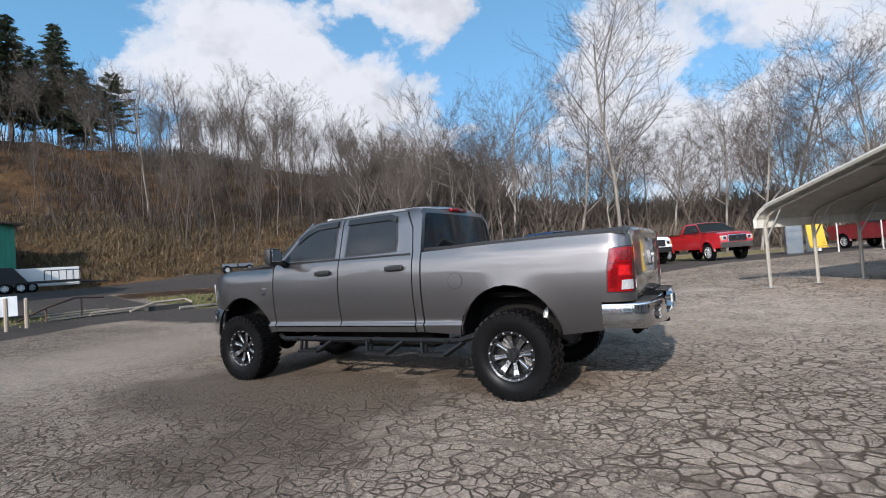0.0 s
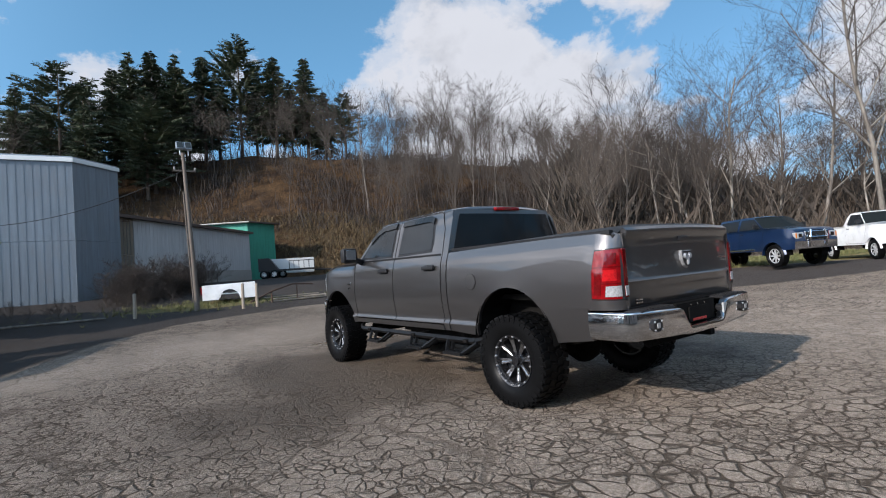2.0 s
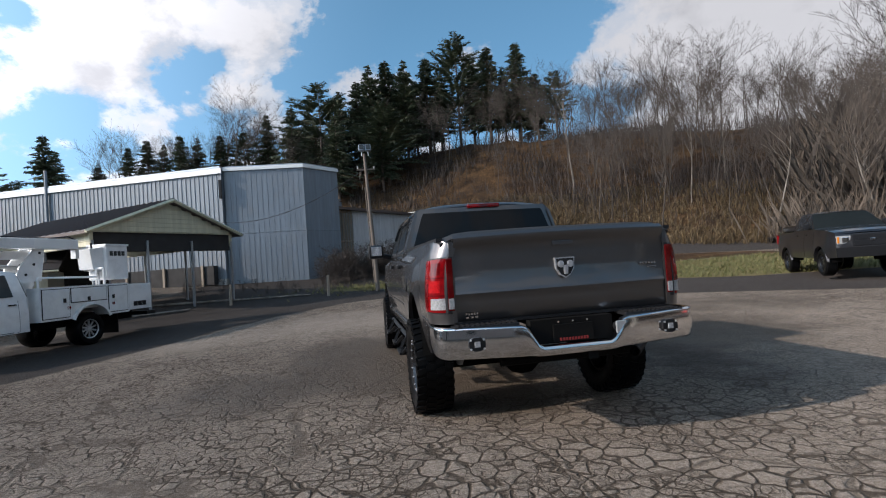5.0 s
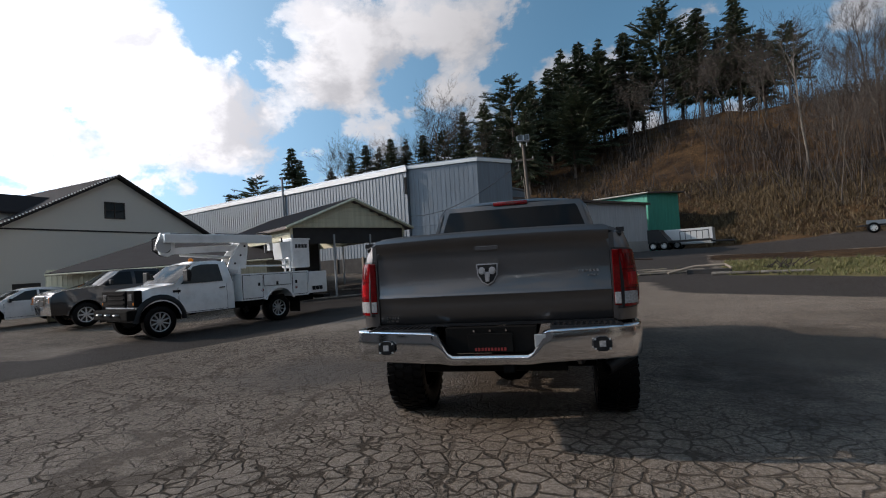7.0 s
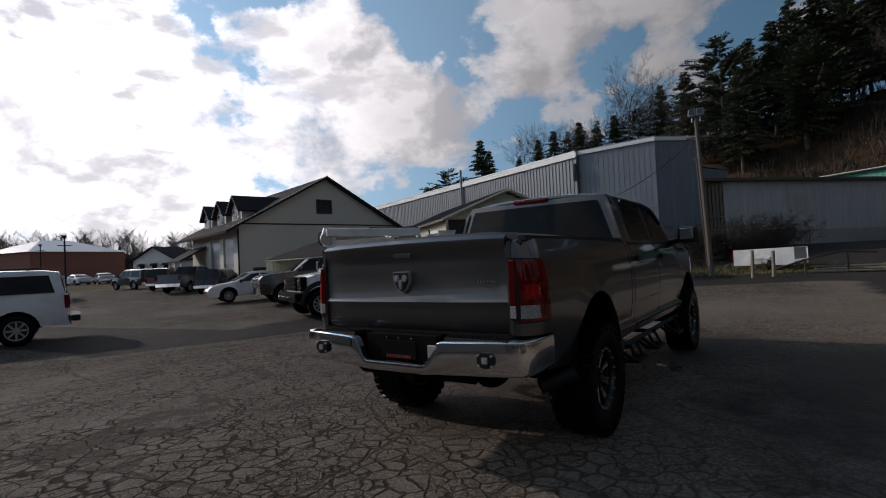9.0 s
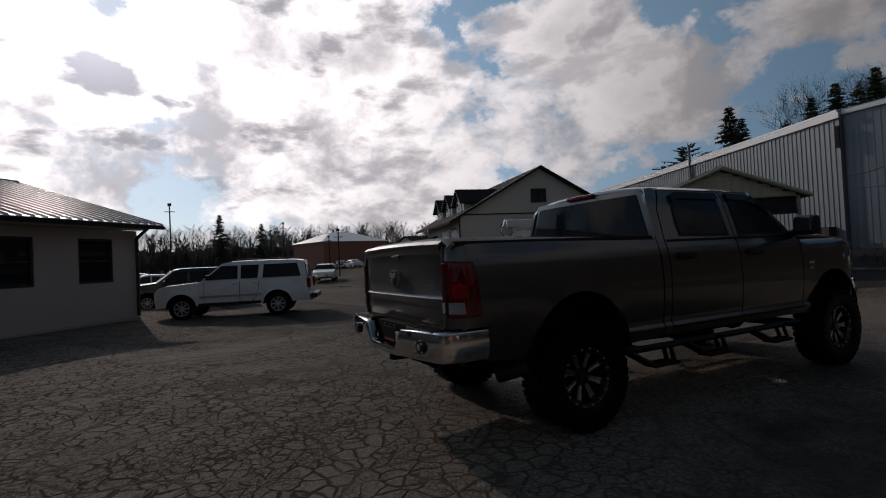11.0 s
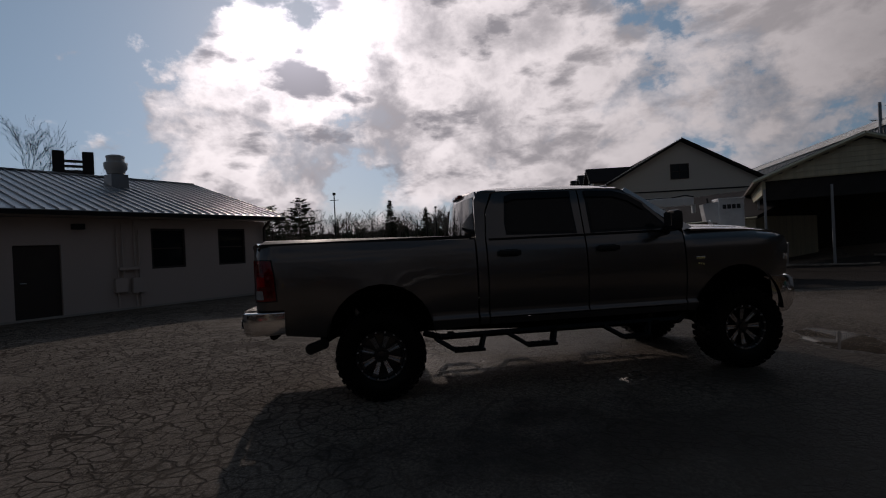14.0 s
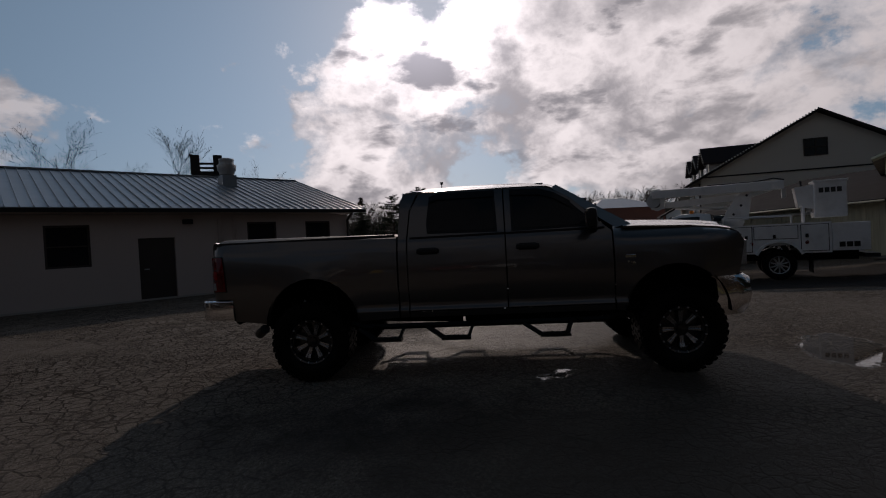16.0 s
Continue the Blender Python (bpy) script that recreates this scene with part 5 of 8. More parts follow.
def grey_pickup():
    T = empty("pickup_truck", pose(0, 0, 0), "lifted dark grey crew-cab pickup with black wheels, parked on asphalt", "truck")
    paint = M["paint_grey"]
    aR, aF = arch(0.02, 0.59, 0.50, 0.61), arch(3.77, 0.585, 0.495, 0.62)
    bed = [(-0.86, 0.655)] + aR[::-1] + [(0.955, 0.635), (0.955, 1.47), (0.3, 1.485), (-0.5, 1.495), (-1.08, 1.49), (-1.125, 1.46), (-1.125, 0.90), (-0.86, 0.90)]
    corner = [(0.972, 0.635), (1.062, 0.635), (1.062, 1.46), (1.09, 1.75), (1.17, 1.93), (1.24, 1.962), (1.13, 1.968), (1.045, 1.955), (0.99, 1.86), (0.972, 1.46)]
    rear_door = [(1.076, 0.705), (2.09, 0.705), (2.09, 1.46), (2.09, 1.955), (1.28, 1.955), (1.19, 1.925), (1.105, 1.75), (1.076, 1.46)]
    front_door = [(2.104, 0.705), (3.165, 0.705), (3.165, 1.44), (3.06, 1.53), (2.80, 1.79), (2.62, 1.905), (2.46, 1.948), (2.104, 1.957)]
    fender = [(3.18, 0.63)] + [p for p in aF[::-1]] + [(4.22, 0.90), (4.28, 0.93), (4.40, 0.95), (4.48, 1.27), (4.42, 1.36), (4.2, 1.405), (3.87, 1.445), (3.42, 1.475), (3.18, 1.475)]
    rocker = [(1.076, 0.635), (3.165, 0.635), (3.165, 0.693), (1.076, 0.693)]
    for s in (-1, 1):
        part("bed_side", panel(bed, s, half_width, 0.09, fine=True), paint, T, smooth=40)
        part("cab_corner", panel(corner, s, half_width, 0.09, fine=True), paint, T, smooth=40)
        rd = part("rear_door", panel(rear_door, s, half_width, 0.09, fine=True), paint, T, smooth=40)
        fd = part("front_door", panel(front_door, s, half_width, 0.09, fine=True), paint, T, smooth=40)
        part("front_fender", panel(fender, s, half_width, 0.08, fine=True), paint, T, smooth=40)
        part("rocker_panel", panel(rocker, s, lambda y, z: half_width(y, z) + 0.006, 0.2), paint, T, smooth=40)
        for d, out in ((rd, [(1.285, 1.50), (2.02, 1.485), (2.005, 1.915), (1.40, 1.915), (1.31, 1.88), (1.275, 1.62)]),
                       (fd, [(2.165, 1.483), (3.04, 1.497), (2.78, 1.755), (2.62, 1.855), (2.47, 1.905), (2.165, 1.915)])):
            part("window_seal", panel(out, s, lambda y, z: half_width(y, z) + 0.004, 0.09, 0.01), M["trim_black"], d, smooth=40)
            part("window_glass", panel(inset(out, 0.024), s, lambda y, z: half_width(y, z) + 0.008, 0.09, 0.01), M["glass"], d, smooth=40)
            top = [p for p in out if p[1] > 1.74]
            top.sort()
            vis = [(y, z + 0.012) for y, z in top] + [(y, z - 0.055) for y, z in top[::-1]]
            part("rain_visor", panel(vis, s, lambda y, z: half_width(y, z) + 0.026, 0.09, 0.02), M["glass"], d, smooth=40)
        part("belt_trim", panel([(1.10, 1.452), (3.10, 1.462), (3.10, 1.482), (1.10, 1.472)], s, lambda y, z: half_width(y, 1.45) + 0.004, 0.2), M["trim_black"], T)
        for d, y0 in ((rd, 1.29), (fd, 2.32)):
            x = half_width(y0, 1.32)
            part("door_handle", box(B(), (s * (x + 0.022), y0, 1.322), (0.034, 0.235, 0.05), bevel=0.014), M["trim_black"], d, "matt black door handle")
            part("handle_cup", panel([(y0 - 0.09, 1.285), (y0 + 0.09, 1.285), (y0 + 0.09, 1.355), (y0 - 0.09, 1.355)], s, lambda y, z: half_width(y, z) + 0.003, 0.06, 0.01), M["trim_black"], d)
        # crease bright line along the doors and body
        part("side_moulding", panel([(1.0, 0.903), (3.2, 0.893), (3.2, 0.908), (1.0, 0.918)], s, lambda y, z: half_width(y, z) + 0.006, 0.2, 0.012), paint, T)
        part("side_moulding", panel([(-0.86, 0.905), (-0.50, 0.905), (-0.50, 0.918), (-0.86, 0.918)], s, lambda y, z: half_width(y, z) + 0.006, 0.2, 0.012), paint, T)
        # badge on the fender
        b = B()
        box(b, (s * (half_width(3.33, 1.16) + 0.004), 3.33, 1.17), (0.008, 0.10, 0.03), bevel=0.003)
        part("fender_badge", b, M["chrome"], T)
        b = B()
        for k in range(3):
            box(b, (s * (half_width(3.3, 1.1) + 0.003), 3.36 - k * 0.026, 1.105 + 0.006 * k), (0.006, 0.018, 0.022))
        part("fender_lettering", b, M["chrome"], T)
        # wheel-arch liner and flange
        for cy, cz, r in ((0.02, 0.59, 0.50), (3.77, 0.585, 0.495)):
            b = B()
            rows = []
            for x in (0.99, 0.55):
                rows.append([(s * x, cy + (r + 0.012) * math.cos(math.pi * k / 16), cz + (r + 0.012) * math.sin(math.pi * k / 16)) for k in range(17)])
            grid_sheet(b, rows)
            b.faces.new([b.verts.new(p) for p in rows[1]])
            part("wheel_liner", b, M["under"], T)
        # tail lamp wrapped round the bed's corner
        lamp = [(-1.122, 0.985), (-0.925, 0.992), (-0.938, 1.20), (-0.965, 1.355), (-1.122, 1.365)]
        tl = part("tail_lamp", panel(inset(lamp, -0.010), s, lambda y, z: half_width(y, z) + 0.004, 0.05, 0.03, True), M["trim_black"], T, "red tail lamp with a clear reverse pane", smooth=40)
        part("lens", panel(lamp, s, lambda y, z: half_width(y, z) + 0.012, 0.05, 0.012, True), M["red_lens"], tl, smooth=40)
        part("reverse_lens", panel([(-1.1215, 1.005), (-1.035, 1.005), (-1.045, 1.085), (-1.1215, 1.085)], s, lambda y, z: half_width(y, z) + 0.016, 0.05, 0.01, True), M["clear_lens"], tl, smooth=40)
        for z in (1.10, 1.225):
            part("lens_rib", panel([(-1.1215, z), (-0.95, z), (-0.95, z + 0.010), (-1.1215, z + 0.010)], s, lambda y, z: half_width(y, z) + 0.015, 0.05, 0.01, True), M["red_dark"], tl, smooth=40)
        part("lamp_cell", panel([(-1.105, 1.125), (-1.02, 1.125), (-1.03, 1.21), (-1.105, 1.21)], s, lambda y, z: half_width(y, z) + 0.0145, 0.05, 0.006, True), M["red_cell"], tl, smooth=40)
        part("lamp_cell", panel([(-1.105, 1.25), (-1.03, 1.25), (-1.045, 1.335), (-1.105, 1.335)], s, lambda y, z: half_width(y, z) + 0.0145, 0.05, 0.006, True), M["red_dark"], tl, smooth=40)
        part("side_cell", panel([(-1.005, 1.02), (-0.95, 1.02), (-0.962, 1.19), (-1.015, 1.19)], s, lambda y, z: half_width(y, z) + 0.0145, 0.05, 0.006, True), M["red_dark"], tl, smooth=40)
        part("rear_lens", box(B(), (s * 0.848, -1.125, 1.180), (0.046, 0.022, 0.37), bevel=0.006), M["red_dark"], tl)
        part("reverse_pane", box(B(), (s * 0.848, -1.136, 1.045), (0.040, 0.010, 0.075), bevel=0.003), M["clear_lens"], tl)
        # inner post between the bed's corner and the gate
        part("corner_post", box(B(), (s * 0.829, -1.085, 1.19), (0.030, 0.09, 0.58)), paint, T)
        # mirrors
        mm = part("mirror", box(B(), (0, 0, 0), (0.23, 0.11, 0.205), bevel=0.050), M["trim_black"], T, "folding black tow mirror", smooth=50, at=pose(s * 1.165, 2.93, 1.565, 0, 0, -s * 8))
        part("mirror_glass", box(B(), (0, -0.056, 0.01), (0.155, 0.008, 0.135), bevel=0.003), M["chrome"], mm)
        part("mirror_arm", rod(B(), (-s * 0.11, 0.0, -0.06), (-s * 0.24, 0.03, -0.10), 0.035, 0.045, 8), M["trim_black"], mm)
        # flat step rail with three hanging steps
        b = pipe(B(), ((s * 0.88, 0.42, 0.58), (s * 0.955, 0.58, 0.545), (s * 0.955, 3.05, 0.545), (s * 0.88, 3.2, 0.58)), 0.030, 4)
        sb = part("step_bar", b, M["step_black"], T, "black box-section step rail")
        for y0 in (0.60, 1.32, 2.32):
            b = B()
            for x in (1.06, 0.985):
                pipe(b, ((s * (x - 0.07), y0 + 0.40, 0.535), (s * x, y0 + 0.35, 0.420), (s * x, y0 + 0.10, 0.420), (s * (x - 0.07), y0 - 0.08, 0.535)), 0.020, 4)
            box(b, (s * 1.025, y0 + 0.23, 0.420), (0.13, 0.30, 0.028))
            for k in range(5):
                box(b, (s * 1.02, y0 + 0.12 + k * 0.055, 0.437), (0.10, 0.018, 0.008))
            part("drop_step", b, M["step_black"], sb)
        for y0 in (0.7, 1.7, 2.8):
            part("bracket", box(B(), (s * 0.88, y0, 0.545), (0.24, 0.06, 0.03)), M["under"], sb)
    # fuel flap on the driver's side
    ring = [(0.551 + math.cos(2 * math.pi * k / 28), 1.152 + math.sin(2 * math.pi * k / 28)) for k in range(28)]

    def disc(r):
        return [(0.551 + (y - 0.551) * r, 1.152 + (z - 1.152) * r) for y, z in ring]
    fl = part("fuel_flap", panel(disc(0.078), -1, lambda y, z: half_width(y, z) + 0.006, 0.03, 0.01, True), paint, T, smooth=40)
    part("flap_seam", panel(disc(0.0835), -1, lambda y, z: half_width(y, z) + 0.003, 0.03, 0.01, True), M["trim_black"], fl, smooth=40)
    # cab roof, screens, hood
    rows = []
    for y, zc in ((1.035, 1.968), (1.07, 1.997), (1.25, 2.028), (1.6, 2.045), (2.0, 2.045), (2.35, 2.032), (2.55, 2.0), (2.66, 1.962)):
        zs = zc - 0.055
        row = []
        for k in range(-8, 9):
            f = k / 8
            e = half_width(1.5, 1.94) + 0.0
            row.append((f * e, y - 0.05 * (1 - f * f) * (1 if y < 1.2 else 0) + 0.10 * (1 - f * f) * (1 if y > 2.5 else 0), zc - (zc - min(1.952, zs)) * abs(f) ** 3.2))
        rows.append(row)
    b = B()
    grid_sheet(b, rows)
    part("roof", thicken(b, 0.02), paint, T, smooth=40)
    b = B()
    grid_sheet(b, [[(k / 8 * (0.735 + 0.03 * f), 2.66 + 0.74 * f + 0.10 * (1 - (k / 8) ** 2), 1.955 - 0.44 * f - 0.012 * abs(k / 8) ** 3) for k in range(-8, 9)] for f in (0, 0.2, 0.4, 0.6, 0.8, 1.0)])
    part("windshield", thicken(b, 0.008), M["glass_pale"], T, smooth=60)
    for s in (-1, 1):
        b = B()
        grid_sheet(b, [[(s * (0.735 + 0.03 * f), 2.66 + 0.74 * f, 1.955 - 0.452 * f), (s * (0.80 + 0.09 * f), 2.60 + 0.62 * f, 1.915 - 0.45 * f)] for f in (0, 0.25, 0.5, 0.75, 1.0)])
        part("windshield_pillar", thicken(b, 0.02), paint, T, smooth=60)
    # rear wall of the cab with its wide window
    def back_y(x, z):
        return 1.005 + 0.10 * max(0.0, z - 1.5) - 0.045 * (1 - (x / 0.9) ** 2)
    def back_w(z):
        return 0.93 - max(0, z - 1.46) * 0.34 - (max(0, z - 1.86) ** 2) * 3.4
    b = B()
    zs = [0.9, 1.3, 1.46, 1.6, 1.75, 1.86, 1.92, 1.955]
    grid_sheet(b, [[(k / 8 * back_w(z), back_y(k / 8 * back_w(z), z), z) for k in range(-8, 9)] for z in zs])
    part("cab_back", thicken(b, 0.02), paint, T, smooth=40)
    b = B()
    grid_sheet(b, [[(k / 8 * (back_w(z) - 0.075), back_y(k / 8 * back_w(z), z) - 0.026, z) for k in range(-8, 9)] for z in (1.49, 1.6, 1.75, 1.86, 1.905)])
    part("rear_window", thicken(b, 0.008), M["glass_rear"], T, "dark tinted rear window", smooth=60)
    br = part("brake_lamp", box(B(), (0, 0.985, 1.963), (0.38, 0.07, 0.045), bevel=0.015), M["red_lens"], T, "red high brake lamp", smooth=50)
    part("cargo_lens", box(B(), (0, 0.952, 1.963), (0.09, 0.012, 0.024)), M["red_dark"], br)
    for k in range(-2, 3):
        part("roof_marker", box(B(), (k * 0.27, 2.56 - 0.03 * abs(k), 2.005 - 0.012 * abs(k)), (0.12, 0.09, 0.035), bevel=0.012), M["clear_lens"], T, smooth=50)
    hood_z = lambda y: 1.52 - 0.045 * max(0, y - 3.4) - 0.095 * max(0, y - 3.9) ** 1.6
    rows = []
    for y in (3.30, 3.45, 3.7, 3.95, 4.2, 4.35, 4.43, 4.47):
        row = []
        for k in range(-10, 11):
            f = k / 10
            w = 0.885 - 0.55 * max(0, y - 4.05) ** 1.6 * 0.4
            z = hood_z(y) + (0.028 if abs(f) < 0.45 else 0.0) * smooth01((0.55 - abs(f)) / 0.12) - 0.045 * abs(f) ** 5
            if y > 4.3:
                z -= (y - 4.3) ** 2 * 2.2
            row.append((f * w, y + 0.10 * (1 - f * f) * smooth01((y - 3.9) / 0.5), z))
        rows.append(row)
    b = B()
    grid_sheet(b, rows)
    part("hood", thicken(b, 0.02), paint, T, smooth=40)
    part("cowl", box(B(), (0, 3.36, 1.475), (1.6, 0.16, 0.03)), M["trim_black"], T)
    # grille, head lamps, front bumper
    g = part("grille", prism(B(), ((-0.52, 0.98), (0.52, 0.98), (0.56, 1.34), (-0.56, 1.34)), 4.50, 4.56, "y"), M["chrome"], T, "chrome crosshair grille")
    for x in (-0.27, 0.27):
        for z in (1.07, 1.25):
            part("grille_opening", box(B(), (x, 4.565, z), (0.42, 0.02, 0.12), bevel=0.01), M["trim_black"], g)
    for s in (-1, 1):
        h = part("head_lamp", prism(B(), ((s * 0.57, 1.02), (s * 0.84, 1.03), (s * 0.86, 1.27), (s * 0.60, 1.32)), 4.28, 4.50, "y"), M["clear_lens"], T, "clear head lamp")
        part("lamp_bowl", box(B(), (s * 0.71, 4.50, 1.16), (0.16, 0.02, 0.16), bevel=0.02), M["chrome"], h)
    b = B()
    xs = [-0.98, -0.96, -0.88, -0.7, -0.4, 0, 0.4, 0.7, 0.88, 0.96, 0.98]
    ysb = [4.14, 4.34, 4.50, 4.57, 4.60, 4.61, 4.60, 4.57, 4.50, 4.34, 4.14]
    grid_sheet(b, [[(x, y - dy, z) for x, y in zip(xs, ysb)] for z, dy in ((0.93, 0.05), (0.90, 0.0), (0.72, -0.02), (0.60, 0.02), (0.54, 0.08))])
    part("front_bumper", thicken(b, 0.03), M["chrome"], T, "chrome front bumper", smooth=40)
    # tailgate
    b = B()
    zs = [0.905, 0.93, 1.04, 1.085, 1.105, 1.13, 1.30, 1.36, 1.415, 1.445, 1.47, 1.50, 1.525]
    dy = [0.02, 0.0, 0.0, -0.002, -0.012, -0.001, -0.004, -0.004, -0.003, -0.012, -0.030, -0.029, 0.002]
    grid_sheet(b, [[(k / 8 * 0.812, -1.135 + d + 0.02 * abs(k / 8) ** 6, z + 0.012 * (1 - (k / 8) ** 2) * (1 if z > 1.4 else 0)) for k in range(-8, 9)] for z, d in zip(zs, dy)])
    tg = part("tailgate", thicken(b, 0.045), paint, T, "grey tailgate", smooth=40)
    part("gate_handle", box(B(), (0, -1.146, 1.425), (0.16, 0.012, 0.030), bevel=0.003), paint, tg)
    # shield badge, plain
    sh = [(-0.075, 1.318), (0.075, 1.318), (0.07, 1.24), (0.04, 1.19), (0.0, 1.168), (-0.04, 1.19), (-0.07, 1.24)]
    bd = part("shield_badge", prism(B(), sh, -1.166, -1.138, "y"), M["badge"], tg, "plain chrome shield badge")
    part("badge_field", prism(B(), inset(sh, 0.008), -1.170, -1.164, "y"), M["trim_black"], bd)
    b = B()
    for s in (-1, 1):
        lathe_pts = [(s * 0.036 + 0.024 * math.cos(a), 1.270 + 0.026 * math.sin(a)) for a in [2 * math.pi * k / 12 for k in range(12)]]
        prism(b, lathe_pts, -1.186, -1.168, "y")
    prism(b, ((-0.020, 1.262), (0.020, 1.262), (0.013, 1.195), (-0.013, 1.195)), -1.186, -1.168, "y")
    bmesh.ops.bevel(b, geom=[e for e in b.edges if e.verts[0].co.y < -1.177 and e.verts[1].co.y < -1.177], offset=0.006, segments=2, affect="EDGES")
    part("badge_relief", b, M["badge"], bd, smooth=50)
    b = B()
    bar_text(b, -0.76, 0.965, 0.10, 0.014, 5, -1.140)
    bar_text(b, -0.76, 0.94, 0.10, 0.012, 3, -1.140)
    part("small_lettering", b, M["chrome"], tg)
    b = B()
    bar_text(b, 0.60, 1.235, 0.14, 0.016, 6, -1.140)
    bar_text(b, 0.66, 1.205, 0.08, 0.010, 4, -1.140)
    part("trim_lettering", b, M["alloy"], tg)
    part("gate_gap", box(B(), (0, -1.10, 0.90), (1.66, 0.06, 0.02)), M["trim_black"], T)
    # soft cover over the bed
    b = B()
    grid_sheet(b, [[(k / 8 * 0.90, y, z + 0.012 * (1 - (k / 8) ** 2) - 0.05 * abs(k / 8) ** 14) for k in range(-8, 9)] for y, z in ((-1.09, 1.515), (-1.05, 1.545), (-0.4, 1.538), (0.3, 1.525), (0.86, 1.512), (0.93, 1.49))])
    tc = part("bed_cover", thicken(b, 0.03), M["vinyl"], T, "black soft roll-up bed cover", smooth=40)
    for s in (-1, 1):
        part("cover_rail", box(B(), (s * 0.895, -0.07, 1.497), (0.05, 2.0, 0.03), Matrix.Rotation(0.0, 4, "X")), M["trim_black"], tc)
    part("bed_floor", box(B(), (0, -0.08, 0.98), (1.5, 2.0, 0.05)), M["under"], T)
    part("bed_front", box(B(), (0, 0.93, 1.2), (1.7, 0.04, 0.5)), M["under"], T)
    # rear bumper with a dropped middle
    top = ((-0.955, 0.885), (-0.90, 0.888), (-0.40, 0.872), (-0.355, 0.855), (-0.285, 0.735), (-0.25, 0.715), (0.25, 0.715), (0.285, 0.735), (0.355, 0.855), (0.40, 0.872), (0.90, 0.888), (0.955, 0.885))
    low = ((-0.945, 0.705), (-0.90, 0.668), (-0.40, 0.652), (-0.355, 0.652), (-0.285, 0.645), (-0.25, 0.643), (0.25, 0.643), (0.285, 0.645), (0.355, 0.652), (0.40, 0.652), (0.90, 0.668), (0.945, 0.705))
    def bump_y(x):
        return -1.295 + 0.055 * (abs(x) / 0.90) ** 3
    top, low = top[1:-1], low[1:-1]
    turn = ((0.978, -0.86, 1.0, 0.0), (0.986, -1.0, 1.0, 0.0), (0.984, -1.10, 1.0, 0.05), (0.972, -1.165, 0.85, 0.5), (0.945, -1.212, 0.5, 0.85))
    rows = []
    for f, d in ((0.0, 0.06), (0.0, 0.020), (0.015, 0.005), (0.04, 0.0), (0.075, 0.0), (0.12, -0.001), (0.3, -0.005), (0.5, -0.006), (0.7, -0.002), (0.88, 0.006), (0.93, 0.010), (0.98, 0.020), (1.0, 0.06)):
        row = [(xa + (xb - xa) * f, bump_y(xa) + d, za + (zb - za) * f) for (xa, za), (xb, zb) in zip(top, low)]
        left = [(-(x - nx * d), y + ny * d, 0.888 - 0.218 * f) for x, y, nx, ny in turn]
        rows.append(left + row + [(-x, y, z) for x, y, z in left[::-1]])
    b = B()
    grid_sheet(b, rows)
    bp = part("rear_bumper", thicken(b, 0.02), M["chrome"], T, "chrome rear step bumper with square lights", smooth=45)
    for s in (-1, 1):
        b = box(B(), (s * 0.63, -1.165, 0.879), (0.46, 0.16, 0.022), bevel=0.006)
        part("step_pad", b, M["trim_black"], bp)
        for k in range(12):
            part("tread_ridge", box(B(), (s * (0.42 + k * 0.037), -1.17, 0.893), (0.014, 0.14, 0.010)), M["trim_black"], bp)
        oc = [(s * 0.72 + 0.062 * math.cos(radians(a)) * 1.0, 0.772 + 0.050 * math.sin(radians(a))) for a in range(22, 382, 45)]
        pl = part("pod_light", prism(B(), oc, -1.288, -1.23, "y"), M["trim_black"], bp, "square black bumper light pod")
        part("lens", box(B(), (s * 0.72, -1.289, 0.772), (0.040, 0.012, 0.040), bevel=0.004), M["clear_lens"], pl)
        for dx, dz in ((-0.045, 0.03), (0.045, 0.03), (-0.045, -0.03), (0.045, -0.03)):
            part("screw", rod(B(), (s * 0.72 + dx, -1.284, 0.772 + dz), (s * 0.72 + dx, -1.294, 0.772 + dz), 0.007, seg=6), M["steel"], pl)
    b = B()
    box(b, (0, -1.16, 0.80), (0.62, 0.10, 0.17))
    pb = part("plate_recess", b, M["under"], bp)
    part("number_plate", box(B(), (0, -1.225, 0.785), (0.305, 0.012, 0.125), bevel=0.004), M["under"], pb, "dark dealer plate")
    b = B()
    bar_text(b, -0.11, 0.742, 0.22, 0.020, 10, -1.233)
    part("plate_lettering", b, M["red_mark"], pb)
    b = B()
    for x in (-0.11, 0, 0.11):
        rod(b, (x, -1.20, 0.865), (x, -1.225, 0.865), 0.007, seg=8)
    part("plate_lamp", b, M["chrome"], pb)
    pk = part("trailer_socket", lathe(B(), ((-0.03, 0.030), (0.03, 0.030), (0.035, 0.015)), 14, "y"), M["trim_black"], bp, at=pose(0.335, -1.25, 0.80))
    part("socket_flap", box(B(), (0, -0.035, 0.0), (0.075, 0.018, 0.085), bevel=0.006), M["steel"], pk)
    h = part("tow_receiver", box(B(), (0.12, -1.16, 0.625), (0.075, 0.22, 0.07), bevel=0.01), M["under"], T)
    part("hitch_beam", rod(B(), (-0.5, -1.05, 0.60), (0.5, -1.05, 0.60), 0.045), M["under"], h)
    # chassis
    for s in (-1, 1):
        part("frame_rail", pipe(B(), ((s * 0.45, -1.15, 0.66), (s * 0.45, -0.5, 0.76), (s * 0.45, 0.5, 0.74), (s * 0.45, 1.0, 0.62), (s * 0.42, 4.3, 0.60)), 0.07, 4), M["under"], T)
        part("leaf_spring", pipe(B(), ((s * 0.52, -0.72, 0.66), (s * 0.52, -0.1, 0.50), (s * 0.52, 0.1, 0.50), (s * 0.52, 0.75, 0.64)), 0.035, 4), M["under"], T)
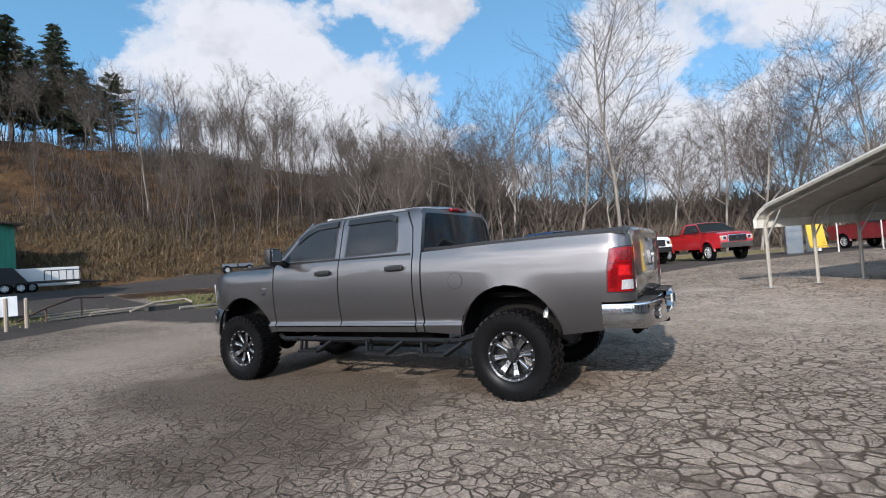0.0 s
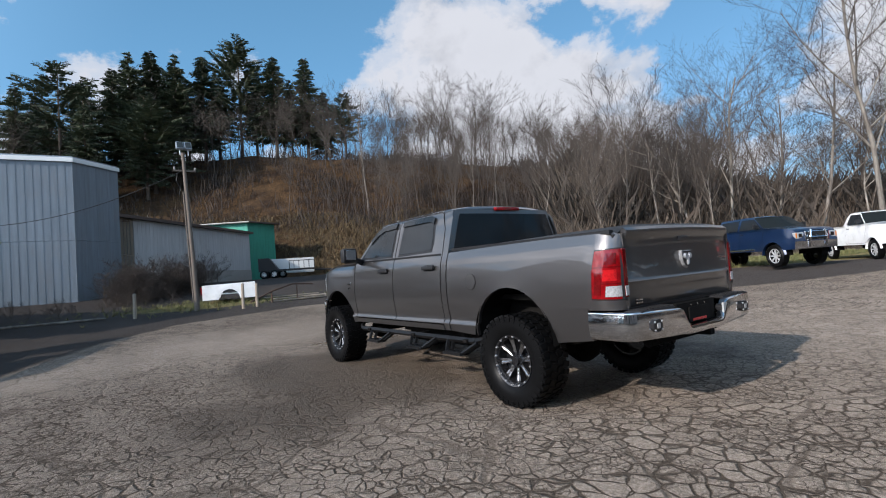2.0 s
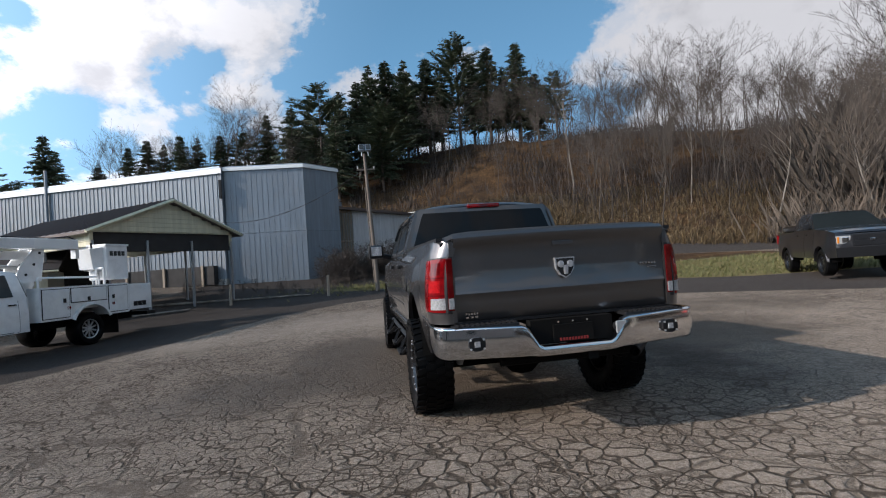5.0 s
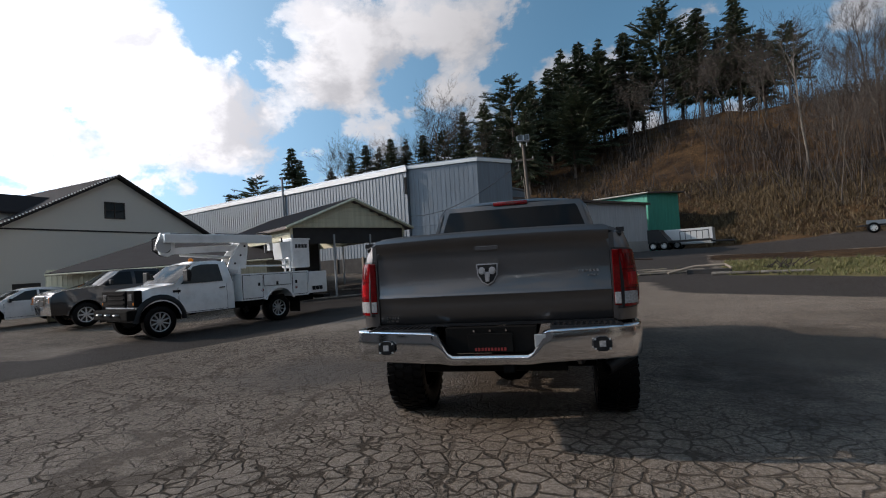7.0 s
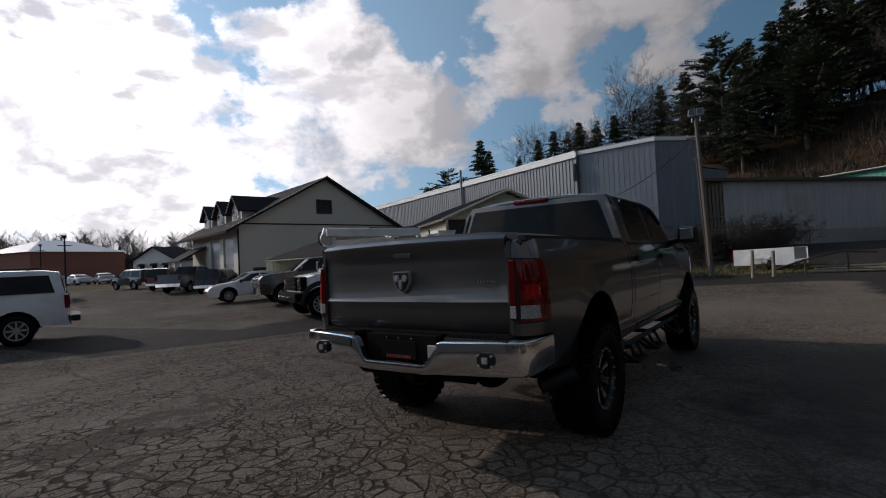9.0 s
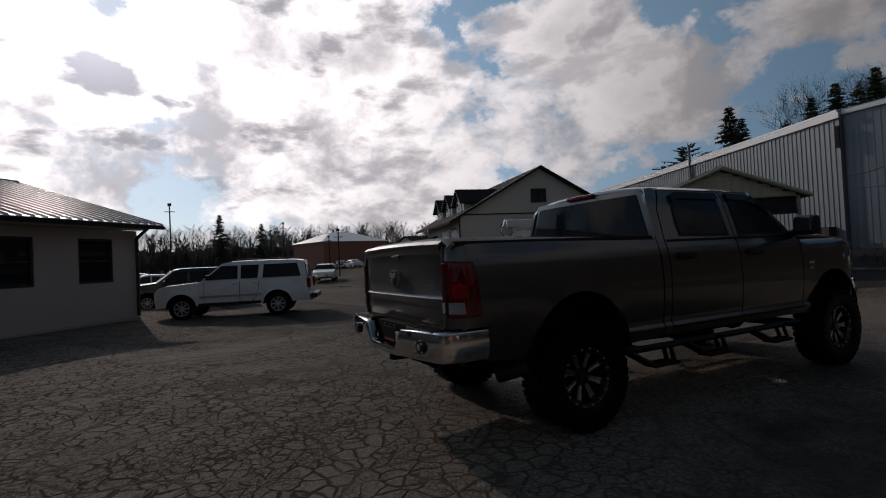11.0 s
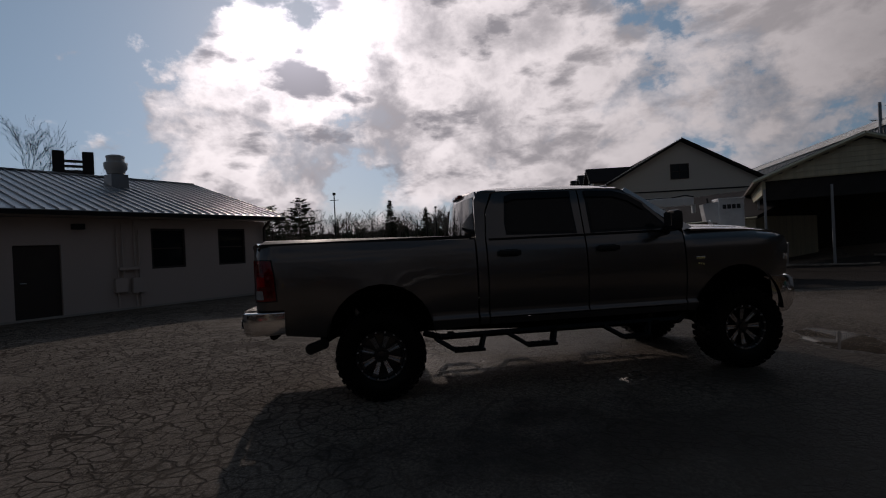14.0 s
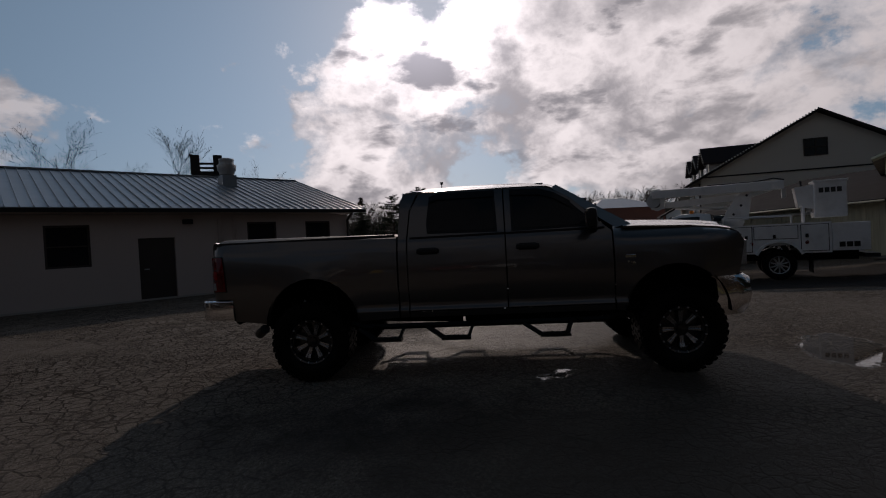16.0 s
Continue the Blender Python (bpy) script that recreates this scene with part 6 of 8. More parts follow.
        part("shock", rod(B(), (s * 0.62, -0.12, 0.42), (s * 0.50, -0.25, 0.90), 0.032), M["steel"], T)
    b = rod(B(), (-0.78, 0, 0.42), (0.78, 0, 0.42), 0.055, seg=12)
    bmesh.ops.create_icosphere(b, subdivisions=2, radius=0.19, matrix=Matrix.Translation((0.0, 0.0, 0.43)))
    part("rear_axle", b, M["under"], T, smooth=50)
    b = rod(B(), (-0.78, 3.795, 0.42), (0.78, 3.795, 0.42), 0.05, seg=12)
    bmesh.ops.create_icosphere(b, subdivisions=2, radius=0.16, matrix=Matrix.Translation((-0.25, 3.795, 0.43)))
    part("front_axle", b, M["under"], T, smooth=50)
    part("exhaust", pipe(B(), ((0.62, 1.6, 0.56), (0.62, 0.6, 0.60), (0.66, -0.42, 0.62), (0.78, -0.54, 0.57)), 0.045, 10), M["under"], T)
    tip = lathe(B(), ((-0.14, 0.050), (0.12, 0.054), (0.125, 0.047), (-0.1, 0.042)), 16, "y")
    part("exhaust_tip", tip, M["trim_black"], T, smooth=50, at=pose(0.87, -0.60, 0.525, -18, 0, 128))
    part("floor_pan", box(B(), (0, 2.2, 0.66), (1.7, 2.5, 0.06)), M["under"], T)
    part("transmission", box(B(), (0, 2.4, 0.52), (0.4, 1.6, 0.22), bevel=0.05), M["under"], T)
    part("fuel_tank", box(B(), (-0.55, 1.6, 0.54), (0.35, 1.2, 0.24), bevel=0.05), M["under"], T)
    part("engine_bay", box(B(), (0, 3.85, 0.95), (1.2, 1.0, 0.5)), M["under"], T)
    wm = wheel_meshes(0.424, 0.312, 0.236)
    for s in (-1, 1):
        for y in (AX_R, AX_F):
            put_wheel(wm, T, pose(s * 0.885, y, 0.420, 0, 0, 0 if s > 0 else 180) @ pose(0, 0, 0, 17 * (y + 1) + s * 9), "black off-road wheel with machined split spokes")
    return T


grey_pickup()

# ---- other vehicles ----
def plain_wheel(R, width, rim, paint, spokes=6):
    h = width / 2
    bm = B()
    lathe(bm, ((-h * 0.7, rim), (-h, rim * 1.15), (-h, R * 0.9), (-h * 0.75, R), (h * 0.75, R), (h, R * 0.9), (h, rim * 1.15), (h * 0.7, rim)), 28)
    for f in [f for f in bm.faces if len(f.verts) > 8]:
        bm.faces.remove(f)
    tyre = finish(bm, "tyre", M["rubber"], 40)
    bm = B()
    lathe(bm, ((h * 0.72, rim * 1.02), (h * 0.66, rim * 0.9), (h * 0.2, rim * 0.84), (h * 0.2, 0.02)), 24)
    for f in [f for f in bm.faces if len(f.verts) > 8 and f.calc_center_median().x > h * 0.5]:
        bm.faces.remove(f)
    rim_ = finish(bm, "rim", M["rim_black"], 35)
    spoke = finish(box(B(), (h * 0.5, 0, rim * 0.55), (0.04, rim * (0.46 if paint is M["silver_sheet"] else 1.5 / spokes), rim * 0.68), bevel=0.012), "spoke", paint)
    disc = 2.2 if paint is M["silver_sheet"] else 1.0
    cap = finish(lathe(B(), ((h * 0.2, rim * 0.28 * disc), (h * 0.62, rim * 0.25 * disc), (h * 0.66, 0.01)), 14), "hub_cap", paint, 35)
    bm = B()
    lathe(bm, ((h * 0.60, rim * 0.90), (h * 0.74, rim * 0.93), (h * 0.78, rim * 1.0), (h * 0.72, rim * 1.04)), 28)
    for f in [f for f in bm.faces if len(f.verts) > 8]:
        bm.faces.remove(f)
    lip = finish(bm, "rim_lip", paint, 40)
    return [("tyre", tyre, 0), ("rim", rim_, 0), ("rim_lip", lip, 0), ("hub_cap", cap, 0)] + [("spoke", spoke, 360 * i / spokes) for i in range(spokes)]


def vehicle(name, label, category, m, paint, top, axles, R, W, windows, doors, sill=0.42, belt=1.1, lean=0.36, rim=None, rim_mat=None,
            group="", lamps=True, mirror=None, arch_gap=0.09, dark=None, wheel_w=0.24, glass="glass_pale", screen="glass_screen", spokes=8, flare=False):
    """A parked road vehicle. top runs along the side view from the front foot to the rear foot: y, z and the name of the
    piece that spans the width from there to the next point."""
    T = empty(name, m, label, category, group)
    half = W / 2
    ends = (top[0][0], top[-1][0])

    def fn(y, z):
        w = half - 0.05 * ((z - 0.8) / 0.5) ** 2 * (1 if z < belt else 0) - (0.02 if z >= belt else 0)
        if z > belt:
            w -= (z - belt) * lean
        if z > crest - 0.16:
            w -= 2.6 * (z - crest + 0.16) ** 2
        w -= 0.10 * smooth01((y - (ends[0] - 0.55)) / 0.55) ** 2 + 0.06 * smooth01(((ends[1] + 0.4) - y) / 0.4) ** 2
        for a in axles:
            r = math.hypot(y - a, z - R)
            w += 0.03 * math.exp(-((r - R - arch_gap) / 0.10) ** 2) if z > R * 0.7 else 0
        return w
    crest = max(z for _, z, _ in top)
    low = []
    for a in sorted(axles):
        low += arch(a, R * 1.02, R + arch_gap, sill, 10, True)
    side = [(y, z) for y, z, _ in top] + low
    for s in (-1, 1):
        part("side_panel", panel(side, s, fn, 0.16, 0.02), paint, T, smooth=40)
        for out in doors:
            d = part("door", panel(out, s, lambda y, z: fn(y, z) + 0.007, 0.2, 0.02), paint, T, smooth=40)
            part("door_seam", panel([(y, min(z, max(p[1] for p in out) - 0.04)) for y, z in inset(out, -0.013)], s, lambda y, z: fn(y, z) + 0.002, 0.2, 0.02), M["trim_black"], d, smooth=40)
            yc = min(p[0] for p in out) + 0.14
            part("door_handle", box(B(), (s * (fn(yc, belt - 0.14) + 0.02), yc, belt - 0.14), (0.03, 0.16, 0.03)), M["trim_black"] if dark is None else dark, d)
        for out in windows:
            part("window", panel(out, s, lambda y, z: fn(y, z) + 0.010, 0.2, 0.01), M[glass], T, smooth=40)
        for a in axles:
            b = B()
            rows = [[(s * x, a + (R + arch_gap + 0.01) * math.cos(math.pi * k / 12), R * 1.02 + (R + arch_gap + 0.01) * math.sin(math.pi * k / 12)) for k in range(13)] for x in (half - 0.04, half - 0.38)]
            grid_sheet(b, rows)
            b.faces.new([b.verts.new(p) for p in rows[1]])
            part("wheel_liner", b, M["under"], T)
            if flare:
                b = B()
                r0 = R + arch_gap
                grid_sheet(b, [[(s * (half + x), a + (r0 + d) * math.cos(q), R * 1.02 + (r0 + d) * math.sin(q)) for q in [0.05 + (math.pi - 0.1) * k / 14 for k in range(15)]] for x, d in ((-0.06, -0.005), (0.015, 0.0), (0.02, 0.03), (-0.03, 0.085))])
                part("fender_flare", thicken(b, 0.012), paint, T, smooth=50)
        if mirror:
            mo = part("mirror", box(B(), (s * (half + 0.10), mirror[0], mirror[1]), (0.2, 0.09, 0.16), bevel=0.03), M["trim_black"], T)
            part("mirror_arm", rod(B(), (s * (half - 0.1), mirror[0], mirror[1] - 0.06), (s * (half + 0.03), mirror[0], mirror[1] - 0.04), 0.025), M["trim_black"], mo)
    kinds = {"windshield": M[screen], "rear_window": M[glass], "bumper": M["chrome"] if dark is None else dark,
             "bed_cover": M["under"]}
    for (y0, z0, k), (y1, z1, _) in zip(top, top[1:]):
        if not k:
            continue
        b = B()
        rows = []
        for f in (0.0, 0.5, 1.0):
            y, z = y0 + (y1 - y0) * f, z0 + (z1 - z0) * f
            w = fn(y, z)
            nrm = Vector((y1 - y0, z1 - z0)).normalized()
            row = []
            for j in range(-6, 7):
                c = 0.05 * (1 - (j / 6) ** 2)
                row.append((j / 6 * w, y + (nrm.y * -c if False else (c if k in ("windshield", "grille", "bumper") and y > (ends[0] + ends[1]) / 2 else (-c if k in ("rear_window", "tailgate", "bumper") else 0))), z + (c * 0.6 if k in ("hood", "roof", "trunk") else 0)))
            rows.append(row)
        grid_sheet(b, rows)
        part(k, thicken(b, 0.015), kinds.get(k, paint), T, smooth=45)
    part("floor_pan", box(B(), (0, (ends[0] + ends[1]) / 2, sill + 0.06), (W - 0.5, ends[0] - ends[1] - 0.6, 0.1)), M["under"], T)
    wm = plain_wheel(R, wheel_w, rim or R * 0.62, rim_mat or M["wheel_silver"], spokes)
    for s in (-1, 1):
        for a in axles:
            put_wheel(wm, T, pose(s * (half - wheel_w / 2 - 0.01), a, R, 0, 0, 0 if s > 0 else 180))
    if lamps:
        zt = [z for y, z, k in top if k == "hood"][0]
        yf = ends[0]
        gz, gh = zt - 0.19, min(0.36, max(0.16, (zt - 0.55) * 0.6))
        gr = part("grille_frame", box(B(), (0, yf + 0.055, gz), (W * 0.50, 0.07, gh), bevel=0.025), M["chrome"] if dark is None else dark, T)
        for k in range(2):
            for x in (-1, 1):
                part("grille_opening", box(B(), (x * W * 0.12, yf + 0.093, gz + (k - 0.5) * gh * 0.46), (W * 0.215, 0.012, gh * 0.36), bevel=0.004), M["trim_black"], gr)
        for s in (-1, 1):
            h = part("head_lamp", box(B(), (s * (half - 0.30), yf - 0.03, zt - 0.17), (0.36, 0.15, gh * 0.66), bevel=0.03), M["clear_lens"], T)
            part("lamp_bowl", box(B(), (s * (half - 0.33), yf + 0.048, zt - 0.17), (0.16, 0.02, gh * 0.42), bevel=0.01), M["chrome"], h)
            part("turn_lens", box(B(), (s * (half - 0.16), yf + 0.030, zt - 0.17), (0.05, 0.04, gh * 0.5), bevel=0.008), M["amber_lens"], h)
            part("tail_lamp", box(B(), (s * (half - 0.09), ends[1] + 0.06, belt - 0.22), (0.10, 0.12, 0.34), bevel=0.02), M["red_lens"], T)
        part("badge", box(B(), (0, yf + 0.105, gz), (0.12, 0.02, 0.07), bevel=0.01), M["chrome"], gr)
    return T


def pickup_specs(wb, lift=0.0, crew=True, front=0.95, rear=1.15):
    """The side view of a pickup: its top line, windows and doors."""
    k = lift
    back = 0.92 if crew else 1.35
    cowl, crown = wb - 0.42, wb - 1.12
    top = ((wb + front, 0.42 + k, "bumper"), (wb + front + 0.03, 0.70 + k, "grille"), (wb + front + 0.01, 0.98 + k, "grille"), (wb + front - 0.04, 1.09 + k, "hood"), (wb + front - 0.12, 1.15 + k, "hood"), (wb + front - 0.35, 1.21 + k, "hood"), (cowl + 0.2, 1.28 + k, "hood"), (cowl, 1.31 + k, "windshield"),
           (crown, 1.80 + k, "roof"), (crown - 0.2, 1.835 + k, "roof"), (crown - 0.5, 1.845 + k, "roof"), (back + 0.22, 1.83 + k, "rear_window"), (back, 1.30 + k, "bed_cover"), (-rear + 0.03, 1.29 + k, "tailgate"), (-rear, 0.66 + k, "bumper"), (-rear - 0.08, 0.44 + k, None))
    z0, z1 = 1.31 + k, 1.74 + k
    if crew:
        mid = (back + cowl) / 2 + 0.02
        wins = ([(mid + 0.06, z0), (cowl - 0.12, z0), (crown + 0.05, z1), (mid + 0.06, z1 + 0.02)], [(back + 0.25, z0), (mid - 0.06, z0), (mid - 0.06, z1 + 0.02), (back + 0.32, z1)])
        doors = ([(mid + 0.01, 0.47 + k), (cowl - 0.12, 0.47 + k), (cowl - 0.12, 1.26 + k), (mid + 0.01, 1.26 + k)], [(back + 0.16, 0.64 + k), (back + 0.3, 0.47 + k), (mid - 0.01, 0.47 + k), (mid - 0.01, 1.26 + k), (back + 0.16, 1.26 + k)])
    else:
        wins = ([(back + 0.30, z0), (cowl - 0.12, z0), (crown + 0.05, z1), (back + 0.34, z1 + 0.02)],)
        doors = ([(back + 0.16, 0.47 + k), (cowl - 0.12, 0.47 + k), (cowl - 0.12, 1.26 + k), (back + 0.16, 1.26 + k)],)
    return dict(top=top, windows=wins, doors=doors, axles=(0.0, wb), sill=0.40 + k, belt=1.28 + k, mirror=(cowl - 0.3, 1.42 + k), flare=True, glass="glass")


def ground_pose(x, y, turn):
    return pose(x, y, height(x, y), 0, 0, turn)


def parked_pickups():
    g = "pickups parked beyond the grass"
    t = vehicle("pickup_truck", "lifted blue crew-cab pickup with chrome grille guard", "truck", ground_pose(20.94, 8.09, 151), M["blue_paint"], R=0.45, W=2.0, group=g, wheel_w=0.33, rim_mat=M["wheel_silver"], **pickup_specs(4.25, 0.26))
    b = B()
    for x in (-0.35, 0.35):
        pipe(b, ((x, 5.28, 0.75), (x, 5.36, 1.1), (x * 0.8, 5.32, 1.38)), 0.035, 8)
    pipe(b, ((-0.35, 5.36, 1.1), (0.35, 5.36, 1.1)), 0.03, 8)
    part("grille_guard", b, M["chrome"], t)
    for s in (-1, 1):
        part("step_rail", rod(B(), (s * 0.98, 0.7, 0.74), (s * 0.98, 3.3, 0.74), 0.05), M["chrome"], t)
    vehicle("pickup_truck", "white regular-cab pickup with dark grille", "truck", ground_pose(26.17, 4.41, 130), M["white_paint"], R=0.42, W=2.0, group=g, dark=M["trim_black"], **pickup_specs(3.55, 0.24, False))
    vehicle("pickup_truck", "bright red regular-cab pickup with chrome front", "truck", ground_pose(28.1, 0.65, 126), M["red_paint"], R=0.46, W=2.0, group=g, **pickup_specs(3.75, 0.24, False))
    b = vehicle("pickup_truck", "black double-cab pickup with oversize tyres", "truck", ground_pose(14.94, 10.8, 150.6), M["black_paint"], R=0.41, W=1.9, group=g, dark=M["trim_black"], wheel_w=0.3, rim_mat=M["rim_black"], **pickup_specs(3.24, 0.14, True, 0.9, 1.1))
    part("bed_cap", box(B(), (0, -0.1, 1.55), (1.5, 1.7, 0.2), bevel=0.06), M["black_paint"], b)
    vehicle("pickup_truck", "dark crew-cab pickup with chrome bumper", "truck", ground_pose(-14.6, 12.9, 155.8), M["black_paint"], R=0.41, W=2.0, **pickup_specs(3.57, 0.05))
    t = vehicle("plow_truck", "maroon pickup carrying a faded red snow plow", "truck", ground_pose(33.5, -8.6, 120), M["maroon_paint"], R=0.42, W=2.0, **pickup_specs(3.5, 0.15, False))
    b = B()
    grid_sheet(b, [[(x, 5.0 + 0.22 * math.cos(a), 0.55 + 0.4 * math.sin(a)) for x in (-1.25, -0.4, 0.4, 1.25)] for a in (-1.3, -0.7, 0, 0.7, 1.3)])
    part("plow_blade", thicken(b, 0.03), M["plow_red"], t)
    part("plow_light_bar", box(B(), (0, 4.75, 1.35), (1.5, 0.12, 0.14)), M["clear_lens"], t)
    part("plow_frame", box(B(), (0, 4.8, 0.8), (0.8, 0.2, 0.9)), M["trim_black"], t)


parked_pickups()


def suv_specs(wb, h=1.85, front=0.88, rear=1.05, quarter=True, hood=1.06, tail=0.22, waist=0.62, set_back=0.38):
    cowl, crown, z0 = wb - set_back, wb - set_back - 0.65, h * waist
    top = ((wb + front, 0.42, "bumper"), (wb + front + 0.03, 0.66, "grille"), (wb + front + 0.01, hood - 0.20, "grille"), (wb + front - 0.05, hood - 0.10, "hood"), (wb + front - 0.14, hood - 0.04, "hood"), (wb + front - 0.4, hood + 0.01, "hood"), (cowl + 0.25, hood + 0.06, "hood"), (cowl, hood + 0.09, "windshield"), (crown, h - 0.07, "roof"),
           (crown - 0.25, h - 0.02, "roof"), (crown - 0.8, h, "roof"), (-rear + tail + 0.33, h - 0.02, "roof"), (-rear + tail, h - 0.07, "rear_window"), (-rear + 0.03, z0 - 0.05, "tailgate"), (-rear, 0.60, "bumper"), (-rear - 0.06, 0.42, None))
    z0, z1 = z0, h - 0.14
    a, b_, c = cowl - 0.12, crown - 0.25, 0.62
    wins = [[(b_ - 0.25, z0), (a, z0), (crown + 0.02, z1), (b_ - 0.25, z1)], [(c, z0), (b_ - 0.35, z0), (b_ - 0.35, z1), (c - 0.05, z1)]]
    if quarter:
        wins.append([(-rear + 0.24, z0), (c - 0.16, z0), (c - 0.2, z1), (-rear + tail + 0.20, z1)])
    doors = ([(b_ - 0.30, 0.5), (a, 0.5), (a, z0 - 0.05), (b_ - 0.30, z0 - 0.05)], [(c + 0.02, 0.72), (c + 0.2, 0.5), (b_ - 0.32, 0.5), (b_ - 0.32, z0 - 0.05), (c - 0.05, z0 - 0.05)])
    return dict(top=top, windows=wins, doors=doors, axles=(0.0, wb), sill=0.44, belt=z0 - 0.02, mirror=(a - 0.15, z0 + 0.08), lean=0.28)


def sedan_specs(wb=2.7):
    top = ((wb + 0.86, 0.26, "bumper"), (wb + 0.92, 0.42, "bumper"), (wb + 0.91, 0.58, "grille"), (wb + 0.84, 0.70, "hood"), (wb + 0.70, 0.78, "hood"), (wb + 0.35, 0.87, "hood"), (wb - 0.15, 0.94, "hood"), (wb - 0.30, 0.97, "windshield"), (wb - 0.95, 1.36, "roof"),
           (wb - 1.2, 1.42, "roof"), (wb - 1.7, 1.44, "roof"), (0.5, 1.41, "roof"), (0.2, 1.33, "rear_window"), (-0.45, 1.06, "trunk"), (-0.85, 1.02, "trunk"), (-0.97, 0.94, "tailgate"), (-1.0, 0.62, "bumper"), (-1.02, 0.45, "bumper"), (-0.95, 0.26, None))
    wins = ([(1.25, 0.98), (wb - 0.5, 0.97), (wb - 1.08, 1.32), (1.25, 1.36)], [(0.2, 0.98), (1.17, 0.98), (1.17, 1.36), (0.42, 1.29)])
    doors = ([(1.2, 0.36), (wb - 0.4, 0.36), (wb - 0.4, 0.92), (1.2, 0.92)], [(0.30, 0.55), (0.42, 0.36), (1.18, 0.36), (1.18, 0.92), (0.15, 0.92)])
    return dict(top=top, windows=wins, doors=doors, axles=(0.0, wb), sill=0.28, belt=0.95, mirror=(wb - 0.55, 1.0))


def parked_cars():
    t = vehicle("sport_utility", "white full-size four-door utility wagon with alloy wheels", "car", ground_pose(-14.12, 0.30, 162), M["white_paint"], R=0.375, W=1.96, dark=M["silver_paint"], glass="glass", **suv_specs(2.97, 1.83, 0.80, 1.0, hood=1.11, tail=0.16, waist=0.685, set_back=0.58))
    for s in (-1, 1):
        part("roof_rail", rod(B(), (s * 0.62, -0.5, 1.87), (s * 0.62, 1.3, 1.87), 0.025), M["trim_black"], t)
        part("side_moulding", box(B(), (s * 0.985, 1.45, 0.72), (0.03, 1.9, 0.07)), M["silver_paint"], t)
        part("sill_trim", box(B(), (s * 0.955, 1.5, 0.47), (0.05, 1.95, 0.10)), M["trim_black"], t)
    for y in (-0.2, 0.8):
        part("roof_bar", rod(B(), (-0.62, y, 1.88), (0.62, y, 1.88), 0.02), M["trim_black"], t)
    part("step_bumper", box(B(), (0, -1.17, 0.58), (1.8, 0.20, 0.16), bevel=0.03), M["trim_black"], t)
    vehicle("minivan", "dark minivan parked beyond the white wagon", "car", ground_pose(-21.5, -1.2, 186), M["black_paint"], R=0.34, W=1.95, glass="glass", **suv_specs(3.0, 1.72))
    g = "cars parked along the service building"
    vehicle("sport_utility", "silver compact utility wagon with roof rails", "car", ground_pose(-17.6, 15.0, 157), M["silver_paint"], R=0.35, W=1.85, group=g, **suv_specs(2.7, 1.68))
    vehicle("small_car", "small orange hatchback nose between parked cars", "car", ground_pose(-18.9, 14.2, 157), M["orange_paint"], R=0.31, W=1.7, group=g, **suv_specs(2.5, 1.5, 0.8, 0.8))
    vehicle("sedan", "white compact sedan with sloping roof", "car", ground_pose(-20.0, 12.65, 157), M["white_paint"], R=0.33, W=1.8, group=g, **sedan_specs())
    vehicle("sport_utility", "blue compact utility wagon with dark windows", "car", ground_pose(-29.6, 14.4, 38), M["blue_paint"], R=0.34, W=1.8, group=g, **suv_specs(2.6, 1.65))
    vehicle("pickup_truck", "weathered grey-blue crew-cab pickup", "truck", ground_pose(-34.6, 14.6, 30), M["slate_paint"], R=0.39, W=1.95, group=g, **pickup_specs(3.5, 0.05))
    vehicle("sport_utility", "boxy maroon off-road wagon, far off", "car", ground_pose(-39.8, 16.0, 40), M["maroon_paint"], R=0.40, W=1.8, group=g, **suv_specs(2.6, 1.8))
    vehicle("sport_utility", "boxy black off-road wagon, far off", "car", ground_pose(-46.0, 17.2, 100), M["black_paint"], R=0.38, W=1.8, group=g, **suv_specs(2.6, 1.8))
    vehicle("sedan", "small pale sedan crossing the far yard", "car", ground_pose(-40.0, 8.6, 250), M["white_paint"], R=0.31, W=1.75, **sedan_specs())
    for i, (x, y, a, c) in enumerate(((-72, 24, 80, "silver_paint"), (-77, 23.0, 95, "white_paint"), (-82, 22, 85, "black_paint"), (-30, -3.2, 185, "white_paint"), (-34, -4.5, 170, "silver_paint"))):
        vehicle("sedan", "far parked sedan in the street lot", "car", ground_pose(x, y, a), M[c], R=0.32, W=1.78, group="far parked cars", **sedan_specs())


parked_cars()


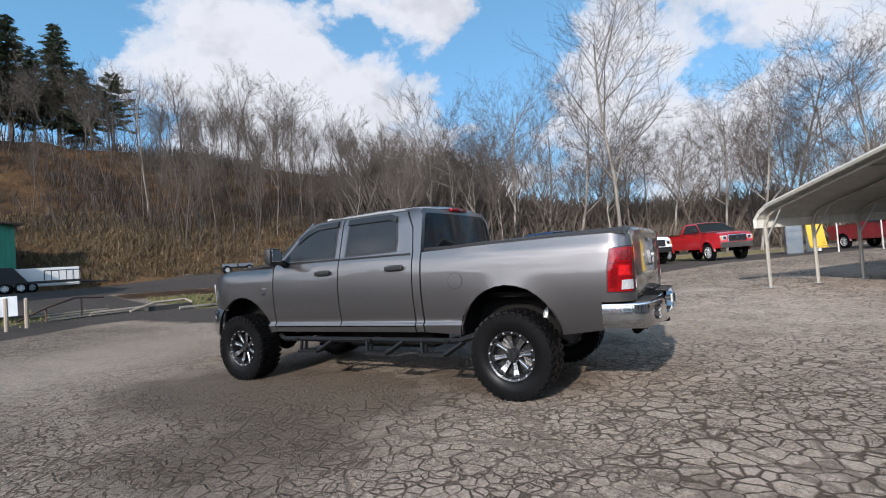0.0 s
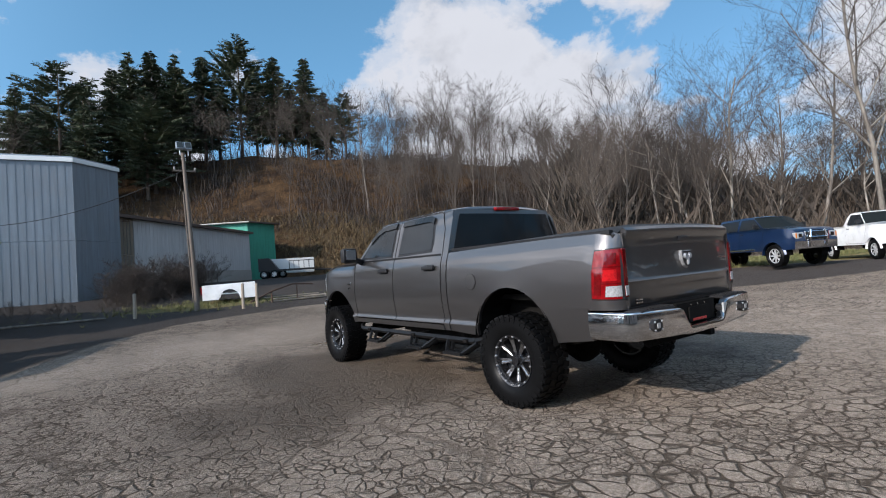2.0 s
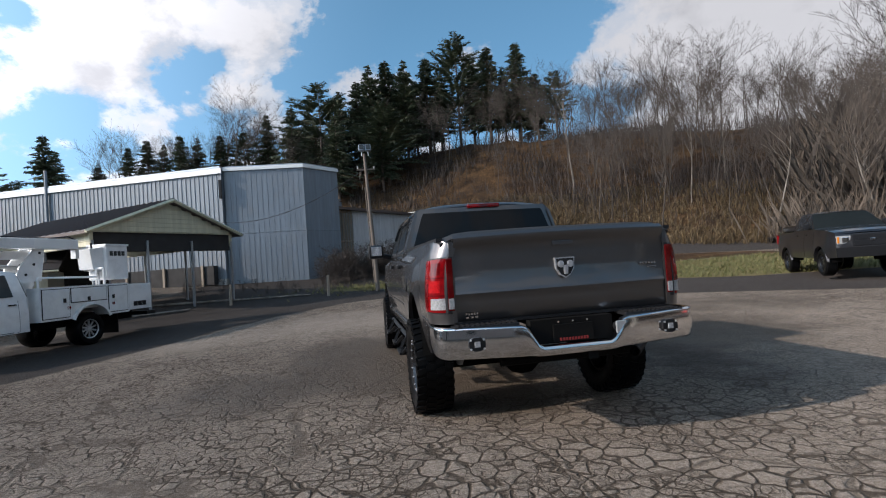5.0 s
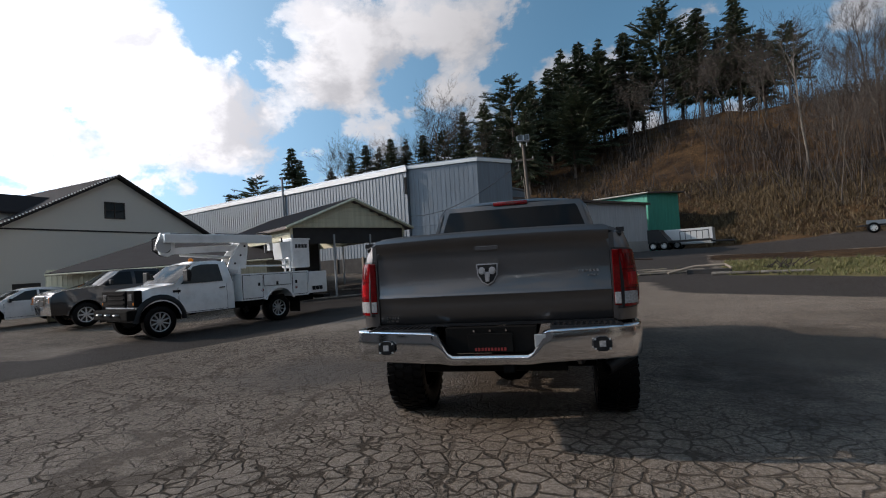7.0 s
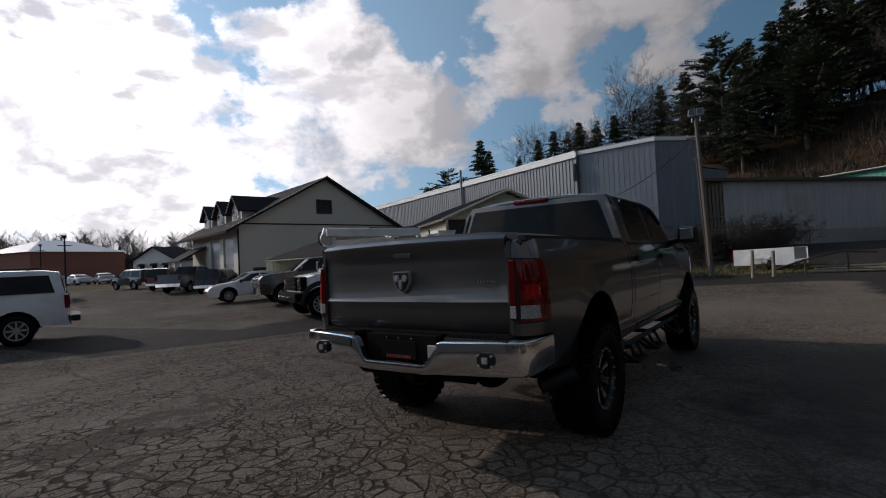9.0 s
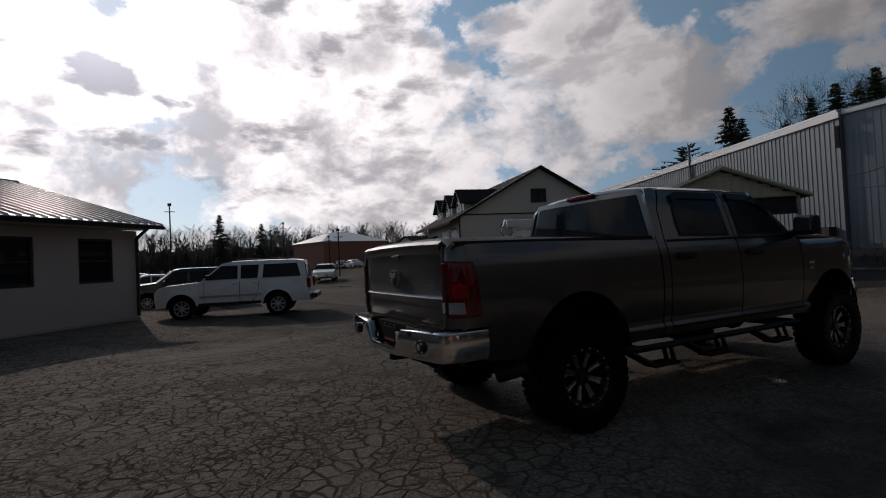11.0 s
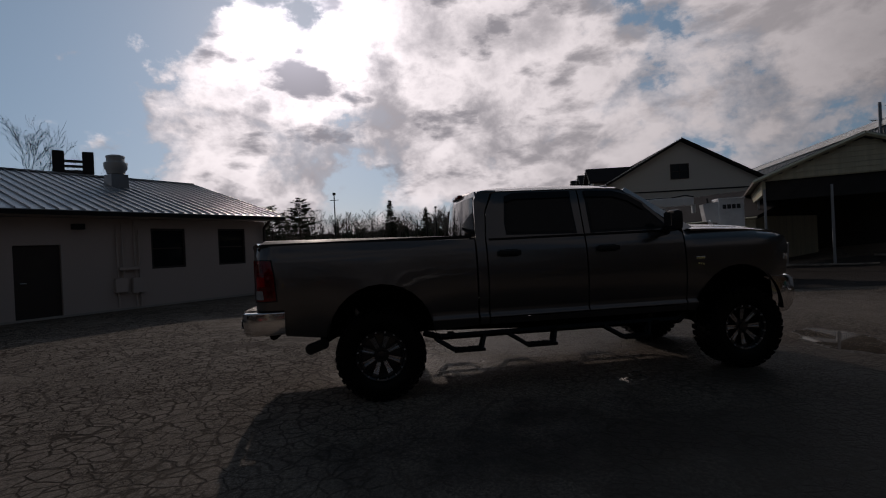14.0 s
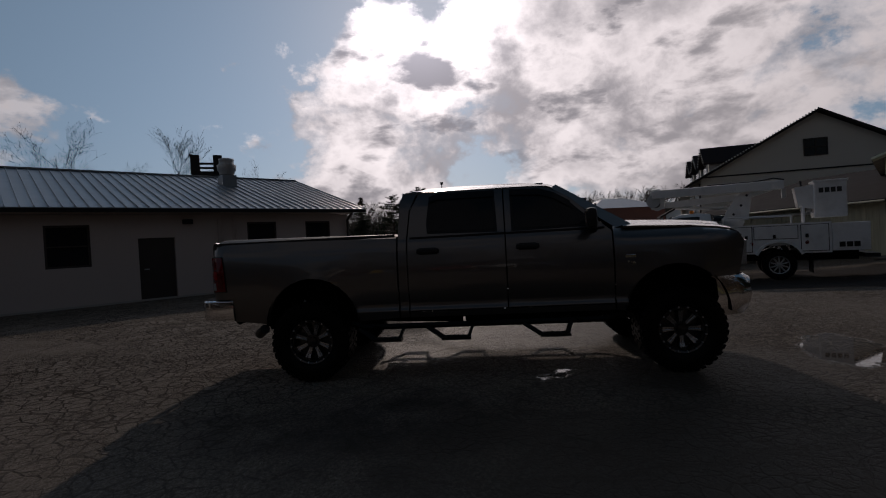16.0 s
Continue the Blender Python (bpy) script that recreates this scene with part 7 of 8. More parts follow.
def bucket_truck():
    white = M["white_paint"]
    wb = 3.6
    top = ((wb + 0.550, 0.45, "bumper"), (wb + 0.570, 0.80, "grille"), (wb + 0.550, 1.06, "grille"), (wb + 0.510, 1.16, "hood"), (wb + 0.390, 1.22, "hood"), (wb + 0.2, 1.28, "hood"), (wb - 0.40, 1.36, "windshield"), (wb - 0.98, 1.86, "roof"), (wb - 1.2, 1.93, "roof"), (wb - 1.7, 1.95, "roof"), (wb - 2.0, 1.90, "rear_window"),
           (wb - 2.08, 1.34, "cab_back"), (wb - 2.1, 0.55, None))
    win = [(wb - 1.75, 1.36), (wb - 0.55, 1.34), (wb - 0.98, 1.80), (wb - 1.22, 1.85), (wb - 1.72, 1.85)]
    door = [(wb - 1.85, 0.58), (wb - 0.62, 0.58), (wb - 0.48, 0.70), (wb - 0.48, 1.30), (wb - 1.85, 1.31)]
    T = vehicle("bucket_truck", "white utility bucket truck with service body and folded boom", "truck", ground_pose(-9.08, 10.05, 157.5), white, top=top, axles=(wb,), R=0.405, W=1.95, windows=(win,), doors=(door,), sill=0.54, belt=1.32,
                rim_mat=M["steel"], spokes=10, dark=M["trim_black"], mirror=(wb - 0.7, 1.58), arch_gap=0.12, lamps=False, screen="glass_screen")
    gr = part("grille_block", box(B(), (0, wb + 0.580, 1.04), (1.02, 0.14, 0.42), bevel=0.03), M["under"], T, "black three-bar grille")
    for k in range(3):
        part("grille_bar", box(B(), (0, wb + 0.660, 0.92 + k * 0.12), (0.94, 0.03, 0.04), bevel=0.01), M["under"], gr)
    part("front_bumper", box(B(), (0, wb + 0.670, 0.64), (2.0, 0.30, 0.26), bevel=0.04), M["under"], T, "black steel winch bumper")
    for x in (-0.5, 0.0, 0.5):
        part("tow_hook", pipe(B(), ((x - 0.05, wb + 0.800, 0.66), (x - 0.05, wb + 0.900, 0.66), (x + 0.05, wb + 0.900, 0.66), (x + 0.05, wb + 0.800, 0.66)), 0.02, 6), M["steel"], T)
    for s in (-1, 1):
        hl = part("head_lamp", box(B(), (s * 0.75, wb + 0.520, 1.04), (0.40, 0.20, 0.42), bevel=0.03), M["under"], T)
        part("lens", box(B(), (s * 0.75, wb + 0.625, 1.08), (0.22, 0.02, 0.17), bevel=0.008), M["lamp_smoke"], hl)
        part("turn_lens", box(B(), (s * 0.90, wb + 0.600, 0.92), (0.06, 0.05, 0.07), bevel=0.008), M["amber_lens"], hl)
    part("beacon", lathe(B(), ((1.95, 0.07), (2.04, 0.07), (2.07, 0.04)), 12, "z"), M["amber_lens"], T, at=pose(0.3, wb - 1.5, 0))
    for s in (-1, 1):
        b = B()
        rows = [[(s * x, wb + (0.54 + d) * math.cos(a), 0.43 + (0.54 + d) * math.sin(a)) for a in [math.pi * k / 12 for k in range(13)]] for x, d in ((0.97, -0.01), (1.04, 0.02), (1.04, 0.08), (0.97, 0.14))]
        grid_sheet(b, rows)
        part("fender_flare", thicken(b, 0.02), M["trim_black"], T, smooth=50)
    wm = plain_wheel(0.405, 0.42, 0.24, M["steel"], 10)
    for s in (-1, 1):
        put_wheel(wm, T, pose(s * 0.78, 0, 0.405, 0, 0, 0 if s > 0 else 180))
    # service body
    for s in (-1, 1):
        out = [(-1.15, 0.72)] + arch(0, 0.5, 0.52, 0.72, 10, True) + [(1.32, 0.72), (1.32, 1.52), (-1.15, 1.52)]
        sb = part("service_side", panel(out, s, lambda y, z: 1.02, 0.25, 0.40), white, T, smooth=30)
        for y0, y1, z0, z1 in ((0.62, 1.28, 0.78, 1.46), (-0.42, 0.56, 1.12, 1.46), (-1.08, -0.50, 0.78, 1.46)):
            part("door_gap", box(B(), (s * 1.022, (y0 + y1) / 2, (z0 + z1) / 2), (0.02, y1 - y0 + 0.028, z1 - z0 + 0.028)), M["under"], sb)
            d = part("locker_door", box(B(), (s * 1.03, (y0 + y1) / 2, (z0 + z1) / 2), (0.03, y1 - y0, z1 - z0), bevel=0.012), white, sb)
        for y in (0.75, 0.1, -0.62):
            part("latch", box(B(), (s * 1.052, y, 1.18), (0.02, 0.07, 0.10), bevel=0.005), M["trim_black"], sb)
        part("flare", thicken_arch(s), white, sb)
        for y in (-0.62, 0.64):
            part("side_marker", rod(B(), (s * 1.02, y, 1.0), (s * 1.045, y, 1.0), 0.05, seg=12), M["red_lens"], sb)
    part("deck", box(B(), (0, 0.08, 0.98), (1.9, 2.46, 0.08)), M["steel"], T)
    tail = part("tail_box", box(B(), (0, -1.55, 1.12), (2.04, 0.78, 0.72), bevel=0.02), white, T)
    for k in range(3):
        part("vent", box(B(), (-1.03, -1.36 - k * 0.15, 0.92), (0.02, 0.12, 0.13)), M["trim_black"], tail)
        part("vent", box(B(), (1.03, -1.36 - k * 0.15, 0.92), (0.02, 0.12, 0.13)), M["trim_black"], tail)
    part("mud_flap", box(B(), (-0.8, -0.72, 0.45), (0.5, 0.03, 0.5)), M["rubber"], T)
    part("rear_step", box(B(), (0, -1.98, 0.62), (1.9, 0.3, 0.1)), M["trim_black"], T)
    part("chassis", box(B(), (0, 0.8, 0.62), (0.9, 5.2, 0.24)), M["under"], T)
    b = pipe(B(), ((-0.95, 1.3, 1.5), (-0.95, 1.3, 1.75), (-0.95, -0.3, 1.72), (-0.95, -0.3, 1.5)), 0.025)
    part("grab_rail", b, white, T)
    b = pipe(B(), ((-0.8, -0.6, 1.5), (-0.8, -0.6, 1.95), (-0.55, -0.6, 1.95), (-0.55, -0.6, 1.5)), 0.03)
    part("ladder_hoop", b, white, T)
    for s_ in (-1, 1):
        tm = part("tow_mirror", box(B(), (s_ * 1.14, wb - 0.62, 1.56), (0.24, 0.10, 0.32), bevel=0.03), M["trim_black"], T, "tall black tow mirror")
        part("mirror_glass", box(B(), (s_ * 1.14, wb - 0.672, 1.56), (0.19, 0.008, 0.26)), M["glass"], tm)
        part("fender_badge", box(B(), (s_ * 0.985, wb - 0.42, 1.16), (0.012, 0.20, 0.06)), M["trim_black"], T)
    # pedestal and folded boom
    boom = part("boom_pedestal", lathe(B(), ((0.98, 0.34), (1.2, 0.30), (1.55, 0.26), (1.7, 0.34), (1.78, 0.34)), 20, "z"), white, T, smooth=40, at=pose(0, 1.05, -0.09))
    for x in (-0.23, 0.19):
        tu = part("turret_plate", prism(B(), ((-0.42, 1.78), (0.22, 1.78), (0.10, 2.12), (-0.28, 2.62), (-0.52, 2.62), (-0.52, 2.48)), x, x + 0.04, "x"), white, boom)
        for y, z in ((-0.05, 1.95), (-0.25, 2.20), (-0.40, 2.48)):
            part("pin", rod(B(), (x - 0.008, y, z), (x + 0.048, y, z), 0.035, seg=12), M["trim_black"], tu)
    part("lower_arm", prism(B(), ((-0.45, 2.36), (1.95, 2.26), (2.06, 2.32), (2.06, 2.44), (-0.45, 2.56)), -0.12, 0.12, "x"), white, boom)
    el = part("elbow", prism(B(), ((1.80, 2.28), (1.98, 2.20), (2.16, 2.26), (2.24, 2.58), (2.14, 2.86), (1.90, 2.88), (1.75, 2.62)), -0.26, -0.16, "x"), white, boom)
    part("elbow_hub", rod(B(), (-0.29, 2.02, 2.42), (0.16, 2.02, 2.42), 0.12, seg=16), M["trim_black"], el)
    part("sheave", lathe(B(), ((-0.32, 0.03), (-0.32, 0.20), (-0.28, 0.20), (-0.28, 0.03)), 18, "x"), M["steel"], el, at=pose(0, 2.10, 2.50))
    ua = part("upper_arm", box(B(), (-0.30, 0.42, 2.70), (0.27, 3.4, 0.25), bevel=0.025), white, boom)
    part("insert_band", box(B(), (-0.30, -0.55, 2.70), (0.28, 0.9, 0.26), bevel=0.025), M["white_trim"], ua)
    part("arm_rest", box(B(), (-0.30, -1.28, 2.46), (0.16, 0.10, 0.26)), M["steel"], ua)
    part("ram", rod(B(), (0.02, -0.2, 2.12), (0.02, 1.5, 2.26), 0.05), M["steel"], boom)
    part("hose", pipe(B(), ((-0.30, -1.30, 2.84), (-0.34, -1.05, 2.90), (-0.32, -0.6, 2.84), (-0.30, 0.6, 2.85)), 0.02), M["trim_black"], boom)
    part("hose", pipe(B(), ((0.10, 1.9, 2.86), (0.12, 2.2, 2.70), (0.10, 2.22, 2.40), (0.08, 2.0, 2.24)), 0.022), M["trim_black"], boom)
    bk = part("bucket", box(B(), (0, 0, 0), (0.62, 0.72, 0.98), bevel=0.05), white, T, "white fibreglass work bucket with dark lettering", at=pose(-0.32, -1.22, 2.12))
    part("bucket_liner", box(B(), (0, 0, 0.48), (0.66, 0.76, 0.05), bevel=0.01), white, bk)
    b = B()
    for k in range(4):
        box(b, (-0.318, 0.20 - k * 0.13, 0.24), (0.008, 0.10, 0.13))
    part("bucket_lettering", b, M["soot"], bk)
    part("control_box", prism(B(), ((0.36, 0.42), (0.78, 0.36), (0.70, -0.18), (0.36, -0.24)), -0.22, 0.22, "x"), white, bk)
    part("control_lever", rod(B(), (-0.1, 0.6, 0.36), (-0.1, 0.62, 0.54), 0.025), M["trim_black"], bk)
    part("bucket_bracket", box(B(), (0.05, 0.40, -0.02), (0.16, 0.14, 0.60)), M["steel"], bk)
    return T


def thicken_arch(s):
    b = B()
    rows = [[(s * x, (0.52 + d) * math.cos(a), 0.5 + (0.52 + d) * math.sin(a)) for a in [0.35 + (math.pi - 0.7) * k / 12 for k in range(13)]] for x, d in ((1.02, 0.0), (1.06, 0.0), (1.06, 0.06), (1.02, 0.07))]
    grid_sheet(b, rows)
    return thicken(b, 0.012)


bucket_truck()


# ---- yard things ----
def carport():
    e = empty("carport", pose(10.62, -2.62, 0, 0, 0, -48), "open galvanised carport with a cream sheet roof", "carport")
    # local x runs along the eave, local -y across towards the far eave
    Lg, Wd, ev, pk = 8.05, 7.4, 1.98, 3.10
    def across(f):
        """A point of the bent frame: out from one eave, up and over to the other."""
        pts = [(0, 0.0), (0, ev - 0.25), (0.12, ev), (0.35, ev + 0.16), (Wd / 2, pk), (Wd - 0.35, ev + 0.16), (Wd - 0.12, ev), (Wd, ev - 0.25), (Wd, 0.0)]
        return pts
    for i in range(6):
        x = 0.1 + i * 1.57
        fr = part("frame_bow", pipe(B(), [(x, -y, z - 0.06) for y, z in across(0)], 0.046, 6), M["post_zinc"], e)
        part("knee_brace", rod(B(), (x, -0.03, ev - 0.65), (x, -0.55, ev + 0.15), 0.022, seg=6), M["steel"], fr)
        for y in (0, Wd):
            part("foot_plate", box(B(), (x, -y, 0.02), (0.16, 0.16, 0.02)), M["steel"], fr)
    prof = [(-0.05, ev - 0.35), (-0.05, ev - 0.12), (0.10, ev + 0.06), (0.35, ev + 0.22), (Wd / 2, pk + 0.04), (Wd - 0.35, ev + 0.22), (Wd - 0.10, ev + 0.06), (Wd + 0.05, ev - 0.12), (Wd + 0.05, ev - 0.35)]
    b = B()
    grid_sheet(b, [[(x, -y, z) for y, z in prof] for x in (-0.15, Lg + 0.15)])
    rf = part("roof", thicken(b, 0.02), M["carport_sheet"], e)
    b = B()
    for (y0, z0), (y1, z1) in zip(prof, prof[1:]):
        rod(b, (-0.17, -y0, z0), (-0.17, -y1, z1), 0.05, seg=4)
    part("edge_trim", b, M["carport_sheet"], rf)
    for y in (1.2, 2.6, 5.4, 6.8):
        z = ev + 0.2 + (pk - ev - 0.2) * (1 - abs(y - Wd / 2) / (Wd / 2))
        part("purlin", box(B(), (Lg / 2, -y, z - 0.04), (Lg, 0.05, 0.04)), M["steel"], e)


carport()


def far_yard():
    e = empty("play_slide", ground_pose(30.5, -6.1, 90), "yellow plastic slide beyond the carport", "slide")
    b = B()
    grid_sheet(b, [[(x, y, z) for x in (-0.4, 0, 0.4)] for y, z in ((-0.9, 1.9), (-0.3, 1.7), (0.5, 0.8), (1.0, 0.35), (1.5, 0.3))])
    part("chute", thicken(b, 0.06), M["yellow"], e)
    part("ladder", box(B(), (0, -1.0, 0.9), (0.7, 0.08, 1.8)), M["steel"], e)
    m = empty("machine_crate", ground_pose(29.0, -4.9, 95), "weathered blue-grey machine crate", "crate")
    part("body", box(B(), (0, 0, 0.85), (0.8, 0.7, 1.7), bevel=0.03), M["slate_paint"], m)
    for k in range(3):
        part("slat", box(B(), (0, 0.37, 0.4 + k * 0.5), (0.72, 0.05, 0.26)), M["slate_paint"], m)
    for i in range(6):
        p = empty("white_post", ground_pose(27.0 + 0.3 * i, -5.7 - i * 0.95, 0), "slim white post in the far yard", "post", "white posts")
        part("shaft", rod(B(), (0, 0, -0.1), (0, 0, 1.75), 0.035), M["concrete"], p)
        part("cap", rod(B(), (0, 0, 1.75), (0, 0, 1.79), 0.045), M["concrete"], p)


far_yard()


def trailers():
    t = empty("flat_trailer", ground_pose(9.5, 36.4, -22), "black tandem trailer with a tilted black ramp", "trailer")
    part("bed", box(B(), (0, 0, 0.62), (4.2, 1.9, 0.14), bevel=0.02), M["trim_black"], t)
    part("box", prism(B(), ((-2.1, 0.65), (-0.6, 0.65), (-1.3, 1.6), (-2.1, 1.6)), -0.9, 0.9, "y"), M["trim_black"], t)
    part("rail", pipe(B(), ((0.2, -0.95, 0.7), (0.2, -0.95, 1.3), (2.1, -0.95, 1.3), (2.1, -0.95, 0.7)), 0.03), M["trim_black"], t)
    for k in range(4):
        part("rail_post", rod(B(), (0.55 + k * 0.38, -0.95, 0.7), (0.55 + k * 0.38, -0.95, 1.3), 0.022), M["trim_black"], t)
    wm = plain_wheel(0.33, 0.2, 0.19, M["silver_sheet"])
    for x in (-1.7, -0.95):
        for s in (-1, 1):
            put_wheel(wm, t, pose(x, s * 0.95, 0.33, 0, 0, 90 if s > 0 else -90))
    part("tongue", rod(B(), (2.1, 0, 0.5), (3.6, 0, 0.45), 0.06), M["trim_black"], t)
    w = empty("box_trailer", ground_pose(10.7, 38.6, -20), "white enclosed box trailer", "trailer")
    part("body", box(B(), (0, 0, 0.98), (3.5, 2.0, 1.2), bevel=0.04), M["silver_sheet"], w)
    part("side_door", box(B(), (1.0, -1.01, 0.98), (0.7, 0.03, 1.05)), M["silver_sheet"], w)
    part("skirt", box(B(), (0, -1.01, 0.42), (3.4, 0.03, 0.12)), M["steel"], w)
    for s in (-1, 1):
        put_wheel(wm, w, pose(-0.8, s * 0.95, 0.33, 0, 0, 90 if s > 0 else -90))
    for i, (x, y, a) in enumerate(((20.6, 32.2, -10), (30.5, 26.8, -18))):
        f = empty("utility_trailer", ground_pose(x, y, a), "low open utility trailer parked under the hillside" if i == 0 else "bare trailer chassis with white wheels", "trailer", "trailers under the hill")
        part("deck", box(B(), (0, 0, 0.5), (3.4 if i else 2.6, 1.5, 0.10)), M["trim_black"], f)
        if i == 0:
            for x0 in (-0.65, 0.65):
                part("ramp", box(B(), (x0, -0.72, 0.68), (1.15, 0.05, 0.24)), M["roof_metal"], f)
        for s in (-1, 1):
            put_wheel(wm, f, pose(-1.2 if i else 0.9 * s, -0.75 * 1 if i == 0 else s * 0.8, 0.33, 0, 0, 90 if (s > 0 and i) else -90))
        part("tongue", rod(B(), (1.5, 0, 0.48), (2.9, 0, 0.42), 0.05), M["trim_black"], f)
    # a pickup's bed lying loose by the pole
    b = empty("truck_bed", ground_pose(1.3, 20.3, -14), "loose white pickup bed lying on the grass", "truck bed")
    for s in (-1, 1):
        out = [(-1.05, 0.15)] + [(0.42 * math.cos(a), 0.15 + 0.42 * math.sin(a)) for a in [math.pi - math.pi * k / 8 for k in range(9)]] + [(1.05, 0.15), (1.05, 0.78), (-1.05, 0.82)]
        o = part("bed_side", panel(out, s, lambda y, z: 0.92 + 0.03 * math.exp(-((math.hypot(y, z - 0.15) - 0.5) / 0.12) ** 2), 0.2, 0.05), M["white_paint"], b, at=pose(0, 0, 0, 0, 0, 90))
    part("bed_floor", box(B(), (0, 0, 0.38), (2.0, 1.6, 0.05)), M["white_paint"], b)
    part("headboard", box(B(), (1.0, 0, 0.58), (0.05, 1.7, 0.45)), M["white_paint"], b)
    part("tail_lamp", box(B(), (-1.08, -0.86, 0.55), (0.06, 0.12, 0.3)), M["red_lens"], b)


trailers()


def yard_bits():
    for x, y, h in ((0.9, 16.6, 0.95), (1.5, 16.9, 0.9), (-2.6, 17.0, 0.85), (-6.3, 16.2, 0.8)):
        p = empty("fence_post", ground_pose(x, y, 20), "short weathered timber fence post in the verge", "post", "fence posts")
        part("shaft", rod(B(), (0, 0, -0.1), (0.02, 0.01, h), 0.06, 0.055, 8), M["wood"], p)
        part("top", rod(B(), (0.02, 0.01, h), (0.02, 0.01, h + 0.02), 0.05, 0.03, 8), M["wood"], p)
    r = empty("pipe_rail", ground_pose(3.0, 17.6, 0), "bent rusty pipe rail beside the lumber", "rail")
    part("rail", pipe(B(), ((-1.6, -0.2, 0.15), (-0.6, 0.3, 0.5), (0.4, 0.6, 0.75), (1.4, 0.8, 0.68)), 0.035), M["rust"], r)
    for x, y, h in ((-0.6, 0.3, 0.5), (0.6, 0.62, 0.73)):
        part("leg", rod(B(), (x, y, -0.1), (x, y, h), 0.03), M["rust"], r)
    rnd = random.Random(5)
    for i in range(11):
        x, y = 3.1 + rnd.random() * 2.6, 18.0 + (i % 4) * 0.55 + rnd.random() * 0.2
        L = 1.2 + rnd.random() * 1.0
        o = part("plank", box(B(), (0, 0, 0), (L, 0.14, 0.04), bevel=0.006), M["wood"])
        o.matrix_basis = pose(x, y, height(x, y) + 0.06 + 0.03 * (i % 2), 0, 0, -6 + rnd.random() * 14)
        tagged(o, "pale weathered plank lying on the ground", "plank", "loose planks")
    for i, (a, c, rr) in enumerate((((6.2, 16.6), (9.4, 16.0), 0.07), ((-11.5, 14.4), (-7.6, 15.6), 0.05), ((-9.8, 18.0), (-3.4, 17.6), 0.05))):
        o = part("log", rod(B(), (a[0], a[1], height(*a) + rr), (c[0], c[1], height(*c) + rr), rr, rr * 0.7, 8), M["bark_pale"])
        tagged(o, "pale bare log lying along the verge", "log", "logs on the verge")
    heap = B()
    for i in range(26):
        a, d = rnd.random() * 6.28, rnd.random() * 0.5
        x, y = 9.5 + d * math.cos(a) * 1.6, 18.6 + d * math.sin(a)
        rod(heap, (x, y, height(x, y)), (x + rnd.uniform(-0.5, 0.5), y + rnd.uniform(-0.3, 0.3), height(x, y) + rnd.random() * 0.45), 0.03, 0.015, 5)
    tagged(part("brush_heap", heap, M["brush"]), "heap of dark cut branches on the grass", "brush heap", kind="stuff")
    culvert = empty("ditch_edge", ground_pose(6.4, 17.3, -12), "dark ditch mouth with a bent timber edge", "ditch")
    part("timber", pipe(B(), ((-1.6, -0.3, 0.1), (-0.6, 0.1, 0.32), (0.5, 0.15, 0.34), (0.7, 0.0, 0.2)), 0.05), M["wood"], culvert)
    part("mouth", box(B(), (-0.1, 0.25, 0.08), (1.6, 0.5, 0.2)), M["inside_shade"], culvert)
    for x, y, h in ((-55.0, -3.7, 8.6), (-75.8, 11.3, 8.3), (-86.0, 11.0, 7.9), (-84.0, 20.5, 6.6), (-48.0, 12.0, 5.2)):
        p = empty("lamp_post", ground_pose(x, y, 90), "tall dark floodlight post in the far lot", "lamp post", "far lamp posts")
        k = h - height(x, y)
        part("shaft", rod(B(), (0, 0, -0.2), (0, 0, k - 0.3), 0.09, 0.06, 8), M["trim_black"], p)
        part("arm", box(B(), (0, 0, k - 0.9), (1.0, 0.07, 0.07)), M["trim_black"], p)
        part("head", box(B(), (0.0, 0.1, k - 0.15), (0.35, 0.2, 0.3), bevel=0.03), M["trim_black"], p)


yard_bits()

# ---- trees and undergrowth ----
def tube_soup():
    return [], []


def add_limb(soup, a, b, r0, r1, sides=3):
    verts, faces = soup
    d = (b - a)
    if d.length < 1e-4:
        return
    q = d.to_track_quat("Z", "Y").to_matrix()
    k = len(verts)
    for p, r in ((a, r0), (b, r1)):
        for i in range(sides):
            t = 2 * math.pi * i / sides
            verts.append(p + q @ Vector((r * math.cos(t), r * math.sin(t), 0)))
    for i in range(sides):
        j = (i + 1) % sides
        faces.append((k + i, k + j, k + sides + j, k + sides + i))


def soup_mesh(soup, name, material):
    me = bpy.data.meshes.new(name)
    me.from_pydata([tuple(v) for v in soup[0]], [], soup[1])
    me.materials.append(material)
    return me


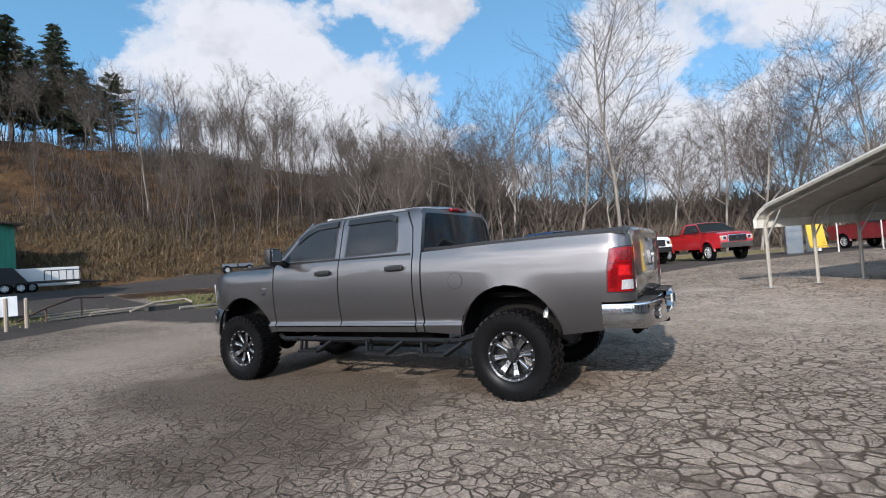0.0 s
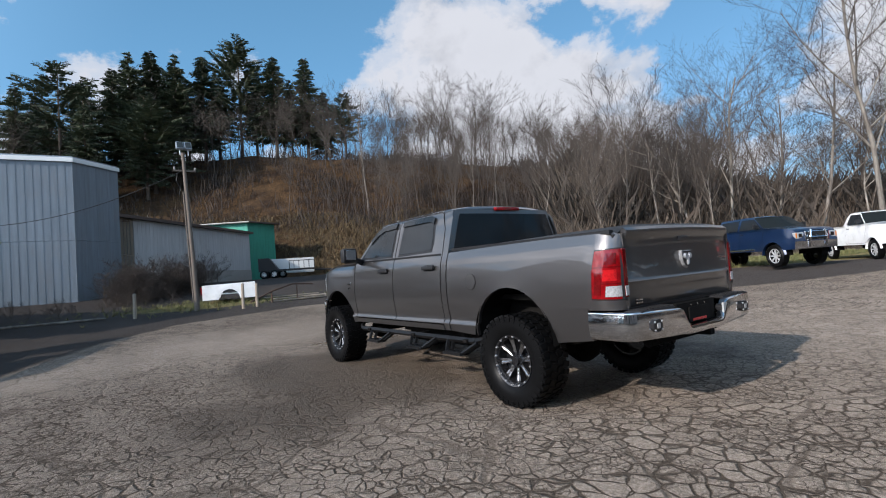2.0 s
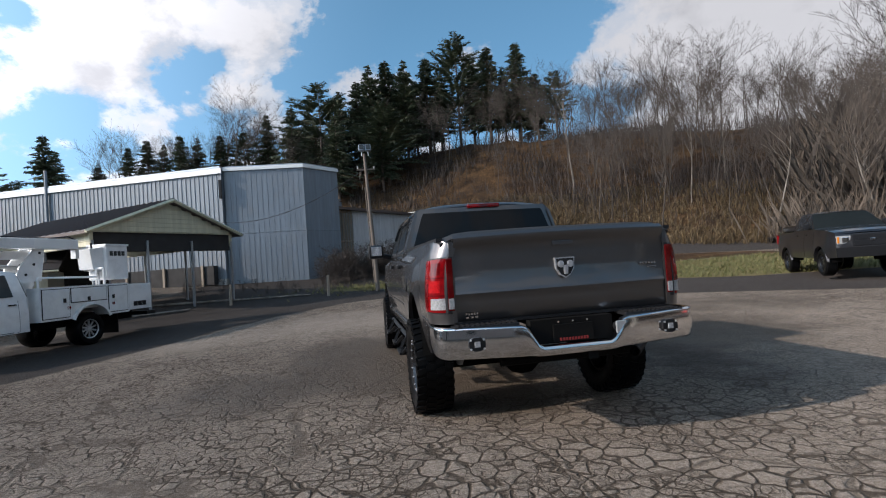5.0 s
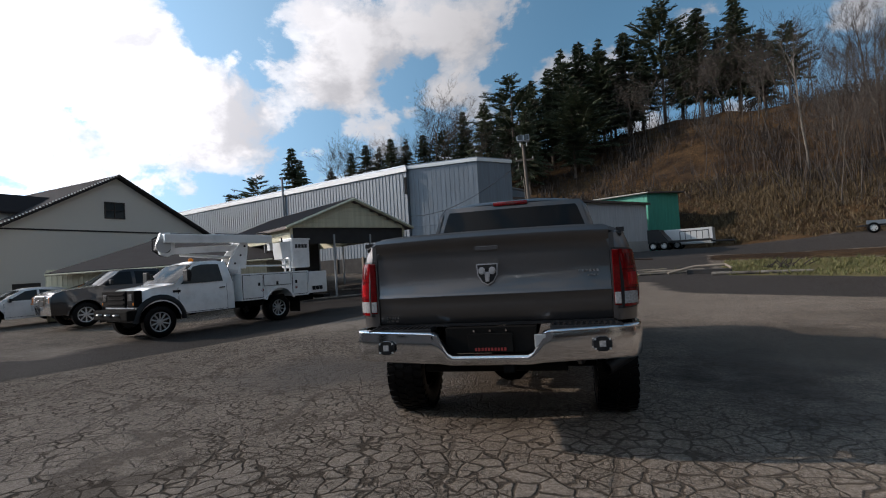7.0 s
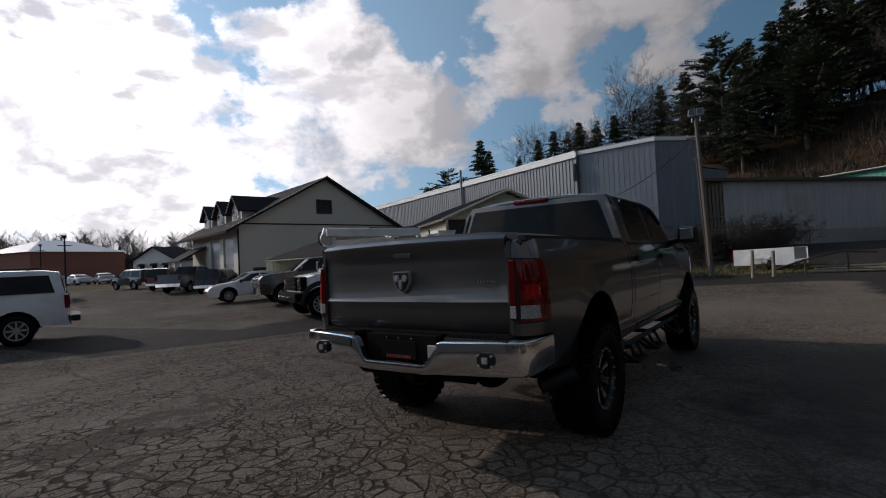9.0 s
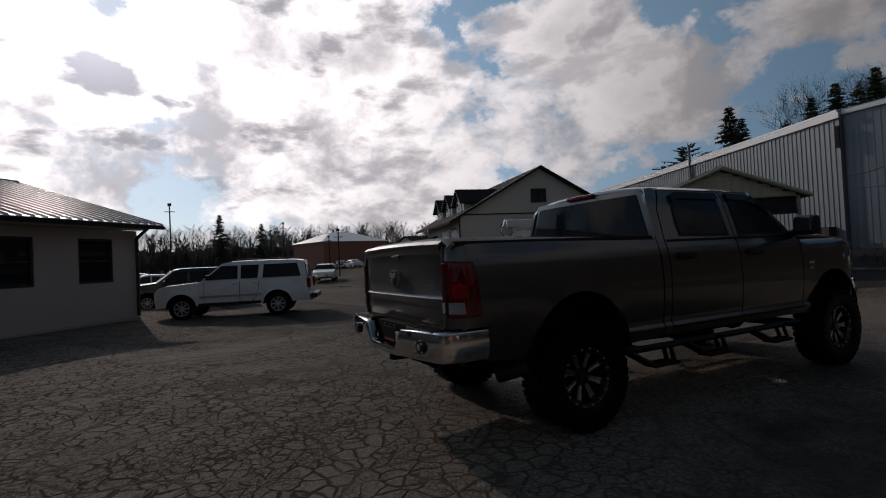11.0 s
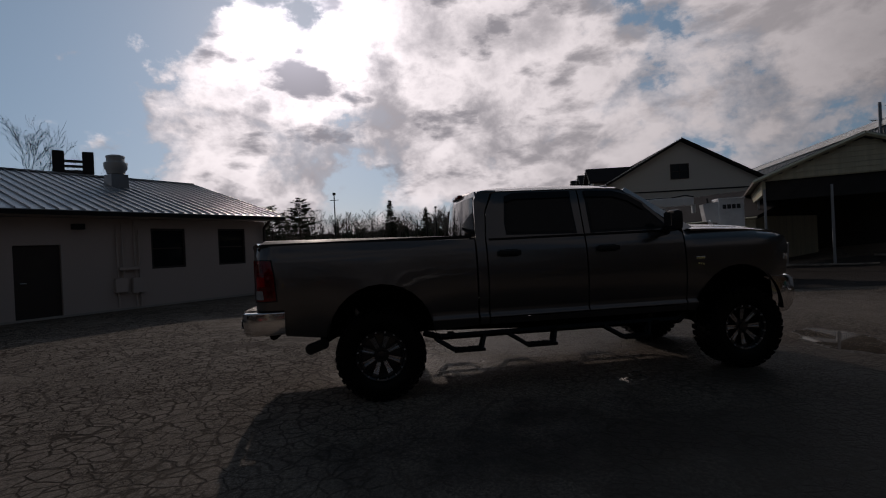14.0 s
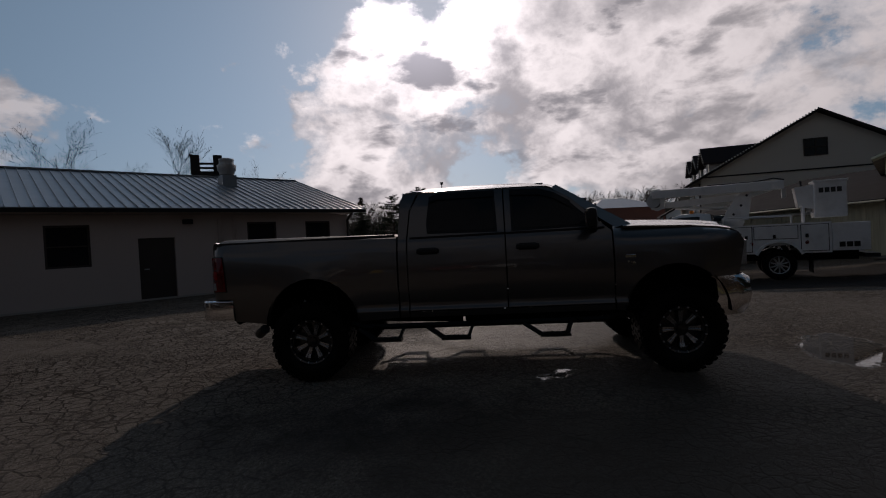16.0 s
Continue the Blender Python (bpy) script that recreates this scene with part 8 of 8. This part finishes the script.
def bare_tree(seed, tall, spread, lean=0.05, fork=0.35, levels=4, thick=0.16, twig=0.012, kids=(7, 6, 5, 4), reach=1.0, lift=0.10, crook=0.16):
    """Meshes of a leafless tree: trunk with main limbs, and the crown of thinner wood."""
    rnd = random.Random(seed)
    trunk, crown = tube_soup(), tube_soup()

    def grow(p, d, length, r, level):
        steps = 5 if level == 0 else 3
        soup = trunk if level <= 1 else crown
        pts = [p]
        for i in range(steps):
            wob = Vector((rnd.gauss(0, 1), rnd.gauss(0, 1), rnd.gauss(0, 0.5))) * (0.07 if level == 0 else crook)
            d = (d + wob + Vector((0, 0, lift if level else 0.06))).normalized()
            q = pts[-1] + d * (length / steps)
            ra = max(twig, r * (1 - i / steps * 0.62))
            rb = max(twig * 0.6, r * (1 - (i + 1) / steps * 0.62))
            add_limb(soup, pts[-1], q, ra, rb, 7 if level == 0 else (4 if level == 1 else 3))
            pts.append(q)
        if level >= levels:
            return
        n = kids[min(level, len(kids) - 1)]
        for i in range(n):
            f = (fork + (1 - fork) * (i + rnd.random() * 0.8) / n) if level == 0 else (0.25 + 0.75 * (i + rnd.random()) / n)
            f = min(f, 0.999)
            k = int(f * steps)
            base = pts[k].lerp(pts[k + 1], f * steps - k)
            out = Vector((rnd.gauss(0, 1), rnd.gauss(0, 1), 0))
            out = (out - d * out.dot(d)).normalized()
            nd_ = (d * (1.0 - spread * 0.4) + out * spread * rnd.uniform(0.7, 1.2) + Vector((0, 0, lift * 1.8))).normalized()
            grow(base, nd_, length * rnd.uniform(0.36, 0.58) * ((1.15 - 0.45 * f) * reach if level == 0 else 1), r * (1 - f * 0.55) * 0.52, level + 1)
    grow(Vector((0, 0, -0.3)), Vector((rnd.gauss(0, lean), rnd.gauss(0, lean), 1)).normalized(), tall, thick, 0)
    return trunk, crown


def fir_tree(seed, tall, width, bare=0.12, ragged=0.25, droop=0.25, layers=0.0):
    """Meshes of a conifer: a straight trunk with branches, and fine needle sprays hung along them. layers: how far the
    boughs gather into flat tiers with gaps between, as on an old pine."""
    rnd = random.Random(seed)
    trunk, crown = tube_soup(), tube_soup()
    add_limb(trunk, Vector((0, 0, -0.4)), Vector((0, 0, tall * 0.5)), 0.20, 0.12, 7)
    add_limb(trunk, Vector((0, 0, tall * 0.5)), Vector((0, 0, tall)), 0.12, 0.02, 6)
    for i in range(16):
        a, z0 = rnd.random() * 6.283, tall * rnd.uniform(0.06, bare + 0.12)
        L = rnd.uniform(0.5, 1.3)
        add_limb(trunk, Vector((0, 0, z0)), Vector((math.cos(a) * L, math.sin(a) * L, z0 + rnd.uniform(-0.2, 0.15))), 0.025, 0.008, 3)
    z = tall * bare
    while z < tall * 0.985:
        f = (z / tall - bare) / (1 - bare)
        if layers:
            shape = 0.55 + 0.45 * math.sin(math.pi * min(1.0, 0.25 + f * 0.75))
            reach = width * shape * (1 - f ** 3) + 0.2
        else:
            reach = width * (1 - f) ** 0.85 * (0.55 + 0.45 * min(1, f * 6)) + 0.12
        n = 6 + rnd.randrange(4)
        for i in range(n):
            if rnd.random() < ragged * 0.55:
                continue
            a = 2 * math.pi * (i + rnd.random()) / n
            L = reach * rnd.uniform(1 - ragged, 1 + ragged * 0.4)
            out = Vector((math.cos(a), math.sin(a), -droop + 0.45 * f + rnd.uniform(-0.14, 0.14)))
            p0 = Vector((0, 0, min(tall, z + rnd.uniform(-0.3, 0.3) * (1 - layers))))
            p1 = p0 + out * L
            add_limb(trunk, p0, p1, 0.028, 0.008, 3)
            side = Vector((-math.sin(a), math.cos(a), 0))
            m = max(4, int(L / 0.12))
            for j in range(m):
                g = (j + 0.6) / m
                if layers and g < 0.2:
                    continue
                c = p0.lerp(p1, g) - Vector((0, 0, 0.06 * L * g * g))
                s = (0.58 - 0.22 * g) * rnd.uniform(0.6, 1.25) * (0.6 + 0.4 * min(1.0, L / 1.5))
                for w in (-1, 1):
                    hang = rnd.uniform(0.05, 0.85) * (1 - 0.8 * layers) - 0.15 * layers
                    ahead = out * s * rnd.uniform(0.3, 0.9)
                    tip = c + side * w * s * 1.25 + ahead - Vector((0, 0, hang * s))
                    wide = out * s * 0.20
                    k = len(crown[0])
                    crown[0].extend((c - wide * 0.5, c.lerp(tip, 0.55) + wide, tip, c.lerp(tip, 0.5) - wide - Vector((0, 0, 0.14 * s))))
                    crown[1].append((k, k + 1, k + 2, k + 3))
                if rnd.random() < 0.55 - 0.3 * layers:
                    k = len(crown[0])
                    down = Vector((0, 0, rnd.uniform(0.5, 1.2) * s))
                    crown[0].extend((c - out * s * 0.22, c + out * s * 0.3, c + out * s * 0.2 - down, c - out * s * 0.05 - down * 0.7))
                    crown[1].append((k, k + 1, k + 2, k + 3))
        step = 0.26 + 0.22 * (1 - f) + rnd.random() * 0.2
        z += step * (1 + 1.3 * layers)
    return trunk, crown


def tree_model(name, soups, bark_mat, crown_mat, label, category, group):
    e = empty(name, pose(0, 0, -200), label, category, group)
    for n, s, mt in (("trunk", soups[0], bark_mat), ("crown", soups[1], crown_mat)):
        o = new(n, soup_mesh(s, n, mt))
        o.parent = e
    return e


def place(model, used, x, y, scale, turn, sink=0.0, tilt=0.0, broad=1.0):
    """Sets the model itself down first, and copies of it afterwards."""
    m = pose(x, y, height(x, y) - sink, tilt, 0, turn)
    o = model if model not in used else copy_thing(model, m)
    used.add(model)
    o.matrix_basis = m @ Matrix.Diagonal((scale * broad, scale * broad, scale, 1))
    return o


def joined(name, models, spots, material, label):
    """Many far trees as one body: light models set down at their spots."""
    vs, fs, base = [], [], 0
    for m, x, y, scale, turn in spots:
        v, f = models[m]
        c, n = math.cos(turn) * scale, math.sin(turn) * scale
        w = np.empty_like(v)
        w[:, 0], w[:, 1], w[:, 2] = x + v[:, 0] * c - v[:, 1] * n, y + v[:, 0] * n + v[:, 1] * c, height(x, y) - 0.1 + v[:, 2] * scale
        vs.append(w)
        fs.append(f + base)
        base += len(v)
    me = bpy.data.meshes.new(name)
    me.from_pydata(np.concatenate(vs).tolist(), [], np.concatenate(fs).tolist())
    me.materials.append(material)
    tagged(new(name, me), label, "woods", kind="stuff")


def as_arrays(soups):
    v = [tuple(p) for p in soups[0][0]] + [tuple(p) for p in soups[1][0]]
    k = len(soups[0][0])
    return np.array(v), np.array(soups[0][1] + [tuple(i + k for i in f) for f in soups[1][1]])


def woods():
    rnd = random.Random(11)
    used = set()
    G1, G2, G3 = "bare trees on the hillside", "evergreens on the crest", "bare trees by the lot"
    bare = [tree_model("bare_tree", bare_tree(s, t, sp, 0.05, fk, 4, th, 0.009, kd, 1.0, 0.07, 0.11), M["bark_grey"], M["twig"], "leafless grey-brown tree on the wooded slope", "tree", G1)
            for s, t, sp, fk, th, kd in ((1, 10.5, 0.60, 0.45, 0.085, (9, 6, 5, 3)), (2, 11.5, 0.72, 0.42, 0.10, (10, 6, 5, 3)), (3, 9.0, 0.55, 0.50, 0.07, (8, 6, 5, 3)), (4, 10.0, 0.78, 0.42, 0.09, (10, 6, 5, 3)))]
    slim = [tree_model("bare_tree", bare_tree(s, t, sp, 0.06, 0.55, 3, th, 0.009, (8, 6, 4), 0.85, 0.08, 0.11), M["bark_pale"], M["twig"], "slender pale leafless tree on the slope", "tree", G1) for s, t, sp, th in ((21, 9.5, 0.5, 0.10), (22, 8.5, 0.6, 0.085))]
    syc = [tree_model("bare_tree", bare_tree(s, t, sp, 0.06, fk, 4, th, 0.008, (12, 8, 6, 3), 1.05, 0.06, 0.11), M["bark_pale"], M["twig"], "tall pale-barked leafless sycamore beside the lot", "tree", G3) for s, t, sp, th, fk in ((31, 17.0, 0.78, 0.165, 0.32), (32, 14.0, 0.86, 0.14, 0.30), (35, 15.0, 0.80, 0.15, 0.36))]
    firs = [tree_model("fir_tree", fir_tree(s, 15.0, w, b, rg, dr, ly), M["bark_fir"], M["needle"], "dark green spire-shaped evergreen on the crest", "tree", G2) for s, w, b, rg, dr, ly in ((41, 3.5, 0.16, 0.42, 0.28, 0.0), (42, 3.3, 0.24, 0.50, 0.15, 0.0), (43, 4.6, 0.30, 0.50, -0.02, 0.42))]

    light = [as_arrays(bare_tree(s, t, sp, 0.07, fk, 3, th, 0.012, (10, 6, 5), 1.0, 0.07, 0.11)) for s, t, sp, fk, th in ((51, 10.0, 0.60, 0.44, 0.085), (52, 11.0, 0.75, 0.40, 0.10), (53, 9.0, 0.55, 0.50, 0.075))]
    slope_spots, flat_spots = [], []

    def polar(az, r):
        return r * math.sin(radians(az)), r * math.cos(radians(az))

    # evergreens on the crest: bearing, distance, angle of the top over the level, kind
    for az, r, el, k in ((-7.4, 70, 18.0, 0), (-4.0, 74, 20.7, 2), (0.5, 76, 20.7, 0), (2.1, 78, 22.3, 1), (4.1, 80, 22.8, 0), (6.4, 79, 22.7, 1), (9.1, 80, 22.9, 0), (12.9, 82, 24.6, 2), (16.6, 80, 22.9, 0), (20.1, 79, 23.0, 0),
                         (24.4, 76, 19.6, 2), (-10, 78, 17.0, 0), (-12.5, 80, 15.6, 2), (-1.6, 84, 19.5, 1), (7.6, 86, 20.5, 0), (10.6, 84, 21.0, 1), (14.6, 86, 21.5, 1), (18.4, 84, 20.5, 1), (22.2, 82, 19.5, 0), (3.0, 70, 18.5, 0), (-2.4, 67, 17.5, 0), (5.4, 86, 21.4, 2),
                         (-15.0, 78, 15.2, 0), (-18.9, 80, 14.9, 0), (-21.9, 84, 14.2, 0), (-23.7, 80, 13.4, 0), (-20.3, 88, 13.8, 1), (-17.0, 90, 14.6, 1), (-26.0, 92, 11.6, 1), (-30.6, 78, 14.0, 0), (-29.6, 82, 12.6, 0), (-34.6, 74, 10.9, 2), (-37.3, 86, 8.8, 0),
                         (-87.2, 170, 5.6, 0), (-83.0, 165, 4.6, 0), (-97.5, 150, 6.3, 2), (-100.6, 140, 5.5, 2), (-104.4, 150, 5.3, 0)):
        x, y = polar(az, r)
        h = (1.35 + r * math.tan(radians(el + (1.5 if az > 10 else 0.9 if az > -12 else 0.4)))) - height(x, y)
        place(firs[k], used, x, y, max(0.35, h / 15.0), rnd.random() * 360, 0, 0, (1.08 if h > 8 else 1.35) + 0.3 * rnd.random())
    for i in range(16):
        az = rnd.uniform(-27, 10)
        r = rnd.uniform(68, 94)
        x, y = polar(az, r)
        el = lerp_table(az, ((-27, 11.5), (-13, 15.0), (-3, 18.5), (6, 20.5), (15, 20.5), (24, 17.5))) - rnd.uniform(0, 3.0)
        h = max(4.0, 1.35 + r * math.tan(radians(el)) - height(x, y))
        place(firs[rnd.randrange(3)], used, x, y, h / 15.0, rnd.random() * 360, 0, 0, 1.25 + 0.5 * rnd.random())
    # hillside trees, denser towards the right, thin over the straw bank
    n = 0
    tries = 0
    while n < 290 and tries < 5000:
        tries += 1
        az = rnd.uniform(-26, 66)
        r = lerp_table(az, TOE) + 2 + rnd.random() ** 0.8 * 44
        over = r - lerp_table(az, TOE)
        if az < 27 and over < 26 and rnd.random() < 0.93:
            continue
        if az < 12 and rnd.random() < 0.45:
            continue
        x, y = polar(az, r)
        if math.hypot(x - 7, y - 48) < 7:
            continue
        k = rnd.random()
        model = slim[rnd.randrange(2)] if k < 0.10 else bare[rnd.randrange(4)]
        size = rnd.uniform(0.70, 1.12) * (0.80 if az > 25 else 0.86)
        if over > 24 or n % 3 == 2:
            slope_spots.append((n % 3, x, y, size, rnd.random() * 6.283))
        else:
            place(model, used, x, y, size, rnd.random() * 360, 0.1, rnd.uniform(-3, 3))
        n += 1
    # marked pale trunks, and the broad crowns behind the hall and on the shoulder
    for az, r, s, k in ((26.0, 55.5, 1.25, 0), (39.2, 64, 1.05, 3), (36.5, 66, 1.0, 1), (41.5, 66, 0.95, 1), (-13.3, 74, 1.25, 1), (-11.8, 78, 1.2, 3), (-14.6, 80, 1.1, 1), (-62.8, 120, 0.9, 3), (-60.5, 118, 0.7, 1), (-127.0, 34, 0.85, 2), (-129.5, 54, 0.85, 3), (-134.3, 52, 0.95, 1), (-116.5, 58, 0.75, 1)):
        x, y = polar(az, r)
        place(slim[0] if (az, r) == (26.0, 55.5) else bare[k], used, x, y, s, rnd.random() * 360, 0.1)
    # flat woods beside the lot
    for i in range(96):
        az = rnd.uniform(52, 116)
        r = lerp_table(az, TOE) + rnd.uniform(-3, 30)
        x, y = polar(az, r)
        k = rnd.random()
        model = slim[rnd.randrange(2)] if k < 0.3 else bare[rnd.randrange(4)]
        if r > lerp_table(az, TOE) + 14 or i % 3 == 0:
            flat_spots.append((i % 3, x, y, rnd.uniform(0.65, 1.2), rnd.random() * 6.283))
        else:
            place(model, used, x, y, rnd.uniform(0.65, 1.25), rnd.random() * 360, 0.1, rnd.uniform(-4, 4))
    for i in range(34):
        az = 114 + i * 2.1
        x, y = polar(az, lerp_table(min(az, 179), TOE) - rnd.uniform(0, 16))
        flat_spots.append((i % 3, x, y, rnd.uniform(0.9, 1.3), rnd.random() * 6.283))
    for az, r, el, k in ((80.9, 45, 27.0, 0), (75.7, 48, 23.0, 1), (67.9, 50, 20.5, 1), (64.6, 47, 20.5, 0), (72.2, 52, 20.5, 0), (91.8, 48, 19.0, 1), (95.1, 46, 19.0, 0), (98.3, 50, 20.4, 0), (102.0, 48, 19.0, 1), (59.0, 52, 18.0, 1), (86.1, 52, 17.5, 1), (106, 46, 20, 0)):
        x, y = polar(az, r)
        h = 1.35 + r * math.tan(radians(el)) - height(x, y)
        place(syc[(k + int(r)) % 3], used, x, y, h / 19.5, rnd.random() * 360, 0.1)

    joined("hillside_woods", light, slope_spots, M["bark_grey"], "leafless grey-brown woods high on the hillside")
    joined("flat_woods", light, flat_spots, M["bark_grey"], "leafless grey-brown woods behind the lot")


woods()


def blades(count, seed, where, size, material, name, label, lean=0.35, per=5, width=0.05, scatter=0.0):
    """Tufts of upright blades as one body."""
    rnd = random.Random(seed)
    verts, faces = [], []
    made = 0
    while made < count:
        p = where(rnd)
        if p is None:
            continue
        x0, y0 = p
        z = height(x0, y0) - 0.03
        s = size * rnd.uniform(0.3, 1.45)
        for k in range(per):
            a, l = rnd.random() * 6.283, lean * rnd.uniform(0.3, 1.4)
            dx, dy = math.cos(a), math.sin(a)
            x, y = x0 + rnd.gauss(0, 1) * scatter, y0 + rnd.gauss(0, 1) * scatter
            w = width * s * rnd.uniform(0.6, 1.4)
            b = len(verts)
            hgt = s * rnd.uniform(0.6, 1.1)
            verts.extend(((x - dy * w, y + dx * w, z), (x + dy * w, y - dx * w, z), (x + dx * l * s * 0.5 + dy * w * 0.6, y + dy * l * s * 0.5 - dx * w * 0.6, z + hgt * 0.6), (x + dx * l * s, y + dy * l * s, z + hgt)))
            faces.append((b, b + 1, b + 2, b + 3))
        made += 1
    me = bpy.data.meshes.new(name)
    me.from_pydata(verts, [], faces)
    me.materials.append(material)
    tagged(new(name, me), label, "undergrowth", kind="stuff")


def on_hill(az0, az1, d0, d1):
    def f(rnd):
        az = rnd.uniform(az0, az1)
        r = lerp_table(az, TOE) + d0 + rnd.random() * (d1 - d0)
        x, y = r * math.sin(radians(az)), r * math.cos(radians(az))
        if 2 < x < 13.5 and 43 < y < 54:
            return None
        if rnd.random() > 0.35 + 0.65 * smooth01(0.5 + 2.2 * noise.noise(Vector((x * 0.12, y * 0.12, 2)))):
            return None
        return x, y
    return f


def on_turf(rnd):
    x, y = rnd.uniform(3, 44), rnd.uniform(6, 27)
    return (x, y) if turf_at(x, y) > 0.55 else None


def by_hall(rnd):
    f = 0.64 * rnd.random()
    x, y = -3.0 + 7.5 * f + rnd.gauss(0, 0.5), 22.8 + 9.5 * f + rnd.gauss(0, 0.7)
    return x, y


blades(9000, 3, on_hill(2, 48, 0.0, 13), 0.50, M["straw"], "dead_grass", "tall straw-coloured dead grass over the bank", 0.7, 6, 0.055, 0.15)
blades(4200, 4, on_hill(-25, 66, 9, 46), 1.6, M["brush"], "brush", "dense dark bare brush under the trees", 0.35, 6, 0.016, 0.6)
blades(1500, 14, on_hill(24, 66, 3, 40), 2.0, M["brush"], "saplings", "thicket of dark leafless saplings on the slope", 0.12, 6, 0.007, 0.8)
blades(2600, 19, on_hill(118, 190, -14, 10), 4.5, M["brush"], "saplings", "thicket of dark leafless trees behind the yard", 0.3, 8, 0.012)
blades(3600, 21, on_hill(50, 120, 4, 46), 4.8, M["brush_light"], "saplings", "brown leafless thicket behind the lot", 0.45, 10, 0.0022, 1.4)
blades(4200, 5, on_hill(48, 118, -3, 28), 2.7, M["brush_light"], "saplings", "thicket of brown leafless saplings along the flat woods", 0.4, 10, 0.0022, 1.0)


def far_side(rnd):
    az, r = rnd.uniform(-122, -60), rnd.uniform(150, 215)
    return r * math.sin(radians(az)), r * math.cos(radians(az))


far_models = [as_arrays(bare_tree(s, t, sp, 0.08, 0.30, 2, th, 0.035, (12, 9))) for s, t, sp, th in ((61, 9.0, 0.6, 0.11), (62, 8.0, 0.7, 0.10))]
far_rnd = random.Random(17)
# pale bark and brush put the distance haze of this rise into colour
joined("far_trees", far_models, [(i % 2, *far_side(far_rnd), far_rnd.uniform(0.6, 1.1), far_rnd.random() * 6.283) for i in range(420)], M["bark_pale"], "grey leafless trees on the far rise beyond the street")
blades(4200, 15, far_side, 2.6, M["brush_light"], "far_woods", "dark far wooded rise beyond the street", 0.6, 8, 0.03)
blades(260, 16, far_side, 4.6, M["needle"], "far_woods", "far dark evergreens beyond the street", 0.35, 9, 0.12)
blades(9000, 6, on_turf, 0.16, M["turf"], "grass", "patchy yellow-green winter grass on the verge", 0.7, 4, 0.09)


def shrubs():
    rnd = random.Random(8)
    used = set()
    models = [tree_model("bare_shrub", bare_tree(s, 1.5, 0.9, 0.2, 0.10, 3, 0.016, 0.0045, (12, 6, 4)), M["twig"], M["brush"], "tangled leafless shrub against the storage hall", "shrub", "shrubs by the hall") for s in (71, 72, 73)]
    for i in range(64):
        x, y = by_hall(rnd)
        place(models[i % 3], used, x, y, rnd.uniform(0.6, 1.25), rnd.random() * 360, 0.0, rnd.uniform(-12, 12), 1.4)
    for i in range(16):
        x, y = -9.5 + i * 0.55 + rnd.gauss(0, 0.2), 20.6 + rnd.gauss(0, 0.5)
        place(models[i % 3], used, x, y, rnd.uniform(0.25, 0.55), rnd.random() * 360, 0.0, 0, 1.5)


shrubs()
blades(900, 9, lambda r: (r.gauss(0.2, 2.2), r.gauss(19.6, 1.0)), 0.14, M["turf"], "grass", "short grass round the utility pole", 0.7, 4, 0.09)
